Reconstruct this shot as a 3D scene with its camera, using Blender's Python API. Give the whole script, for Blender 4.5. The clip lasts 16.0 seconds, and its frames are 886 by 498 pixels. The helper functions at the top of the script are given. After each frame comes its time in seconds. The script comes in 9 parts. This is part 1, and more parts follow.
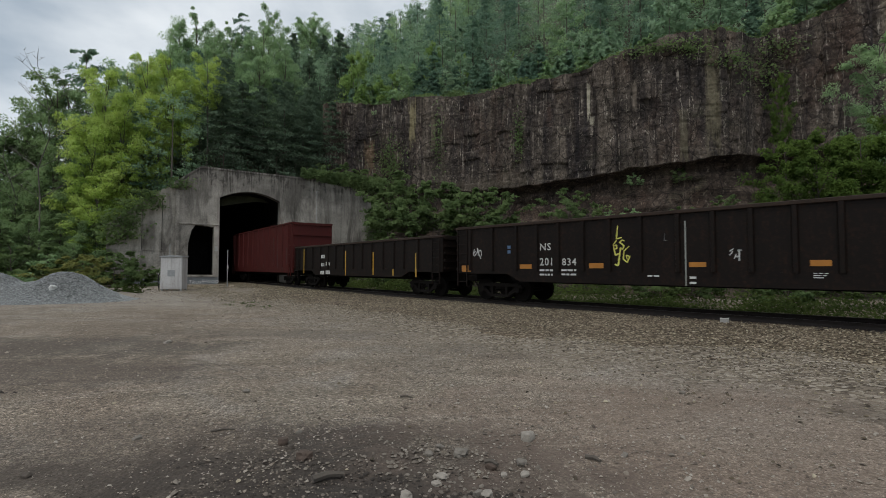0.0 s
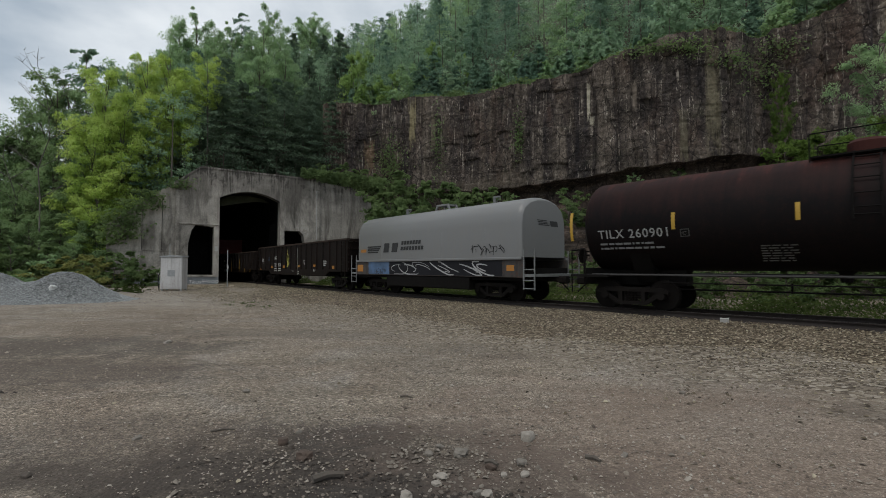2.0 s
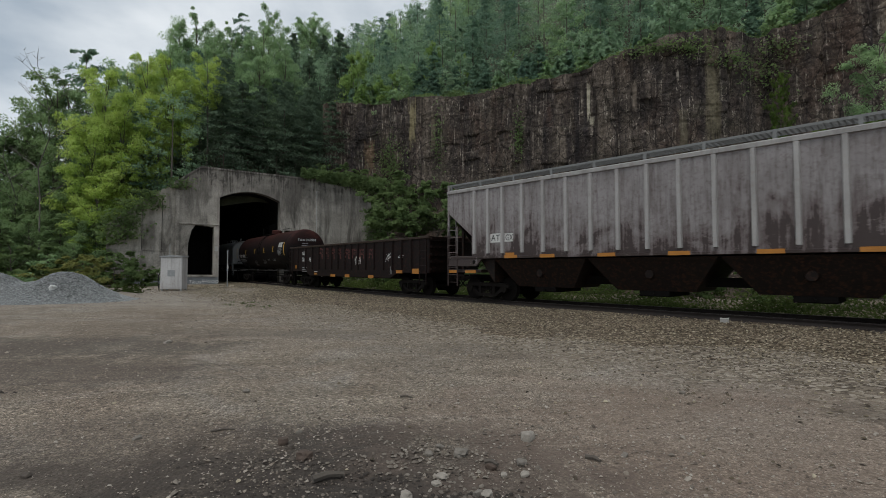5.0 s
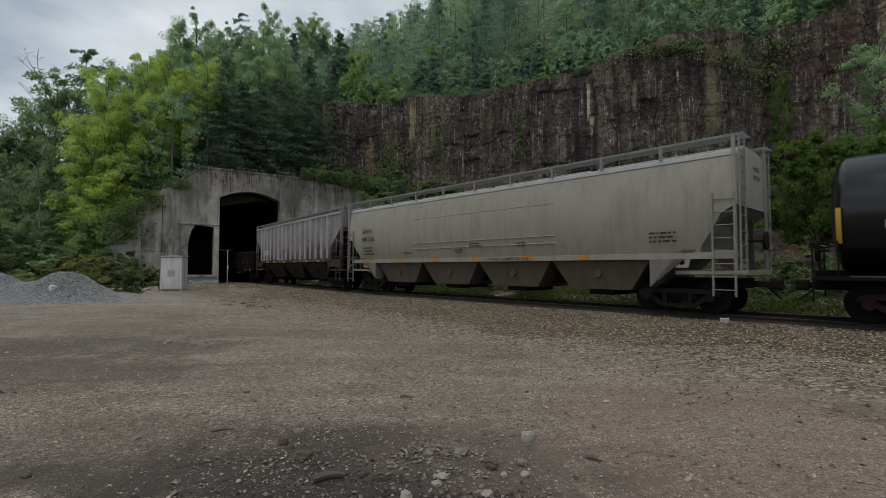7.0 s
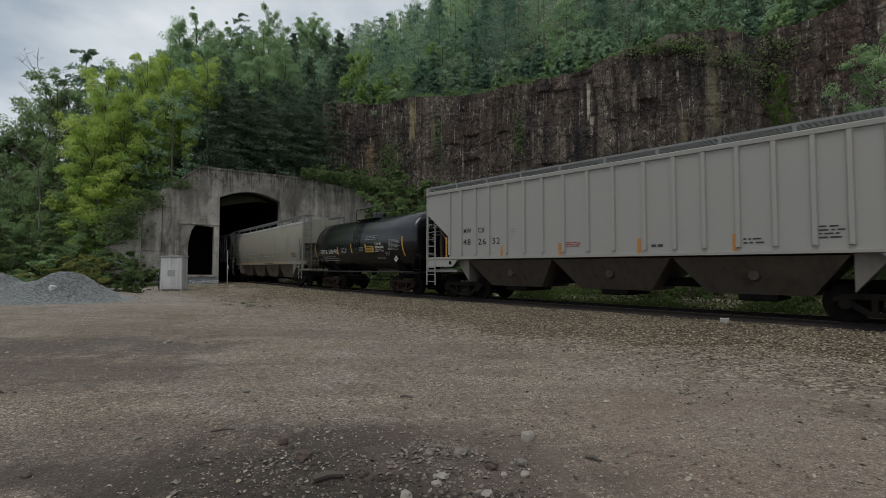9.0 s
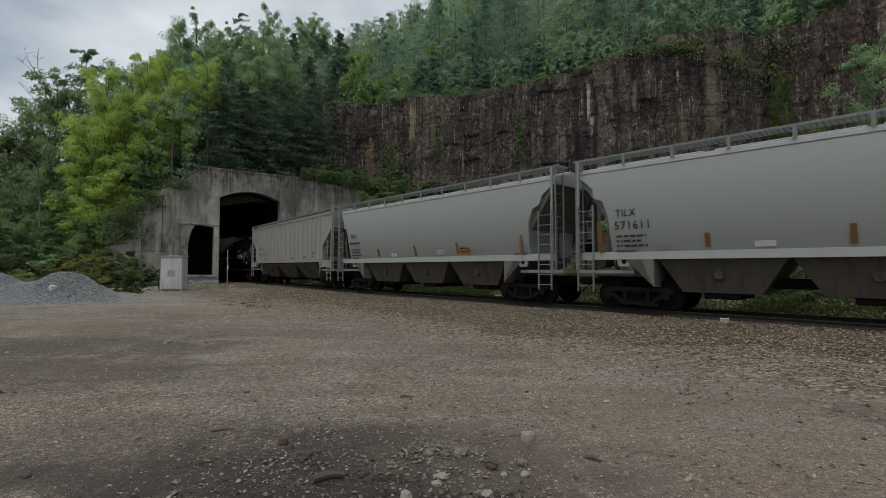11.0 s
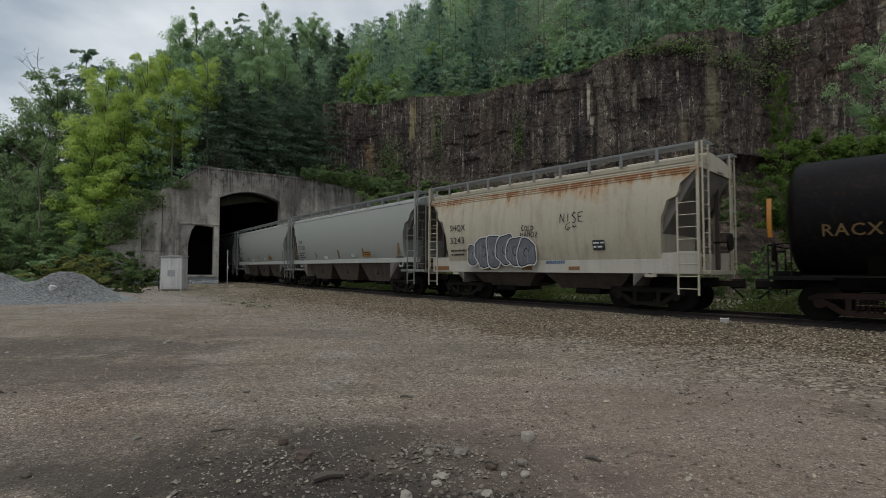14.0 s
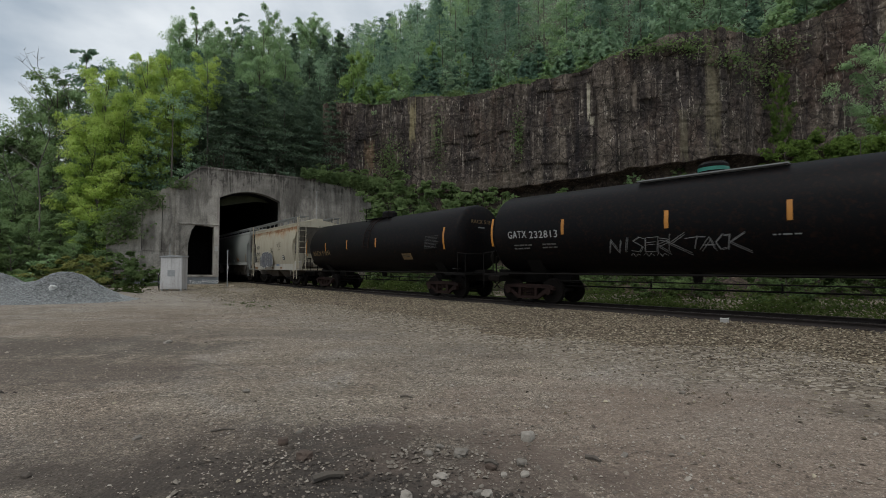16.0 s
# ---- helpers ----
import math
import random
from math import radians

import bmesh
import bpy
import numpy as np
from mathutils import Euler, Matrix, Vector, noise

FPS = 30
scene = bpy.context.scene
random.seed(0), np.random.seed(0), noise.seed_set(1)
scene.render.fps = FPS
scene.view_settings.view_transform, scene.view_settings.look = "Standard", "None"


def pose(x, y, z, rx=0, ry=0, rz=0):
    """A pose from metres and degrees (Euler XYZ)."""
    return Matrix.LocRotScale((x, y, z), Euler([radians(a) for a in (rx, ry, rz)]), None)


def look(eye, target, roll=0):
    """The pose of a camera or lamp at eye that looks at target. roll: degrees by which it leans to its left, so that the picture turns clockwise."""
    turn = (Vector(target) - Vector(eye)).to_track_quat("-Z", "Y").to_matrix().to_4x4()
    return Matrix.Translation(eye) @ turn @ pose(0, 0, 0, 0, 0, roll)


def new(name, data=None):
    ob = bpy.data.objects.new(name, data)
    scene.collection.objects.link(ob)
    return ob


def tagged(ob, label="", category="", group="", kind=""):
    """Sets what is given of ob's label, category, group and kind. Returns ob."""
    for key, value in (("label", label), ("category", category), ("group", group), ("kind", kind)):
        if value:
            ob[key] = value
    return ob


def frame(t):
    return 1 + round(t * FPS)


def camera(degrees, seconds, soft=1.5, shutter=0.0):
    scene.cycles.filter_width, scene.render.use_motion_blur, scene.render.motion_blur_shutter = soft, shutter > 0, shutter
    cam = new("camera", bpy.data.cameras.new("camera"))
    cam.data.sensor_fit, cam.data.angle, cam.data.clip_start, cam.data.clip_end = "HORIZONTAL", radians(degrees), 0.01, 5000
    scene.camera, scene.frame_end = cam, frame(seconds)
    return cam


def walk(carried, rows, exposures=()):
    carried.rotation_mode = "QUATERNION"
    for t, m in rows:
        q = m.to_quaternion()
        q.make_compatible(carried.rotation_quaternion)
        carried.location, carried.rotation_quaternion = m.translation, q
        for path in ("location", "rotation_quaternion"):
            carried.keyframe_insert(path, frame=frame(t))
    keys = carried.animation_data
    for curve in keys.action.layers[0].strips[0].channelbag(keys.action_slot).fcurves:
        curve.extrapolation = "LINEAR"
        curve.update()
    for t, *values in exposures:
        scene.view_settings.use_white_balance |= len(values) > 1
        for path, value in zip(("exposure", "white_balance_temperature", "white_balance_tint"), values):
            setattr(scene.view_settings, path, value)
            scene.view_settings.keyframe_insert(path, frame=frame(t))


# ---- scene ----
# ---- camera: it stands still beside the track ----
EYE = 1.60          # height of the lens over the yard
RAIL = 0.27         # rail top over the yard
SPEED = 13.0        # metres per second
DURATION = 16.0
cam = camera(86.38, DURATION, soft=0.44, shutter=0.08)
walk(cam, [(0.0, pose(0, 0, EYE, 92.23, 0, 0)), (DURATION, pose(0, 0, EYE, 92.23, 0, 0))],
     exposures=[(0.0, 0.0), (4.2, 0.0), (6.3, -0.14), (13.6, -0.14), (15.0, -0.02), (DURATION, 0.0)])

# ---- world: an overcast sky ----
world = bpy.data.worlds.new("overcast_sky")
scene.world = world
world.use_nodes = True
wn, wl = world.node_tree.nodes, world.node_tree.links
bg = wn["Background"]
sky = wn.new("ShaderNodeTexSky")
sky.sky_type = "NISHITA"
sky.sun_disc = False
sky.sun_elevation = radians(65)
sky.sun_rotation = radians(206)
wc = wn.new("ShaderNodeTexCoord")
wm = wn.new("ShaderNodeMapping")
wm.inputs["Scale"].default_value = (1.0, 1.0, 2.0)
wm.inputs["Location"].default_value = (0.35, 0.2, 0.1)
wnoise = wn.new("ShaderNodeTexNoise")
wnoise.inputs["Scale"].default_value = 2.3
wnoise.inputs["Detail"].default_value = 7
wnoise.inputs["Roughness"].default_value = 0.5
wramp = wn.new("ShaderNodeValToRGB")
wramp.color_ramp.elements[0].position, wramp.color_ramp.elements[0].color = 0.38, (2.75, 3.2, 3.65, 1)
wramp.color_ramp.elements[1].position, wramp.color_ramp.elements[1].color = 0.66, (6.5, 6.75, 6.85, 1)
wmix = wn.new("ShaderNodeMix")
wmix.data_type = "RGBA"
wmix.inputs["Factor"].default_value = 0.9
wl.new(wc.outputs["Generated"], wm.inputs["Vector"])
wl.new(wm.outputs["Vector"], wnoise.inputs["Vector"])
wl.new(wnoise.outputs["Fac"], wramp.inputs["Fac"])
wl.new(sky.outputs["Color"], wmix.inputs["A"])
wl.new(wramp.outputs["Color"], wmix.inputs["B"])
wl.new(wmix.outputs["Result"], bg.inputs["Color"])
bg.inputs["Strength"].default_value = 0.15

sun = new("sun", bpy.data.lights.new("sun", "SUN"))
sun.data.energy = 1.1
sun.data.angle = radians(25)
sun.data.color = (1.0, 0.96, 0.9)
sun.matrix_basis = look((-11, -22, 52), (0, 0, 0))
# ---- materials ----
MATS = {}


def noise_node(nt, coord, scale, detail=6, rough=0.6, stretch=(1, 1, 1), distort=0.0):
    mp = nt.nodes.new("ShaderNodeMapping")
    mp.inputs["Scale"].default_value = stretch
    nt.links.new(coord, mp.inputs["Vector"])
    n = nt.nodes.new("ShaderNodeTexNoise")
    n.inputs["Scale"].default_value = scale
    n.inputs["Detail"].default_value = detail
    n.inputs["Roughness"].default_value = rough
    n.inputs["Distortion"].default_value = distort
    nt.links.new(mp.outputs["Vector"], n.inputs["Vector"])
    return n.outputs["Fac"]


def ramp_node(nt, fac, stops):
    r = nt.nodes.new("ShaderNodeValToRGB")
    el = r.color_ramp.elements
    while len(el) < len(stops):
        el.new(0.5)
    for e, (p, c) in zip(el, stops):
        e.position = p
        e.color = (*c, 1) if len(c) == 3 else (c[0], c[0], c[0], 1)
    nt.links.new(fac, r.inputs["Fac"])
    return r.outputs["Color"]


def mix_node(nt, fac, a, b, blend="MIX"):
    m = nt.nodes.new("ShaderNodeMix")
    m.data_type, m.blend_type = "RGBA", blend
    for key, v in (("Factor", fac), ("A", a), ("B", b)):
        sock = m.inputs[key]
        if isinstance(v, (int, float)):
            sock.default_value = v
        elif isinstance(v, tuple):
            sock.default_value = (*v, 1)
        else:
            nt.links.new(v, sock)
    return m.outputs["Result"]


def base_material(name, rough=0.7, metal=0.0, spec=0.5):
    m = bpy.data.materials.new(name)
    m.use_nodes = True
    nt = m.node_tree
    b = nt.nodes["Principled BSDF"]
    b.inputs["Roughness"].default_value = rough
    b.inputs["Metallic"].default_value = metal
    b.inputs["Specular IOR Level"].default_value = spec
    co = nt.nodes.new("ShaderNodeTexCoord").outputs["Object"]
    MATS[name] = m
    return m, nt, b, co


def bump(nt, b, height, strength, distance):
    bp = nt.nodes.new("ShaderNodeBump")
    bp.inputs["Strength"].default_value = strength
    bp.inputs["Distance"].default_value = distance
    nt.links.new(height, bp.inputs["Height"])
    nt.links.new(bp.outputs["Normal"], b.inputs["Normal"])


def plain(name, c, rough=0.6, metal=0.0, vary=0.25, scale=3.0, spec=0.5):
    """Paint or metal with slight unevenness at two scales."""
    m, nt, b, co = base_material(name, rough, metal, spec)
    big = noise_node(nt, co, scale, 5)
    fine = noise_node(nt, co, scale * 14, 4)
    lo = tuple(v * (1 - vary) for v in c)
    hi = tuple(min(1, v * (1 + vary)) for v in c)
    col = ramp_node(nt, big, [(0.3, lo), (0.7, hi)])
    col = mix_node(nt, 0.18, col, ramp_node(nt, fine, [(0.35, tuple(v * 0.5 for v in c)), (0.65, hi)]))
    nt.links.new(col, b.inputs["Base Color"])
    return m


def weathered(name, c, grime=(0.03, 0.025, 0.02), rust=(0.16, 0.06, 0.025), dirt=0.45, rusty=0.15, rough=0.55, streak=1.0):
    """Painted steel of a freight car: dirt runs downward, rust comes in patches."""
    m, nt, b, co = base_material(name, rough, 0, 0.5 if max(c) > 0.1 else 0.12 if max(c) > 0.006 else 0.09)
    runs = noise_node(nt, co, 1.6 * streak, 7, 0.65, (2.6, 2.6, 0.22))
    patch = noise_node(nt, co, 0.9, 7, 0.65)
    spots = noise_node(nt, co, 9, 6, 0.7)
    col = mix_node(nt, ramp_node(nt, patch, [(0.35, (0.0,)), (0.75, (dirt * 0.6,))]), c, grime)
    col = mix_node(nt, ramp_node(nt, runs, [(0.48, (0.0,)), (0.74, (dirt,))]), col, grime)
    mask = mix_node(nt, 0.5, ramp_node(nt, spots, [(0.5, (0.0,)), (0.62, (1.0,))]), ramp_node(nt, runs, [(0.5, (0.0,)), (0.7, (1.0,))]), "MULTIPLY")
    sc = nt.nodes.new("ShaderNodeMath")
    sc.operation = "MULTIPLY"
    sc.inputs[1].default_value = rusty
    nt.links.new(mask, sc.inputs[0])
    col = mix_node(nt, sc.outputs[0], col, rust)
    nt.links.new(col, b.inputs["Base Color"])
    bump(nt, b, spots, 0.12, 0.01)
    return m


def leafy(name, dark, light, scale=0.22):
    m, nt, b, co = base_material(name, 0.85, 0, 0.04)
    geo = nt.nodes.new("ShaderNodeNewGeometry").outputs["Random Per Island"]
    big = noise_node(nt, co, scale, 3)
    f = nt.nodes.new("ShaderNodeMath")
    f.operation = "MULTIPLY_ADD"
    f.inputs[1].default_value = 0.2
    nt.links.new(geo, f.inputs[0])
    g = nt.nodes.new("ShaderNodeMath")
    g.operation = "MULTIPLY_ADD"
    g.inputs[1].default_value = 1.6
    g.inputs[2].default_value = -0.40
    nt.links.new(big, g.inputs[0])
    nt.links.new(g.outputs[0], f.inputs[2])
    col = ramp_node(nt, f.outputs[0], [(0.1, dark), (0.9, light)])
    nt.links.new(col, b.inputs["Base Color"])
    tr = nt.nodes.new("ShaderNodeBsdfTranslucent")
    nt.links.new(col, tr.inputs["Color"])
    ms = nt.nodes.new("ShaderNodeMixShader")
    ms.inputs["Fac"].default_value = 0.56
    out = nt.nodes["Material Output"]
    nt.links.new(b.outputs["BSDF"], ms.inputs[1])
    nt.links.new(tr.outputs["BSDF"], ms.inputs[2])
    nt.links.new(ms.outputs["Shader"], out.inputs["Surface"])
    return m


def voronoi_node(nt, coord, scale, out="Color"):
    v = nt.nodes.new("ShaderNodeTexVoronoi")
    v.inputs["Scale"].default_value = scale
    nt.links.new(coord, v.inputs["Vector"])
    return v.outputs[out]


def math_node(nt, op, a, b=0.0, c=0.0):
    n = nt.nodes.new("ShaderNodeMath")
    n.operation = op
    for i, v in enumerate((a, b, c)):
        if isinstance(v, (int, float)):
            n.inputs[i].default_value = v
        else:
            nt.links.new(v, n.inputs[i])
    return n.outputs[0]


def spot_mask(nt, co, wobble, cx, cy, rx, ry, soft, amount):
    """A ragged soft-edged oval on the ground, 1 inside."""
    sep = nt.nodes.new("ShaderNodeSeparateXYZ")
    nt.links.new(co, sep.inputs[0])
    dx = math_node(nt, "MULTIPLY_ADD", sep.outputs[0], 1 / rx, -cx / rx)
    dy = math_node(nt, "MULTIPLY_ADD", sep.outputs[1], 1 / ry, -cy / ry)
    d = math_node(nt, "ADD", math_node(nt, "MULTIPLY", dx, dx), math_node(nt, "MULTIPLY", dy, dy))
    d = math_node(nt, "ADD", d, math_node(nt, "MULTIPLY_ADD", wobble, -5.2, 2.6))
    return ramp_node(nt, math_node(nt, "MULTIPLY", d, 1 / soft), [(0.25, (amount,)), (1.0, (0.0,))])


def make_ground():
    m, nt, b, co = base_material("yard_gravel", 0.95, 0, 0.15)
    big = noise_node(nt, co, 0.13, 5, 0.6, (1, 1, 1), 0.8)
    mid = noise_node(nt, co, 0.8, 6, 0.65, (1, 1, 1), 0.5)
    fine = noise_node(nt, co, 14, 5, 0.75)
    tiny = noise_node(nt, co, 60, 3, 0.7)
    cell = voronoi_node(nt, co, 26)
    cell2 = voronoi_node(nt, co, 70)
    col = ramp_node(nt, big, [(0.32, (0.215, 0.172, 0.134)), (0.5, (0.26, 0.22, 0.174)), (0.68, (0.275, 0.242, 0.20))])
    col = mix_node(nt, ramp_node(nt, mid, [(0.45, (0.0,)), (0.68, (0.55,))]), col, (0.175, 0.135, 0.102))
    pale = noise_node(nt, co, 0.45, 5, 0.65, (1, 1, 1), 1.0)
    col = mix_node(nt, ramp_node(nt, pale, [(0.5, (0.0,)), (0.68, (0.5,))]), col, (0.31, 0.285, 0.25))
    band = noise_node(nt, co, 0.5, 6, 0.65, (0.4, 1.2, 1), 1.6)
    col = mix_node(nt, 0.5, col, ramp_node(nt, band, [(0.36, (0.62, 0.6, 0.58)), (0.5, (1.0, 1.0, 1.0)), (0.66, (1.28, 1.27, 1.26))]), "MULTIPLY")
    col = mix_node(nt, 0.5, col, ramp_node(nt, fine, [(0.3, (0.4,)), (0.5, (1.0,)), (0.68, (1.5,))]), "MULTIPLY")
    for cc, amt in ((cell, 0.42), (cell2, 0.7)):
        bw = nt.nodes.new("ShaderNodeSeparateColor")
        nt.links.new(cc, bw.inputs[0])
        col = mix_node(nt, amt, col, ramp_node(nt, bw.outputs[0], [(0.0, (0.25,)), (0.5, (0.95,)), (0.82, (1.2,)), (1.0, (2.0,))]), "MULTIPLY")
    col = mix_node(nt, 0.7, col, ramp_node(nt, tiny, [(0.32, (0.3,)), (0.5, (1.0,)), (0.68, (1.75,))]), "MULTIPLY")
    # damp dark soil: a drying puddle and bands of mud further off
    wob = noise_node(nt, co, 1.3, 9, 0.72, (1, 1, 1), 0.9)
    for args, tone in (((-15.0, 29.0, 9.0, 8.0, 2.2, 0.5), (0.315, 0.287, 0.25)), ((-0.35, 3.75, 2.0, 1.2, 1.5, 0.92), (0.055, 0.047, 0.041)), ((-0.1, 3.3, 1.2, 0.6, 1.2, 0.7), (0.045, 0.04, 0.036)), ((-2.3, 3.75, 1.3, 0.45, 1.6, 0.75), (0.06, 0.05, 0.043)),
                       ((-8.2, 9.6, 3.8, 1.2, 1.6, 0.72), (0.09, 0.076, 0.064)), ((-6.3, 7.4, 2.8, 1.0, 1.6, 0.62), (0.095, 0.078, 0.066)), ((-3.0, 4.4, 1.4, 0.8, 2.0, 0.45), (0.10, 0.083, 0.07)), ((-3.4, 11.5, 3.0, 0.7, 1.8, 0.4), (0.12, 0.10, 0.085)), ((3.2, 4.6, 3.0, 2.2, 2.0, 0.45), (0.25, 0.188, 0.15)), ((4.9, 5.2, 0.6, 0.5, 1.4, 0.5), (0.10, 0.085, 0.072)),
                       ((6.0, 6.3, 0.7, 0.35, 1.4, 0.45), (0.11, 0.09, 0.075)), ((1.6, 8.7, 0.9, 0.4, 1.4, 0.35), (0.11, 0.085, 0.07))):
        col = mix_node(nt, spot_mask(nt, co, wob, *args), col, tone)
    # crushed stone spilled from the track thins out into the yard
    spill = nt.nodes.new("ShaderNodeAttribute")
    spill.attribute_name = "ballast_spill"
    broken = noise_node(nt, co, 1.1, 7, 0.7)
    amount = math_node(nt, "ADD", spill.outputs["Fac"], math_node(nt, "MULTIPLY_ADD", broken, 1.6, -0.8))
    piece = nt.nodes.new("ShaderNodeSeparateColor")
    nt.links.new(voronoi_node(nt, co, 15), piece.inputs[0])
    stone = ramp_node(nt, piece.outputs[0], [(0.0, (0.06, 0.048, 0.036)), (0.4, (0.16, 0.13, 0.098)), (0.75, (0.27, 0.23, 0.175)), (1.0, (0.42, 0.375, 0.31))])
    col = mix_node(nt, ramp_node(nt, amount, [(0.3, (0.0,)), (0.75, (0.85,))]), col, stone)
    nt.links.new(col, b.inputs["Base Color"])
    crumb = noise_node(nt, co, 5.5, 9, 0.78, (0.7, 1.2, 1), 0.6)
    h = mix_node(nt, 0.5, fine, voronoi_node(nt, co, 26, "Distance"))
    bump(nt, b, mix_node(nt, 0.35, h, crumb), 0.85, 0.072)
    return m


def make_bed(name, size, tones):
    """Crushed stone too far off to be laid piece by piece."""
    m, nt, b, co = base_material(name, 0.95, 0, 0.15)
    sep = nt.nodes.new("ShaderNodeSeparateColor")
    nt.links.new(voronoi_node(nt, co, size), sep.inputs[0])
    col = ramp_node(nt, sep.outputs[0], list(zip((0.0, 0.4, 0.75, 1.0), tones)))
    gaps = voronoi_node(nt, co, size, "Distance")
    col = mix_node(nt, 0.8, col, ramp_node(nt, gaps, [(0.25, (1.1,)), (0.65, (0.45,))]), "MULTIPLY")
    big = noise_node(nt, co, 0.5, 5)
    col = mix_node(nt, 0.6, col, ramp_node(nt, big, [(0.35, (0.75, 0.72, 0.7)), (0.65, (1.3, 1.28, 1.25))]), "MULTIPLY")
    nt.links.new(col, b.inputs["Base Color"])
    inv = math_node(nt, "SUBTRACT", 1.0, gaps)
    bump(nt, b, inv, 1.0, 0.06)
    return m


def make_rock(name, dark, mid_c, light, pale, rust, streaks=(), bedding=0.2):
    """Bedded sandstone: long water stains down the face, cracks, blocks, rusty and mossy patches."""
    m, nt, b, co = base_material(name, 0.92, 0, 0.2)
    runs = noise_node(nt, co, 0.55, 8, 0.66, (1.5, 1.5, 0.07), 0.25)
    runs2 = noise_node(nt, co, 1.3, 8, 0.7, (1.3, 1.3, 0.07), 0.3)
    patch = noise_node(nt, co, 0.13, 5, 0.6)
    bed = noise_node(nt, co, 0.8, 6, 0.6, (0.12, 0.12, 1.9), 0.2)
    grain = noise_node(nt, co, 3.4, 9, 0.75)
    speck = noise_node(nt, co, 3.6, 6, 0.7, (1, 1, 0.4))
    tone = math_node(nt, "ADD", math_node(nt, "MULTIPLY", runs, 0.72), math_node(nt, "MULTIPLY", patch, 0.28))
    col = ramp_node(nt, tone, [(0.38, dark), (0.49, mid_c), (0.63, light)])
    red = noise_node(nt, co, 0.28, 6, 0.65, (1, 1, 0.35), 0.5)
    col = mix_node(nt, ramp_node(nt, red, [(0.50, (0.0,)), (0.66, (0.6,))]), col, rust)
    col = mix_node(nt, bedding, col, ramp_node(nt, bed, [(0.35, (0.5,)), (0.65, (1.5,))]), "MULTIPLY")
    col = mix_node(nt, ramp_node(nt, runs2, [(0.28, (0.85,)), (0.42, (0.0,))]), col, (0.014, 0.013, 0.016))
    thin = noise_node(nt, co, 3.0, 7, 0.65, (1.3, 1.3, 0.06), 0.2)
    col = mix_node(nt, ramp_node(nt, thin, [(0.585, (0.0,)), (0.66, (0.75,))]), col, pale)
    col = mix_node(nt, ramp_node(nt, thin, [(0.30, (0.7,)), (0.40, (0.0,))]), col, (0.016, 0.014, 0.015))
    col = mix_node(nt, ramp_node(nt, speck, [(0.61, (0.0,)), (0.66, (0.8,))]), col, pale)
    moss = noise_node(nt, co, 0.35, 6, 0.7)
    col = mix_node(nt, ramp_node(nt, moss, [(0.58, (0.0,)), (0.74, (0.45,))]), col, (0.065, 0.07, 0.035))
    mp = nt.nodes.new("ShaderNodeMapping")
    mp.inputs["Scale"].default_value = (1.0, 1.0, 0.75)
    warp = nt.nodes.new("ShaderNodeMix")
    warp.data_type = "VECTOR"
    warp.inputs["Factor"].default_value = 0.10
    wnz = nt.nodes.new("ShaderNodeTexNoise")
    wnz.inputs["Scale"].default_value = 1.4
    nt.links.new(co, wnz.inputs["Vector"])
    nt.links.new(co, warp.inputs["A"])
    nt.links.new(wnz.outputs["Color"], warp.inputs["B"])
    nt.links.new(warp.outputs["Result"], mp.inputs["Vector"])
    for sc, amt in ((0.9, 0.3), (3.0, 0.32), (8.5, 0.42)):
        blk = nt.nodes.new("ShaderNodeSeparateColor")
        nt.links.new(voronoi_node(nt, mp.outputs["Vector"], sc), blk.inputs[0])
        col = mix_node(nt, amt, col, ramp_node(nt, blk.outputs[0], [(0.0, (0.4,)), (0.5, (1.0,)), (1.0, (1.9,))]), "MULTIPLY")
    for sc, wide, amt in ((0.8, 0.035, 0.8), (2.3, 0.03, 0.55)):
        ed = nt.nodes.new("ShaderNodeTexVoronoi")
        ed.feature = "DISTANCE_TO_EDGE"
        ed.inputs["Scale"].default_value = sc
        nt.links.new(mp.outputs["Vector"], ed.inputs["Vector"])
        col = mix_node(nt, ramp_node(nt, ed.outputs["Distance"], [(0.0, (amt,)), (wide, (0.0,))]), col, (0.012, 0.010, 0.010))
    lines = noise_node(nt, co, 1.4, 5, 0.6, (0.14, 0.14, 1.3), 0.6)
    broken = noise_node(nt, co, 0.7, 4, 0.6)
    cut = mix_node(nt, 1.0, ramp_node(nt, lines, [(0.488, (0.0,)), (0.5, (0.8,)), (0.512, (0.0,))]), ramp_node(nt, broken, [(0.45, (0.0,)), (0.55, (1.0,))]), "MULTIPLY")
    col = mix_node(nt, cut, col, (0.010, 0.009, 0.009))
    edge = mix_node(nt, 1.0, ramp_node(nt, lines, [(0.512, (0.0,)), (0.52, (0.35,)), (0.53, (0.0,))]), ramp_node(nt, broken, [(0.45, (0.0,)), (0.55, (1.0,))]), "MULTIPLY")
    col = mix_node(nt, edge, col, pale)
    sep = nt.nodes.new("ShaderNodeSeparateXYZ")
    nt.links.new(co, sep.inputs[0])
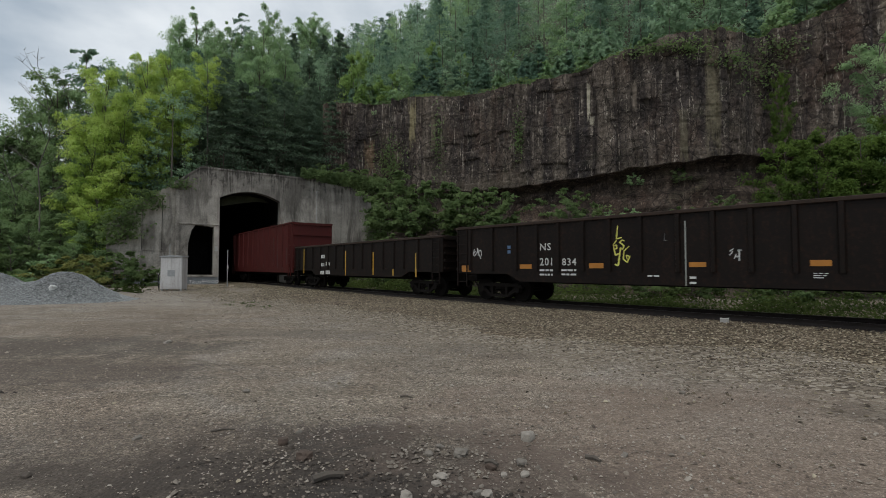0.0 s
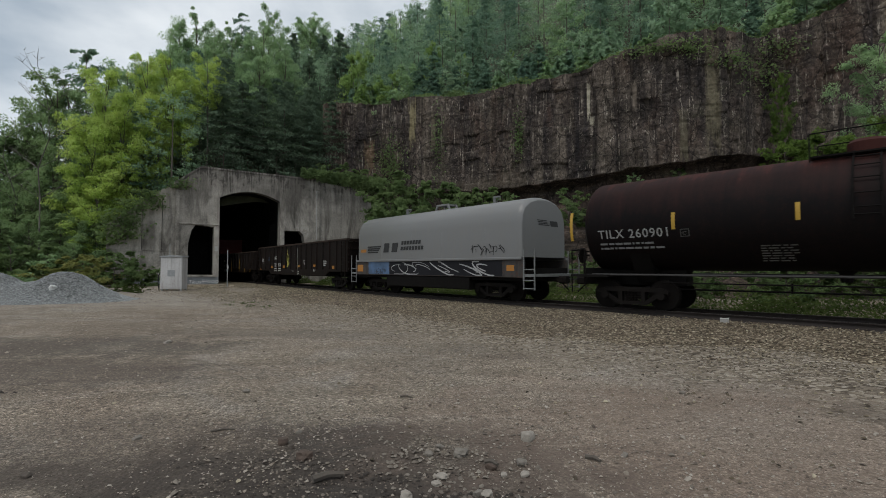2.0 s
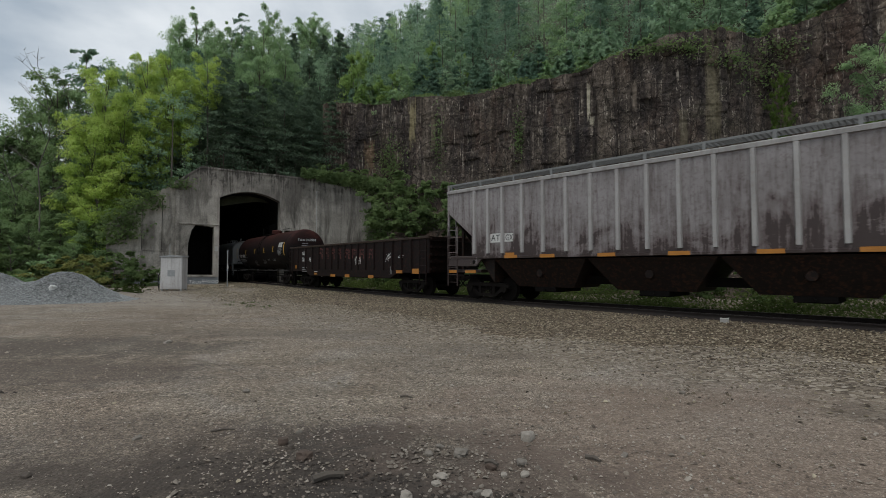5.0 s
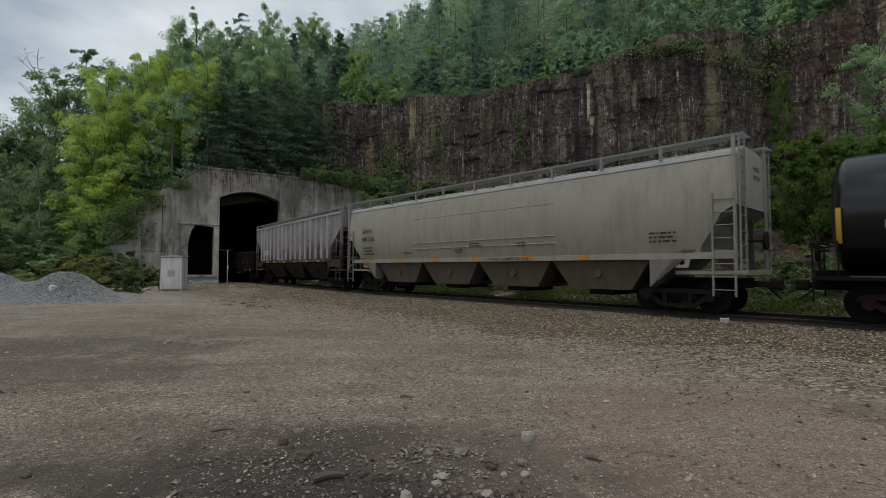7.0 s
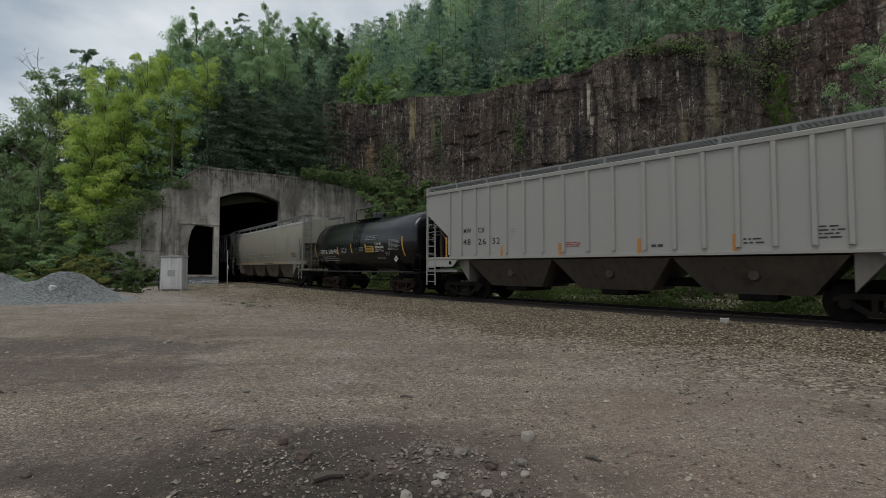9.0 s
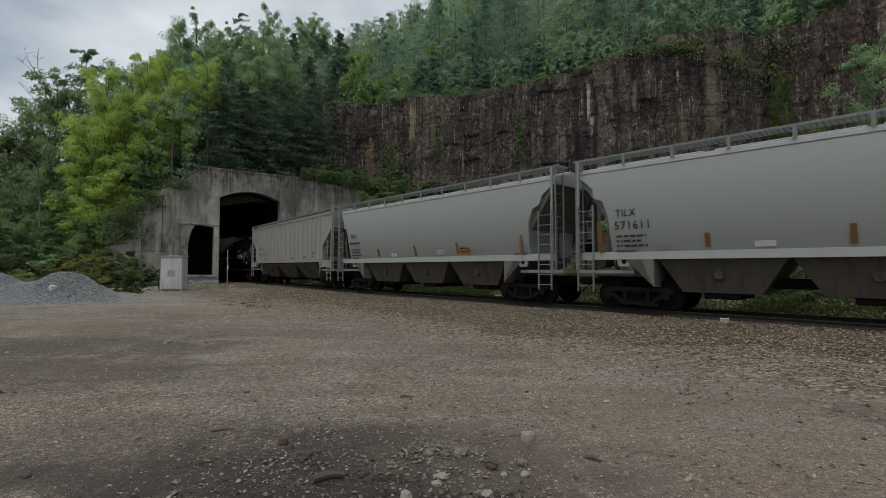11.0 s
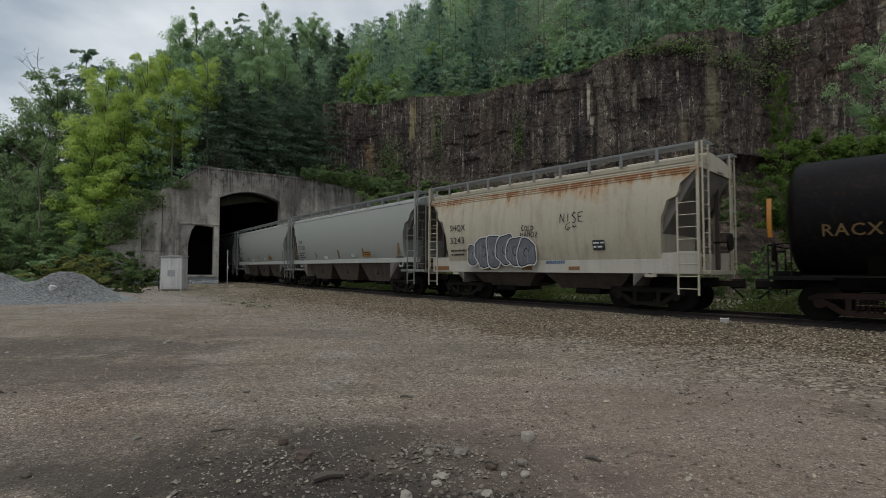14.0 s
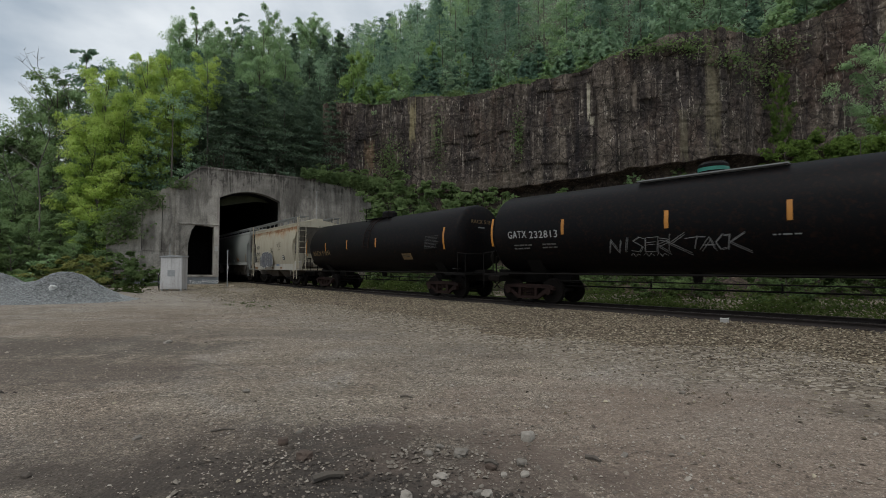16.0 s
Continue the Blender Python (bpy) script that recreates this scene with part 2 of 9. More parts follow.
    for cx, half, z0, z1, tone, amt in streaks:
        dx = math_node(nt, "ABSOLUTE", math_node(nt, "MULTIPLY_ADD", sep.outputs[0], 1 / half, -cx / half))
        dz = math_node(nt, "ABSOLUTE", math_node(nt, "MULTIPLY_ADD", sep.outputs[2], 2 / (z1 - z0), -(z0 + z1) / (z1 - z0)))
        d = math_node(nt, "MAXIMUM", dx, dz)
        d = math_node(nt, "ADD", d, math_node(nt, "MULTIPLY_ADD", runs2, -2.4, 1.2))
        d = math_node(nt, "ADD", d, math_node(nt, "MULTIPLY_ADD", speck, -1.6, 0.8))
        col = mix_node(nt, ramp_node(nt, d, [(0.45, (amt,)), (1.0, (0.0,))]), col, tone)
    col = mix_node(nt, 0.6, col, ramp_node(nt, grain, [(0.3, (0.35,)), (0.5, (1.0,)), (0.7, (1.6,))]), "MULTIPLY")
    nt.links.new(col, b.inputs["Base Color"])
    bump(nt, b, mix_node(nt, 0.25, grain, bed), 1.0, 0.2)
    return m


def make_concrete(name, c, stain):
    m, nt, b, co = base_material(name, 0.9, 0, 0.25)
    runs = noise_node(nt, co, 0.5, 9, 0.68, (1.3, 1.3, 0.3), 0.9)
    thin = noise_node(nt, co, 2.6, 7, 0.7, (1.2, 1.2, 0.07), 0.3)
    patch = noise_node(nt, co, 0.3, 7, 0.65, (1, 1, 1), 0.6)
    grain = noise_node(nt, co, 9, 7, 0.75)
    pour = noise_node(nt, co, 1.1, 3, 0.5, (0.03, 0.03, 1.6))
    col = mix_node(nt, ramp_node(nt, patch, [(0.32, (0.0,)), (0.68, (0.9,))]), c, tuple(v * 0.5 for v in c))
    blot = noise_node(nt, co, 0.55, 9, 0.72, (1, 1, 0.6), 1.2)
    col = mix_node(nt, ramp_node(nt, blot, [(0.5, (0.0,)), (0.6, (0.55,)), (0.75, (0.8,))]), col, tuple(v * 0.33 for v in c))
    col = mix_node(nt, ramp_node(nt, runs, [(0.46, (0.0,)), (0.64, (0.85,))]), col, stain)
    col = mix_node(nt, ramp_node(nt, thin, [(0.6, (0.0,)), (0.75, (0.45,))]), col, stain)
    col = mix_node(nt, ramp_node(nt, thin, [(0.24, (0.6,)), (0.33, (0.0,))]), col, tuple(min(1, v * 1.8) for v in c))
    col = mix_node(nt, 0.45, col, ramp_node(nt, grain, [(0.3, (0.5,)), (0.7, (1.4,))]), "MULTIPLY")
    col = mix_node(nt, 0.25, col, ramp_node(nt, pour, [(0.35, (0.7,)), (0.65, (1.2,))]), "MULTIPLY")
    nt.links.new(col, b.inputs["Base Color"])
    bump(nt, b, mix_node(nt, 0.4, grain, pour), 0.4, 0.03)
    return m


def make_stones(name, cols, rough=0.9):
    """Loose stones, each with a tint of its own."""
    m, nt, b, co = base_material(name, rough, 0, 0.3)
    isl = nt.nodes.new("ShaderNodeNewGeometry").outputs["Random Per Island"]
    n = len(cols)
    col = ramp_node(nt, isl, [(i / (n - 1), c) for i, c in enumerate(cols)])
    grain = noise_node(nt, co, 30, 5, 0.7)
    col = mix_node(nt, 0.5, col, ramp_node(nt, grain, [(0.3, (0.55,)), (0.7, (1.4,))]), "MULTIPLY")
    nt.links.new(col, b.inputs["Base Color"])
    return m


make_ground()
make_rock("cliff_sandstone", (0.026, 0.023, 0.024), (0.070, 0.057, 0.049), (0.165, 0.136, 0.108), (0.34, 0.30, 0.25), (0.085, 0.052, 0.038),
          ((-3.3, 0.42, 14.5, 19.8, (0.27, 0.23, 0.13), 0.85), (12.45, 0.13, 14.0, 17.2, (0.46, 0.43, 0.33), 0.95), (12.6, 0.22, 13.6, 14.4, (0.42, 0.39, 0.30), 0.8), (20.6, 0.5, 10.0, 20.0, (0.20, 0.175, 0.115), 0.7), (18.6, 0.3, 9.5, 14.0, (0.17, 0.15, 0.10), 0.6),
           (15.6, 0.2, 14.0, 17.0, (0.24, 0.20, 0.16), 0.7), (-1.0, 0.25, 14.0, 18.0, (0.20, 0.17, 0.12), 0.6), (4.0, 5.0, 8.6, 10.6, (0.12, 0.10, 0.075), 0.45), (-8.9, 0.7, 13.0, 17.0, (0.19, 0.13, 0.08), 0.7)), 0.25)
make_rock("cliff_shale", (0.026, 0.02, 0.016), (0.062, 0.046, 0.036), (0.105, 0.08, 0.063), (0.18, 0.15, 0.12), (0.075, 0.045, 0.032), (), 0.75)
make_concrete("old_concrete", (0.49, 0.452, 0.396), (0.075, 0.067, 0.058))
make_concrete("concrete_joint", (0.11, 0.10, 0.088), (0.03, 0.026, 0.022))
# concrete taken near black: the darkness inside the bore is painted in
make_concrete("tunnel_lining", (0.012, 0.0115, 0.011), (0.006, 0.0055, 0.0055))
make_stones("ballast_stones", [(0.032, 0.025, 0.017), (0.128, 0.101, 0.067), (0.265, 0.222, 0.153), (0.062, 0.049, 0.033), (0.18, 0.146, 0.098), (0.42, 0.365, 0.265), (0.05, 0.04, 0.029), (0.145, 0.117, 0.08)])
make_stones("yard_stones", [(0.12, 0.096, 0.077), (0.20, 0.165, 0.132), (0.31, 0.268, 0.22), (0.09, 0.07, 0.056), (0.235, 0.196, 0.157), (0.40, 0.36, 0.305), (0.165, 0.132, 0.104)])
make_stones("stone_grey", [(0.15, 0.133, 0.112), (0.19, 0.17, 0.145)])
make_stones("stone_brown", [(0.075, 0.056, 0.045), (0.095, 0.07, 0.056)])
make_stones("stone_dark", [(0.06, 0.05, 0.042), (0.085, 0.07, 0.058)])
make_stones("stone_pale", [(0.24, 0.215, 0.18), (0.29, 0.262, 0.225)])
make_stones("stone_white", [(0.62, 0.62, 0.6), (0.7, 0.7, 0.68)])
make_stones("mud_clods", [(0.03, 0.025, 0.021), (0.055, 0.046, 0.038), (0.042, 0.035, 0.03)])
make_stones("damp_stones", [(0.10, 0.083, 0.068), (0.15, 0.127, 0.105), (0.22, 0.193, 0.16), (0.12, 0.098, 0.08), (0.30, 0.27, 0.225)])
make_stones("limestone_gravel", [(0.14, 0.148, 0.148), (0.24, 0.25, 0.248), (0.36, 0.372, 0.366), (0.19, 0.198, 0.197)])
make_bed("ballast_bed", 16, ((0.06, 0.046, 0.033), (0.16, 0.125, 0.088), (0.27, 0.218, 0.156), (0.42, 0.355, 0.27)))
make_bed("limestone_bed", 14, ((0.13, 0.138, 0.138), (0.22, 0.23, 0.228), (0.30, 0.312, 0.308), (0.38, 0.39, 0.385)))
plain("forest_soil", (0.07, 0.075, 0.045), 0.95, 0, 0.4, 1)
# rusty steel, its colour darkened for the shadow the rails lie in
plain("rail_steel", (0.020, 0.014, 0.0115), 0.8, 0.1, 0.3, 5)
plain("rail_shine", (0.11, 0.095, 0.085), 0.45, 0.6, 0.2, 5)
plain("tie_wood", (0.035, 0.028, 0.023), 0.9, 0, 0.35, 4)
leafy("leaf_bright", (0.28, 0.42, 0.105), (0.66, 0.78, 0.22))
# leaf_mid, leaf_dark, leaf_hill: lifted and blued, distance haze put into the colour
leafy("leaf_mid", (0.195, 0.315, 0.165), (0.45, 0.61, 0.31))
leafy("leaf_dark", (0.12, 0.205, 0.152), (0.26, 0.39, 0.265))
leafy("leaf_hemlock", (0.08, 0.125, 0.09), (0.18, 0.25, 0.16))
leafy("leaf_hill", (0.15, 0.25, 0.165), (0.385, 0.53, 0.33), 0.12)
leafy("weed_green", (0.024, 0.042, 0.014), (0.125, 0.168, 0.048), 0.55)
leafy("leaf_lime", (0.17, 0.28, 0.085), (0.42, 0.56, 0.19))
leafy("leaf_shade", (0.14, 0.225, 0.11), (0.34, 0.46, 0.21))
leafy("leaf_dry", (0.15, 0.175, 0.06), (0.36, 0.36, 0.125), 0.8)
leafy("leaf_near", (0.085, 0.135, 0.058), (0.22, 0.30, 0.12), 0.4)
leafy("leaf_sapling", (0.045, 0.085, 0.022), (0.18, 0.265, 0.062), 0.3)
plain("bark", (0.10, 0.085, 0.07), 0.95, 0, 0.35, 4)
plain("bark_pale", (0.11, 0.10, 0.088), 0.95, 0, 0.3, 4)
weathered("box_white", (0.52, 0.51, 0.50), (0.20, 0.18, 0.165), (0.20, 0.12, 0.08), 0.55, 0.3, streak=1.2)
weathered("wall_paint", (0.22, 0.24, 0.255), (0.14, 0.135, 0.13), dirt=0.6, rusty=0.0)
plain("wall_white", (0.72, 0.72, 0.70), 0.7, 0, 0.15, 5)
plain("sign_white", (0.42, 0.41, 0.39), 0.6, 0, 0.15, 5)
plain("galvanised_box", (0.30, 0.31, 0.31), 0.6, 0.2, 0.2, 4)
plain("black_rubber", (0.02, 0.02, 0.02), 0.7, 0, 0.2, 4)
# ---- building helpers ----
def part(name, bm, material, parent=None, label="", at=None):
    """One mesh object out of a bmesh, under its thing."""
    me = bpy.data.meshes.new(name)
    bm.normal_update()
    bm.to_mesh(me)
    bm.free()
    return part_of(name, me, material, parent, label, at)


def part_of(name, me, material, parent=None, label="", at=None):
    if material is not None and not me.materials:
        me.materials.append(MATS[material])
    ob = new(name, me)
    if parent is not None:
        ob.parent = parent
    if at is not None:
        ob.matrix_basis = at
    if label:
        ob["label"] = label
    return ob


def quad_mesh(name, verts, faces, material=None, smooth=False):
    """A mesh from numpy arrays; faces have three or four corners each."""
    me = bpy.data.meshes.new(name)
    v = np.asarray(verts, dtype=np.float32)
    f = np.asarray(faces, dtype=np.int32)
    k = f.shape[1]
    me.vertices.add(len(v))
    me.vertices.foreach_set("co", v.ravel())
    me.loops.add(f.size)
    me.loops.foreach_set("vertex_index", f.ravel())
    me.polygons.add(len(f))
    me.polygons.foreach_set("loop_start", np.arange(0, f.size, k, dtype=np.int32))
    if smooth:
        me.polygons.foreach_set("use_smooth", np.ones(len(f), dtype=bool))
    me.update(calc_edges=True)
    if material:
        me.materials.append(MATS[material])
    return me


def box(bm, x0, x1, y0, y1, z0, z1, b=0.0):
    """A block; b cuts its long edges so that they catch light."""
    if b <= 0:
        v = [bm.verts.new((x, y, z)) for x in (x0, x1) for y in (y0, y1) for z in (z0, z1)]
        for q in ((0, 1, 3, 2), (4, 6, 7, 5), (0, 4, 5, 1), (2, 3, 7, 6), (0, 2, 6, 4), (1, 5, 7, 3)):
            bm.faces.new([v[i] for i in q])
        return
    prof(bm, [(y0 + b, z0), (y1 - b, z0), (y1, z0 + b), (y1, z1 - b), (y1 - b, z1), (y0 + b, z1), (y0, z1 - b), (y0, z0 + b)], x0, x1)


def prof(bm, pts, x0, x1, axis="x"):
    """A closed outline of (y, z) pairs drawn out along x (or of (x, z) along y)."""
    put = (lambda a, p: (a, p[0], p[1])) if axis == "x" else (lambda a, p: (p[0], a, p[1]))
    a = [bm.verts.new(put(x0, p)) for p in pts]
    b = [bm.verts.new(put(x1, p)) for p in pts]
    n = len(pts)
    for i in range(n):
        bm.faces.new((a[i], a[(i + 1) % n], b[(i + 1) % n], b[i]))
    bm.faces.new(a[::-1])
    bm.faces.new(b)


def rod(bm, p, q, r, n=8, r2=None):
    """A round bar from p to q."""
    p, q = Vector(p), Vector(q)
    d = (q - p).normalized()
    s = d.orthogonal().normalized()
    t = d.cross(s)
    rr = r if r2 is None else r2
    a = [bm.verts.new(p + (s * math.cos(k * math.tau / n) + t * math.sin(k * math.tau / n)) * r) for k in range(n)]
    b = [bm.verts.new(q + (s * math.cos(k * math.tau / n) + t * math.sin(k * math.tau / n)) * rr) for k in range(n)]
    for i in range(n):
        bm.faces.new((a[i], a[(i + 1) % n], b[(i + 1) % n], b[i]))
    bm.faces.new(a[::-1])
    bm.faces.new(b)


def lathe(bm, outline, axis_pt, n=24, axis="x"):
    """Turns an outline of (along, radius) pairs about an axis through axis_pt."""
    cx, cy, cz = axis_pt
    rings = []
    for al, r in outline:
        ring = []
        for k in range(n):
            c, s = math.cos(k * math.tau / n) * r, math.sin(k * math.tau / n) * r
            ring.append(bm.verts.new((cx + al, cy + c, cz + s) if axis == "x" else ((cx + c, cy + al, cz + s) if axis == "y" else (cx + c, cy + s, cz + al))))
        rings.append(ring)
    for a, b in zip(rings, rings[1:]):
        for i in range(n):
            bm.faces.new((a[i], a[(i + 1) % n], b[(i + 1) % n], b[i]))
    bm.faces.new(rings[0][::-1])
    bm.faces.new(rings[-1])


def smooth_mesh(ob, angle=40):
    me = ob.data
    me.polygons.foreach_set("use_smooth", np.ones(len(me.polygons), dtype=bool))
    me.set_sharp_from_angle(angle=radians(angle))
    return ob


def thing(name, label, category, group="", m=None):
    e = new(name)
    e.empty_display_size = 0.3
    if m is not None:
        e.matrix_basis = m
    return tagged(e, label, category, group)


def setting(ob, label, category):
    return tagged(ob, label, category, kind="structure")


# ---- the line of the track: its edge towards the yard, by metres run ----
def heading(u):
    w = min(max(u, -25.0), 18.0)
    h = 2.31039 - 0.00485923 * w - 0.00005397 * w * w
    if u > 18.0:
        h += 0.010 * min(1.0, (u - 18.0) / 5.0)
    return h


STEP = 0.5
_n0, _n1 = -520, 560
_side = {0: (0.0, 20.616)}
for _i in range(0, _n1):
    _h = heading((_i + 0.5) * STEP)
    _p = _side[_i]
    _side[_i + 1] = (_p[0] + math.cos(_h) * STEP, _p[1] + math.sin(_h) * STEP)
for _i in range(0, _n0, -1):
    _h = heading((_i - 0.5) * STEP)
    _p = _side[_i]
    _side[_i - 1] = (_p[0] - math.cos(_h) * STEP, _p[1] - math.sin(_h) * STEP)
HALF = 1.55


def along(u, off=0.0):
    """A place off metres beyond the track's middle (away from the yard) at u metres run, and the heading there."""
    k = math.floor(u / STEP)
    f = u / STEP - k
    a, b = _side[k], _side[k + 1]
    h = heading(u)
    d = HALF + off
    return a[0] + (b[0] - a[0]) * f + math.sin(h) * d, a[1] + (b[1] - a[1]) * f - math.cos(h) * d, h
# ---- ground ----
def track_distance(x, y):
    """Distance from the track's middle for arrays of places near it."""
    us = np.arange(-60, 60, 1.0)
    pts = np.array([along(u)[:2] for u in us])
    d = np.full(x.shape, 1e9)
    for px, py in pts:
        d = np.minimum(d, (x - px) ** 2 + (y - py) ** 2)
    return np.sqrt(d)


def fbm(x, y, scale, octaves=4, seed=0.0):
    """Smooth value noise on arrays."""
    out, amp = np.zeros_like(x), 1.0
    for o in range(octaves):
        f = scale * 2 ** o
        xs, ys = x * f + seed + o * 17.3, y * f - seed * 1.7 + o * 9.1
        xi, yi = np.floor(xs), np.floor(ys)
        u, v = xs - xi, ys - yi
        u, v = u * u * (3 - 2 * u), v * v * (3 - 2 * v)

        def val(a, b):
            s = np.sin(a * 127.1 + b * 311.7 + seed * 3.3) * 43758.5453
            return s - np.floor(s)
        out += amp * ((val(xi, yi) * (1 - u) + val(xi + 1, yi) * u) * (1 - v) + (val(xi, yi + 1) * (1 - u) + val(xi + 1, yi + 1) * u) * v - 0.5)
        amp *= 0.5
    return out


def grid_faces(nu, nv):
    i, j = np.meshgrid(np.arange(nu - 1), np.arange(nv - 1), indexing="ij")
    a = (i * nv + j).ravel()
    return np.stack([a, a + nv, a + nv + 1, a + 1], axis=1)


def build_ground():
    gx = np.concatenate([[-900, -300, -120, -60], np.arange(-40, 40.1, 0.4), [60, 120, 300, 900]])
    gy = np.concatenate([[-900, -300, -80, -25, -10], np.arange(-4, 12, 0.16), np.arange(12, 60, 0.5), [80, 150, 400, 900]])
    X, Y = np.meshgrid(gx, gy, indexing="ij")
    near = np.exp(-((X / 45) ** 2 + ((Y - 10) / 45) ** 2))
    Z = (fbm(X, Y, 0.12, 4, 2.0) * 0.10 + fbm(X, Y, 0.9, 4, 5.0) * 0.035 + fbm(X, Y, 4.0, 2, 8.0) * 0.012) * near
    # a shallow dip where water gathers
    Z -= 0.05 * np.exp(-((X + 0.5) / 1.6) ** 2 - ((Y - 3.6) / 0.8) ** 2)
    Z += 0.10 * np.clip((Y - 25) / 10, 0, 1)
    d = track_distance(X, Y)
    Z -= 0.10 * np.clip(1 - d / 6.5, 0, 1)
    me = quad_mesh("ground", np.stack([X, Y, Z], -1).reshape(-1, 3), grid_faces(len(gx), len(gy)), "yard_gravel", True)
    spill = me.attributes.new("ballast_spill", "FLOAT", "POINT")
    spill.data.foreach_set("value", np.clip(1.15 - (d - 5.2) / 5.0, 0, 1).astype(np.float32).ravel())
    setting(new("ground", me), "dusty grey brown gravel yard with damp dark patches", "ground")


def ground_z(x, y):
    X, Y = np.array([float(x)]), np.array([float(y)])
    near = np.exp(-((X / 45) ** 2 + ((Y - 10) / 45) ** 2))
    Z = (fbm(X, Y, 0.12, 4, 2.0) * 0.10 + fbm(X, Y, 0.9, 4, 5.0) * 0.035 + fbm(X, Y, 4.0, 2, 8.0) * 0.012) * near
    Z -= 0.05 * np.exp(-((X + 0.5) / 1.6) ** 2 - ((Y - 3.6) / 0.8) ** 2)
    Z += 0.10 * np.clip((Y - 25) / 10, 0, 1)
    Z -= 0.10 * np.clip(1 - track_distance(X, Y) / 6.5, 0, 1)
    return float(Z[0])


# ---- loose stones ----
STONE_V = np.array([(0.5, 0.1, 0.0), (0.2, 0.45, 0.05), (-0.3, 0.4, -0.05), (-0.5, -0.05, 0.0), (-0.2, -0.45, 0.05), (0.35, -0.4, -0.05),
                    (0.15, 0.1, 0.38), (-0.2, 0.05, 0.34), (0.05, -0.2, 0.36)])
STONE_F = np.array([(0, 1, 6), (1, 2, 7), (1, 7, 6), (2, 3, 7), (3, 4, 7), (4, 8, 7), (4, 5, 8), (5, 0, 8), (0, 6, 8), (6, 7, 8)])


def stone_field(places, sizes, rng):
    """Verts and faces of many angular stones, each turned and squashed its own way."""
    n = len(places)
    v = STONE_V[None] * (1 + rng.uniform(-0.28, 0.28, (n, 9, 3)))
    v = v * (sizes[:, None, None] * np.stack([np.ones(n), rng.uniform(0.6, 1.1, n), rng.uniform(0.55, 1.05, n)], -1)[:, None, :])
    a, tilt = rng.uniform(0, math.tau, n), rng.uniform(-0.5, 0.5, n)
    ca, sa, ct, st = np.cos(a)[:, None], np.sin(a)[:, None], np.cos(tilt)[:, None], np.sin(tilt)[:, None]
    y, z = v[:, :, 1] * ct - v[:, :, 2] * st, v[:, :, 1] * st + v[:, :, 2] * ct
    x, y = v[:, :, 0] * ca - y * sa, v[:, :, 0] * sa + y * ca
    out = np.stack([x, y, z], -1) + places[:, None, :]
    f = STONE_F[None] + (np.arange(n) * 9)[:, None, None]
    return out.reshape(-1, 3), f.reshape(-1, 3)


def bed_profile(off):
    """Height of the ballast over the yard, by metres from the track's middle."""
    a = abs(off)
    if a < 1.75:
        return 0.10
    if a < 6.4:
        f = (a - 1.75) / 4.65
        return 0.10 * (1 - f) ** 1.3 - 0.045 * f
    return -0.045 - 0.1 * (a - 6.4)


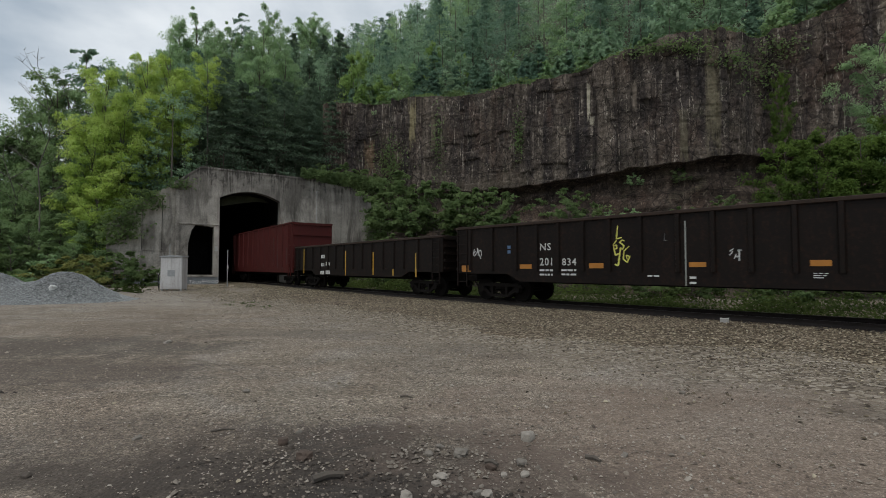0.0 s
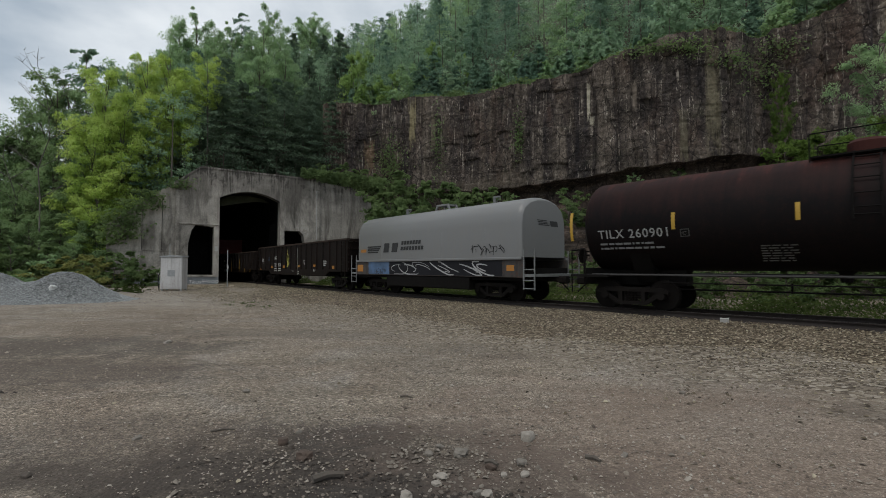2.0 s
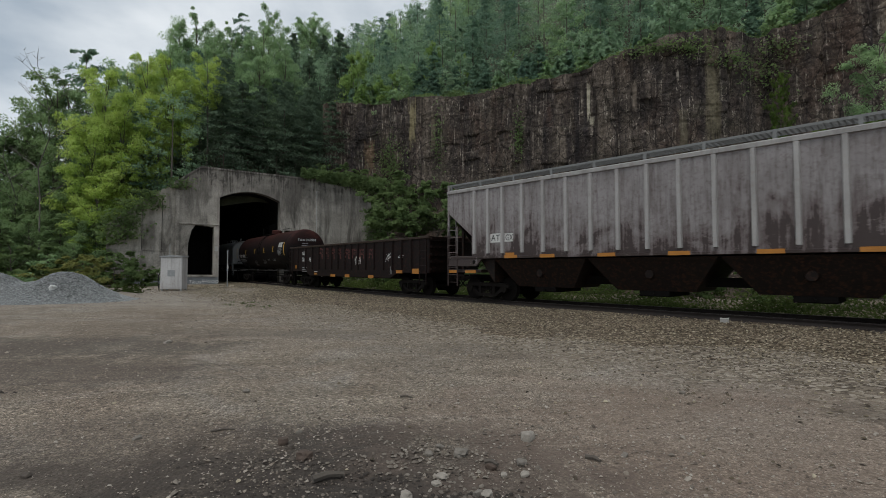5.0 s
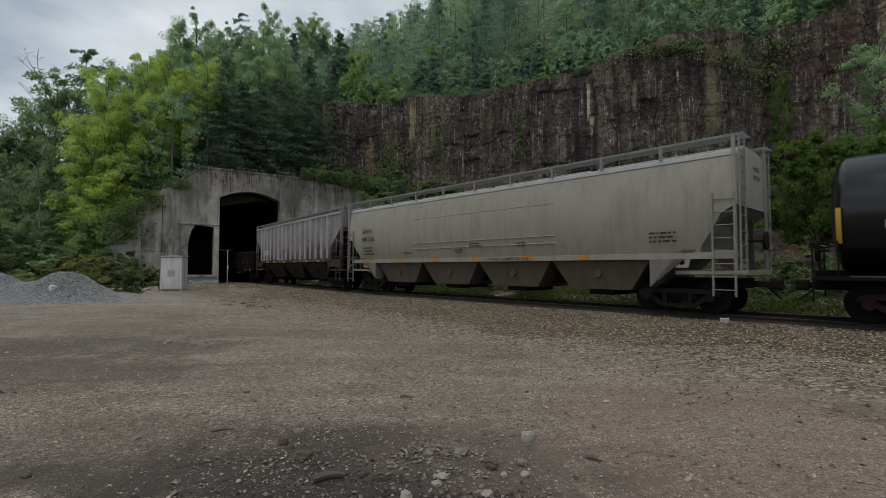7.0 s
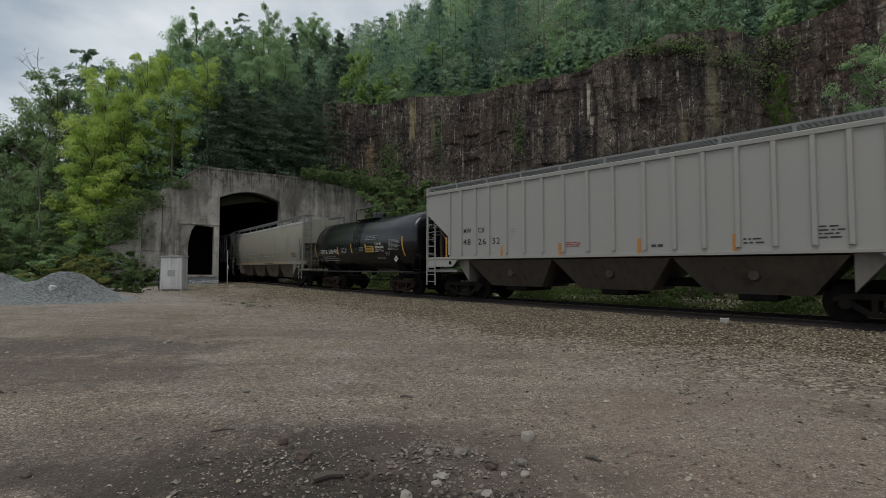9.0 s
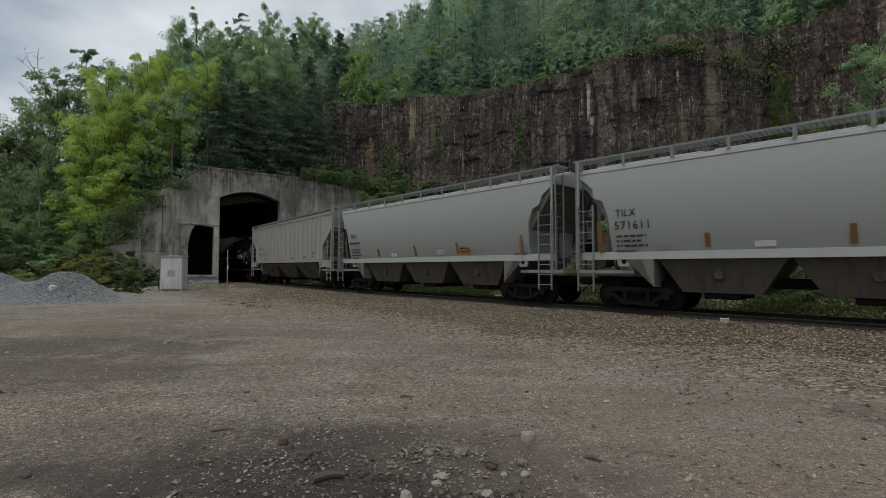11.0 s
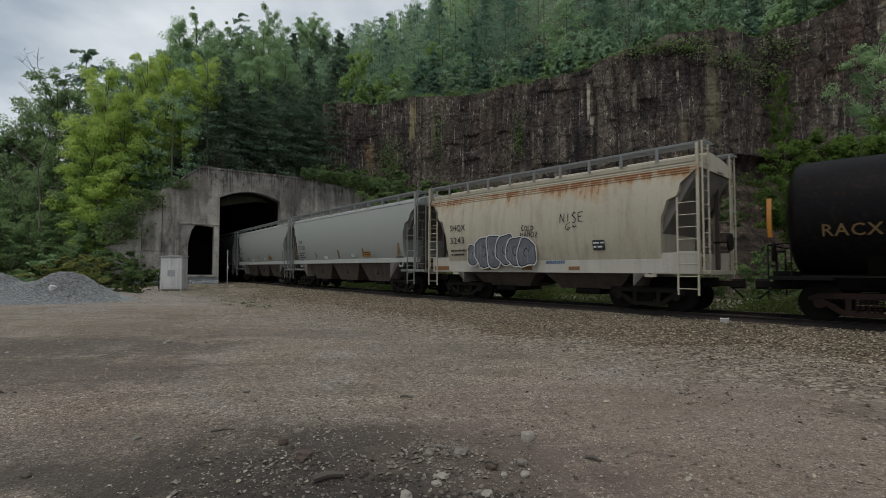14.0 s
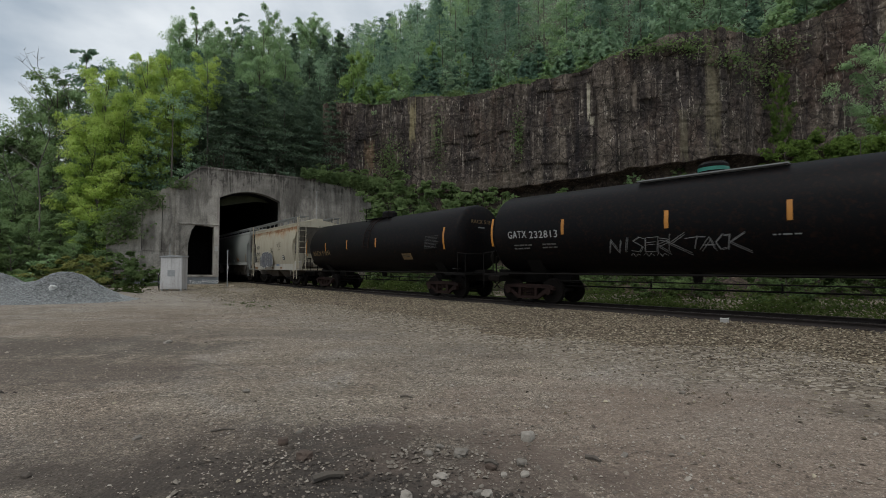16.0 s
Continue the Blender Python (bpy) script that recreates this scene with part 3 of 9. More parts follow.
def build_track():
    offs = [-6.9, -6.3, -5.4, -4.6, -3.6, -2.8, -2.2, -1.75, -0.9, 0, 0.9, 1.75, 2.3, 3.0]
    us = np.arange(-200, 225, 1.0)
    verts = []
    for u in us:
        for o in offs:
            w = o * (1 + (0.16 * noise.noise(Vector((u * 0.25, o, 0))) if abs(o) > 4 else 0))
            x, y, _ = along(u, w)
            verts.append((x, y, bed_profile(o) + 0.02 * math.sin(u * 1.3 + o * 2.1)))
    me = quad_mesh("ballast", verts, grid_faces(len(us), len(offs)), "ballast_bed", True)
    setting(new("ballast", me), "brown grey crushed stone ballast bed under the track", "ballast")
    # rails
    for side, k in ((-1, 1), (1, 2)):
        o = side * 0.755
        for name, mat, pr in ((f"rail_{k}", "rail_steel", [(-0.07, 0), (0.07, 0), (0.07, 0.02), (0.012, 0.035), (0.012, 0.12), (0.036, 0.135), (0.036, 0.166), (-0.036, 0.166), (-0.036, 0.135), (-0.012, 0.12), (-0.012, 0.035), (-0.07, 0.02)]),):
            vs = []
            ru = np.arange(-200, 225, 1.0)
            for u in ru:
                for a, z in pr + pr[:1]:
                    x, y, _ = along(u, o + a)
                    vs.append((x, y, RAIL - 0.172 + z))
            rail = setting(new(name, quad_mesh(name, vs, grid_faces(len(ru), len(pr) + 1), mat)), "rusty brown steel running rail on wooden ties", "rail")
        vs = []
        for u in ru:
            for a, z in ((-0.036, 0.168), (0.036, 0.168)):
                x, y, _ = along(u, o + a)
                vs.append((x, y, RAIL - 0.170 + z))
        part_of("rail_head", quad_mesh("rail_head", vs, grid_faces(len(ru), 2), "rail_shine"), None, rail, "worn bright running surface")
    # ties
    bm = bmesh.new()
    box(bm, -0.115, 0.115, -1.3, 1.3, -0.10, 0.0, 0.012)
    me = bpy.data.meshes.new("tie")
    bm.to_mesh(me)
    bm.free()
    ties = thing("track_ties", "dark weathered wooden ties half buried in ballast", "ties")
    tagged(ties, kind="structure")
    u = -32.0
    k = 0
    while u < 52:
        x, y, h = along(u)
        part_of("tie", me, "tie_wood", ties, at=pose(x, y, 0.105 + 0.006 * math.sin(k * 2.3), 0, 0, math.degrees(h) + math.sin(k * 5.1)))
        u += 0.53
        k += 1
    # ballast stones
    rng = np.random.default_rng(4)
    pl, sz = [], []
    while len(pl) < 36000:
        uu = rng.uniform(-20, 36) if len(pl) % 3 else rng.uniform(-16, 2)
        o = rng.uniform(-7.4, 1.6) if rng.random() < 0.75 else rng.uniform(-5.5, -1.0)
        if o < -5.6 and rng.random() < (-5.4 - o) / 2.0:
            continue
        x, y, _ = along(uu, o)
        s = rng.uniform(0.026, 0.064) if uu < 8 else rng.uniform(0.05, 0.105)
        pl.append((x, y, bed_profile(o) + s * 0.2))
        sz.append(s)
    for q in range(9000):
        uu, o = rng.uniform(-16, 26), -5.6 - rng.gamma(1.2, 1.5)
        x, y, _ = along(uu, o)
        s = rng.uniform(0.022, 0.055) * (1 if uu < 8 else 1.5)
        pl.append((x, y, ground_z(x, y) + s * 0.2))
        sz.append(s)
    v, f = stone_field(np.array(pl), np.array(sz), rng)
    tagged(new("ballast_stone_cover", quad_mesh("ballast_stone_cover", v, f, "ballast_stones")), "loose angular brown and grey ballast stones", "ballast", kind="stuff")


def build_yard_stones():
    rng = np.random.default_rng(9)
    # fine loose gravel over the yard
    n = 60000
    r = 2.0 + 15 * rng.uniform(0, 1, n) ** 1.25
    a = rng.uniform(-0.85, 0.85, n)
    x, y = r * np.tan(a) * 0.95, r
    keep = (track_distance(x, y) > 5.5) & (rng.random(n) < 0.35 + 0.65 * (fbm(x, y, 0.5, 3, 3.0) > 0.0))
    x, y = x[keep], y[keep]
    X, Y = x, y
    near = np.exp(-((X / 45) ** 2 + ((Y - 10) / 45) ** 2))
    z = (fbm(X, Y, 0.12, 4, 2.0) * 0.10 + fbm(X, Y, 0.9, 4, 5.0) * 0.035 + fbm(X, Y, 4.0, 2, 8.0) * 0.012) * near
    z -= 0.05 * np.exp(-((X + 0.5) / 1.6) ** 2 - ((Y - 3.6) / 0.8) ** 2)
    s = rng.gamma(1.1, 0.0055, len(x)) + 0.006
    s = np.minimum(s, 0.06) * (1 + 0.035 * y)
    v, f = stone_field(np.stack([x, y, z + s * 0.16], -1), s, rng)
    tagged(new("yard_gravel_cover", quad_mesh("yard_gravel_cover", v, f, "yard_stones")), "loose grey and tan pebbles strewn over the yard", "gravel", kind="stuff")
    # heaps of coarser stones round the damp patch
    n = 330
    x, y = rng.normal(0.1, 1.25, n), rng.normal(3.75, 0.6, n)
    ok = (y > 2.5) & (y < 5)
    x, y = x[ok], y[ok]
    z = np.array([ground_z(a, b) for a, b in zip(x, y)])
    s = rng.gamma(1.5, 0.010, len(x)) + 0.008
    s = np.minimum(s, 0.06)
    v, f = stone_field(np.stack([x, y, z + s * 0.12], -1), s, rng)
    tagged(new("damp_patch_gravel", quad_mesh("damp_patch_gravel", v, f, "damp_stones")), "coarse grey stones lying in dark damp soil", "gravel", kind="stuff")


def stone_cover(name, label, mat, clusters, seed):
    """Clusters of loose pieces on the ground: middle x, y, reach x, y, count, size."""
    rng = np.random.default_rng(seed)
    pl, sz = [], []
    for cx, cy, rx, ry, n, size in clusters:
        for q in range(n):
            x, y = rng.normal(cx, rx), rng.normal(cy, ry)
            s = size * rng.uniform(0.45, 1.4)
            pl.append((x, y, ground_z(x, y) + s * 0.2))
            sz.append(s)
    v, f = stone_field(np.array(pl), np.array(sz), rng)
    tagged(new(name, quad_mesh(name, v, f, mat)), label, "gravel", kind="stuff")


def single_stone(x, y, size, seed, label, flat=0.7, mat="yard_stones"):
    rng = np.random.default_rng(seed)
    bm = bmesh.new()
    bmesh.ops.create_icosphere(bm, subdivisions=2, radius=0.5)
    for v in bm.verts:
        d = noise.noise(v.co * 2.2 + Vector((seed * 3.1, seed, 0)))
        v.co *= 1 + 0.75 * d + 0.16 * noise.noise(v.co * 9.0 + Vector((seed, 0, 4)))
        v.co.z *= flat
        v.co.x = max(-0.46, min(0.44, v.co.x))
        v.co.y = max(-0.36, min(0.36, v.co.y))
        v.co.z = min(0.3, v.co.z)
        v.co *= size
    ob = part("loose_stone", bm, mat, at=pose(x, y, ground_z(x, y) + size * 0.14, 0, 0, rng.uniform(0, 360)))
    return tagged(ob, label, "stone", "loose stones in the yard")


build_ground()
build_track()
build_yard_stones()
stone_cover("angular_gravel", "angular grey stones scattered round the damp patch", "damp_stones",
            ((-0.15, 4.2, 0.24, 0.22, 150, 0.034), (0.12, 3.75, 0.20, 0.14, 60, 0.036), (0.3, 3.4, 0.22, 0.06, 46, 0.046), (0.5, 4.5, 0.35, 0.35, 110, 0.028), (-1.1, 3.95, 0.35, 0.10, 70, 0.032), (-0.75, 3.5, 0.5, 0.22, 50, 0.026), (0.65, 5.0, 0.4, 0.5, 120, 0.028)), 41)
stone_cover("portal_rubble", "broken brown ballast stones spilled before the portal", "ballast_stones", ((-18.3, 37.2, 1.5, 1.0, 420, 0.13), (-15.5, 35.0, 1.5, 0.9, 260, 0.11)), 44)
stone_cover("mud_clods", "dark crumbled clods of damp soil", "mud_clods",
            ((-1.5, 3.95, 0.5, 0.05, 160, 0.018), (-0.9, 3.65, 0.5, 0.05, 150, 0.018), (0.05, 3.5, 0.35, 0.05, 150, 0.028), (-1.4, 3.35, 0.5, 0.06, 130, 0.026), (-0.35, 3.8, 0.25, 0.04, 90, 0.026), (-5.9, 6.2, 0.35, 0.06, 26, 0.035)), 42)
stone_cover("yard_rubble", "single stones strewn over the gravel yard", "yard_stones",
            ((2.5, 6.5, 2.5, 1.6, 700, 0.022), (-3.0, 6.5, 3.0, 2.0, 700, 0.022), (2.0, 4.6, 1.2, 0.6, 500, 0.016), (-2.5, 4.4, 1.0, 0.6, 450, 0.016), (4.5, 8.5, 2.0, 1.2, 400, 0.036)), 43)

# ---- tunnel portal: a concrete face set square to the track ----
PORT_L = Vector((-20.9, 44.0, 0.0))            # foot of the left jamb of the mouth
PORT_A = math.atan2(0.56, 0.83)
PORTAL = Matrix.Translation(PORT_L) @ Matrix.Rotation(PORT_A, 4, "Z")   # local x along the face, y into the hill
MOUTH_W = 5.54


def mouth_outline(n=10):
    """The mouth's curved head from left to right."""
    return [(MOUTH_W * i / n, 8.15 + 0.75 * (1 - (2 * i / n - 1) ** 2)) for i in range(n + 1)]


def wall_with_openings(bm, outer, holes, y0, y1):
    """A slab between y0 and y1 with holes through it, cut by triangulating outline and holes."""
    from_edges = []
    rings = []
    for ring in [outer] + holes:
        vs = [bm.verts.new((x, y0, z)) for x, z in ring]
        es = [bm.edges.new((vs[i], vs[(i + 1) % len(vs)])) for i in range(len(vs))]
        from_edges += es
        rings.append(vs)
    bmesh.ops.triangle_fill(bm, use_beauty=True, use_dissolve=False, edges=from_edges)
    front = list(bm.faces)
    back = {}
    for vs in rings:
        for v in vs:
            back[v] = bm.verts.new((v.co.x, y1, v.co.z))
    for f in front:
        bm.faces.new([back[v] for v in reversed(f.verts)])
    for vs in rings:
        for i in range(len(vs)):
            a, b = vs[i], vs[(i + 1) % len(vs)]
            bm.faces.new((a, b, back[b], back[a]))


def build_portal():
    base = -0.3
    head = mouth_outline()
    mouth = [(0, base + 0.02)] + head + [(MOUTH_W, base + 0.02)]
    left_win = [(-0.45, 0.9), (-0.45, 5.35), (-1.95, 5.5), (-2.3, 5.0), (-2.55, 3.8), (-2.62, 0.95)][::-1]
    right_win = [(5.98, 0.9), (5.98, 5.3), (7.5, 5.3), (7.9, 4.9), (8.1, 3.8), (8.1, 0.9)]
    # the mouth reaches the foot, so it is part of the outline
    outer = [(-3.45, base), (-0.001, base)] + head + [(MOUTH_W + 0.001, base), (9.0, base), (9.0, 10.72), (4.0, 10.75), (-1.66, 10.8), (-3.45, 9.15)]
    wall = thing("tunnel_portal", "grey weathered concrete tunnel portal with dark rain streaks", "tunnel portal", m=PORTAL)
    bm = bmesh.new()
    wall_with_openings(bm, outer, [left_win, right_win], 0.0, 0.9)
    bmesh.ops.recalc_face_normals(bm, faces=bm.faces)
    part("face_wall", bm, "old_concrete", wall)
    bm = bmesh.new()
    prof(bm, [(-8.6, -0.3), (-3.6, -0.3), (-3.6, 9.0), (-4.6, 8.55), (-6.6, 6.9), (-8.6, 5.2)], 0.12, 1.0, "y")
    part("wing_wall", bm, "old_concrete", wall, "lower stained concrete wing wall with sloping top")
    bm = bmesh.new()
    prof(bm, [(9.55, -0.3), (16.2, -0.3), (16.2, 9.3), (14.0, 10.2), (9.55, 10.6)], 0.10, 1.0, "y")
    part("wing_wall", bm, "old_concrete", wall, "tall stained concrete wing wall under vines")
    # pilasters, joints, cap and horizontal pour lines
    bm = bmesh.new()
    box(bm, 9.0, 9.55, -0.12, 1.0, -0.3, 10.95, 0.03)
    part("pilaster", bm, "old_concrete", wall)
    bm = bmesh.new()
    box(bm, -3.62, -3.3, -0.14, 1.0, -0.3, 9.4, 0.03)
    part("pilaster", bm, "old_concrete", wall)
    bm = bmesh.new()
    prof(bm, [(-3.7, 9.28), (-1.62, 10.92), (-1.62, 10.74), (-3.7, 9.1)], -0.06, 1.0, "y")
    part("coping", bm, "old_concrete", wall)
    bm = bmesh.new()
    prof(bm, [(-1.615, 10.92), (8.995, 10.84), (8.995, 10.68), (-1.615, 10.74)], -0.06, 1.0, "y")
    part("coping", bm, "old_concrete", wall)
    bm = bmesh.new()
    box(bm, -3.28, -0.02, -0.10, -0.002, 5.5, 5.62, 0.02)
    part("ledge", bm, "old_concrete", wall)
    bm = bmesh.new()
    box(bm, -2.75, -0.3, -0.10, -0.002, 0.72, 0.88, 0.02)
    part("sill", bm, "old_concrete", wall)
    bm = bmesh.new()
    box(bm, -8.6, -3.65, 0.06, 0.117, 3.05, 3.12)
    part("ledge", bm, "old_concrete", wall)
    for x, z0, z1 in ((2.75, 9.05, 10.68), (7.0, 5.6, 10.66), (4.9, 8.9, 10.67), (0.9, 8.7, 10.7)):
        bm = bmesh.new()
        box(bm, x - 0.02, x + 0.02, -0.012, -0.002, z0, z1)
        part("joint", bm, "concrete_joint", wall, "dark open joint between concrete pours")
    for x, z0, z1 in ((-6.1, 3.14, 7.1), (-4.6, 3.14, 8.3), (12.0, -0.2, 10.2), (14.2, -0.2, 9.9)):
        bm = bmesh.new()
        box(bm, x - 0.02, x + 0.02, 0.085, 0.098 if x > 0 else 0.117, z0, z1)
        part("joint", bm, "concrete_joint", wall, "dark open joint between concrete pours")
    # chambers behind the side openings, their shade put into the near-black lining
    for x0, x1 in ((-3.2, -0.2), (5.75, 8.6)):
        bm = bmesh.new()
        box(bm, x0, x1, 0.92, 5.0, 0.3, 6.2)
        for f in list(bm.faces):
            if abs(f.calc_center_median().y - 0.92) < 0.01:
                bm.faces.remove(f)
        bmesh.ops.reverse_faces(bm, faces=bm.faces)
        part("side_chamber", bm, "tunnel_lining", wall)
    # painted words on the low wall
    return wall


portal = build_portal()


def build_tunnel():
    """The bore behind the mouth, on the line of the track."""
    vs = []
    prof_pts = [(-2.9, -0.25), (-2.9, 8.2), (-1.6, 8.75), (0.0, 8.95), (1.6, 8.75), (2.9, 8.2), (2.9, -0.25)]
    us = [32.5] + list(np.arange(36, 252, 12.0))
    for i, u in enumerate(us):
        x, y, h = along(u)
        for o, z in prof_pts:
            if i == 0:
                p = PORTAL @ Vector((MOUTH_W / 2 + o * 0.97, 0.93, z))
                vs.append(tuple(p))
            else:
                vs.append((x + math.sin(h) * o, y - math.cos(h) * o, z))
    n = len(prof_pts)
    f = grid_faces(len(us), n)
    setting(new("tunnel_bore", quad_mesh("tunnel_bore", vs, f, "tunnel_lining")), "near-black concrete lining of the railway tunnel, its shade in the colour", "tunnel")


build_tunnel()

# ---- cliff ----
def bisect(row, v):
    """How many entries of a rising row are not above v."""
    lo, hi = 0, len(row)
    while lo < hi:
        k = (lo + hi) // 2
        if row[k] <= v:
            lo = k + 1
        else:
            hi = k
    return lo



CLIFF = [(-15.6, 57.6), (-9.0, 55.4), (-3.0, 49.6), (8.5, 41.8), (21.0, 35.6), (34.0, 29.0), (48.0, 21.0)]


def cliff_at(s):
    """Place along the cliff's foot line, s in metres from its left end, and the way outward to the yard."""
    pts = [Vector(p) for p in CLIFF]
    for a, b in zip(pts, pts[1:]):
        d = (b - a).length
        if s <= d or b is pts[-1]:
            t = (b - a).normalized()
            return a + t * s, Vector((t.y, -t.x)) * (1 if t.y < 0 else 1)
        s -= d


CLIFF_LEN = sum((Vector(b) - Vector(a)).length for a, b in zip(CLIFF, CLIFF[1:]))
# heights of the rim and of the overhanging ledge, by metres along the cliff
RIM_LINE = [(0, 22.2), (6, 21.5), (11, 20.6), (12, 20.2), (15, 19.9), (21, 19.25), (27, 18.6), (30.5, 18.25), (32.5, 18.35), (34, 18.8), (36.5, 19.35), (40, 19.9), (43, 19.9), (46.5, 19.6), (47.3, 20.2), (50, 20.6), (52, 21.2), (60, 22.5), (76, 23)]
LEDGE_LINE = [(0, 12.6), (6, 11.4), (12, 9.9), (15, 9.65), (18, 9.5), (21, 9.25), (24, 9.0), (27, 8.95), (30, 9.0), (33, 9.2), (36, 9.45), (39, 9.65), (42, 9.86), (45, 10.1), (48, 10.3), (76, 10.8)]


def on_line(rows, s):
    for (a, p), (b, q) in zip(rows, rows[1:]):
        if s <= b:
            return p + (q - p) * max(0.0, (s - a) / (b - a))
    return rows[-1][1]


def cliff_sway(s):
    """How far the face stands out before its foot line: long shallow bays."""
    return 0.8 * math.sin(s * 0.21 + 0.3) + 0.35 * math.sin(s * 0.47 + 1) - 1.6 * max(0.0, min(1.0, (11.6 - s) / 0.8)) - 1.5 * max(0.0, min(1.0, (s - 44.6) / 1.2))


def cliff_top(s):
    return on_line(RIM_LINE, s) + 0.22 * noise.noise(Vector((s * 0.55, 2, 2))) + 0.16 * noise.noise(Vector((s * 1.9, 5, 2)))


def cliff_ledge(s):
    return on_line(LEDGE_LINE, s) + 0.22 * noise.noise(Vector((s * 0.5, 9, 2))) + 0.14 * noise.noise(Vector((s * 1.7, 4, 2)))


def rim_place(s, back):
    """A place behind (or, below zero, before) the rim."""
    p, out = cliff_at(s)
    return p + out * (cliff_sway(s) - 0.3 - back)


def build_cliff():
    rng = random.Random(7)
    # upright joints and level beds make blocks that stand in and out by turns
    joints = [0.0]
    while joints[-1] < CLIFF_LEN:
        joints.append(joints[-1] + rng.choice((0.3, 0.5, 0.8, 1.2, 1.9, 2.6)) * rng.uniform(0.8, 1.2))
    beds = [8.0]
    while beds[-1] < 25:
        beds.append(beds[-1] + rng.choice((0.5, 0.9, 1.6, 2.4)))
    col_off = [rng.uniform(-0.22, 0.22) for _ in joints]
    cell = {}
    ns, nz = int(CLIFF_LEN / 0.11), 116
    S = np.linspace(0, CLIFF_LEN, ns)
    verts = []
    for s in S:
        p, out = cliff_at(s)
        top, foot = cliff_top(s), cliff_ledge(s)
        sway = cliff_sway(s)
        for k in range(nz):
            z = foot + (top - foot) * k / (nz - 1)
            sw = s + 0.35 * noise.noise(Vector((s * 0.25, z * 0.22, 3))) + 0.12 * noise.noise(Vector((s * 0.9, z * 0.8, 6)))
            ji = max(0, bisect(joints, sw) - 1)
            jf = min(abs(sw - joints[ji]), abs(joints[min(ji + 1, len(joints) - 1)] - sw))
            zb = z + 0.3 * noise.noise(Vector((s * 0.3, 0, 4))) + 1.3 * ((ji * 7919) % 5) / 5
            bi = max(0, bisect(beds, zb) - 1)
            bf = min(abs(zb - beds[bi]), abs(beds[min(bi + 1, len(beds) - 1)] - zb))
            key = (ji, bi // 2 if ji % 3 else bi)
            if key not in cell:
                cell[key] = rng.uniform(-0.13, 0.13)
            d = sway + col_off[ji] + cell[key] - 0.16 * max(0, 1 - jf / 0.12) - 0.05 * max(0, 1 - bf / 0.08) - 0.02 * (z - foot)
            d += 0.16 * noise.noise(Vector((s * 0.6, z * 0.4, 0))) + 0.05 * noise.noise(Vector((s * 2.2, z * 1.4, 5)))
            d += 0.09 * noise.noise(Vector((s * 4.2, z * 1.6, 8))) + 0.08 * noise.noise(Vector((s * 6.0, z * 7.0, 1)))
            q = p + out * d
            verts.append((q.x, q.y, z))
    me = quad_mesh("cliff", verts, grid_faces(ns, nz), "cliff_sandstone")
    setting(new("cliff", me), "tall dark brown sandstone cliff with black and tan water streaks", "cliff")
    # soil on the rim, behind the edge
    verts = []
    rim = np.arange(0, CLIFF_LEN, 0.5)
    for s in rim:
        for k, back in enumerate((0.25, 0.7, 1.5, 3.0, 5.0, 8.0, 12.0)):
            q = rim_place(s, back)
            verts.append((q.x, q.y, cliff_top(s) - 0.22 + 0.32 * k + 0.25 * noise.noise(Vector((s * 0.4, back, 1)))))
    setting(new("cliff_rim", quad_mesh("cliff_rim", verts, grid_faces(len(rim), 7), "forest_soil", True)), "leaf littered rim on top of the cliff", "rim")
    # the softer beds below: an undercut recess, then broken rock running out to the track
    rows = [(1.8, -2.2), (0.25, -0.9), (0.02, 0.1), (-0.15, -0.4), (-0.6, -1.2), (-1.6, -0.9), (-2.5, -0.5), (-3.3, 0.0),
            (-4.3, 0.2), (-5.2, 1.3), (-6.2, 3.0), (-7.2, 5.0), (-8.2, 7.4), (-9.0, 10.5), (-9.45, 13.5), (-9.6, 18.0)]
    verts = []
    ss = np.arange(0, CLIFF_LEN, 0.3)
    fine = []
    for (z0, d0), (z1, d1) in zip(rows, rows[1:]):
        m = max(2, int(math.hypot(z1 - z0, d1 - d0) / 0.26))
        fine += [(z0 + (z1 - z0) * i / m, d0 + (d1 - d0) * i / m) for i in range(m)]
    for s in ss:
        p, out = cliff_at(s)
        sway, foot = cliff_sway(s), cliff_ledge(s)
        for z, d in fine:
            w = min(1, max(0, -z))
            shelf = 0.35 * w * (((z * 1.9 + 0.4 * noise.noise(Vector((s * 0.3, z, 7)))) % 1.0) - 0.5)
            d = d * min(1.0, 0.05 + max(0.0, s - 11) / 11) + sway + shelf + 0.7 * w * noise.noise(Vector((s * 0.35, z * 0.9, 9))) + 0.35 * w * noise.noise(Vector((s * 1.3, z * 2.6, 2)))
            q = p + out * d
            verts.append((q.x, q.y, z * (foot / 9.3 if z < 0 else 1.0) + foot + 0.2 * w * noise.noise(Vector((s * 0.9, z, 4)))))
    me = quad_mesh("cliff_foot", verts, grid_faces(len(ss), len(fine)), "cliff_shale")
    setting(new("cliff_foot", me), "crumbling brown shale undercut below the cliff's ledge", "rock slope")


build_cliff()


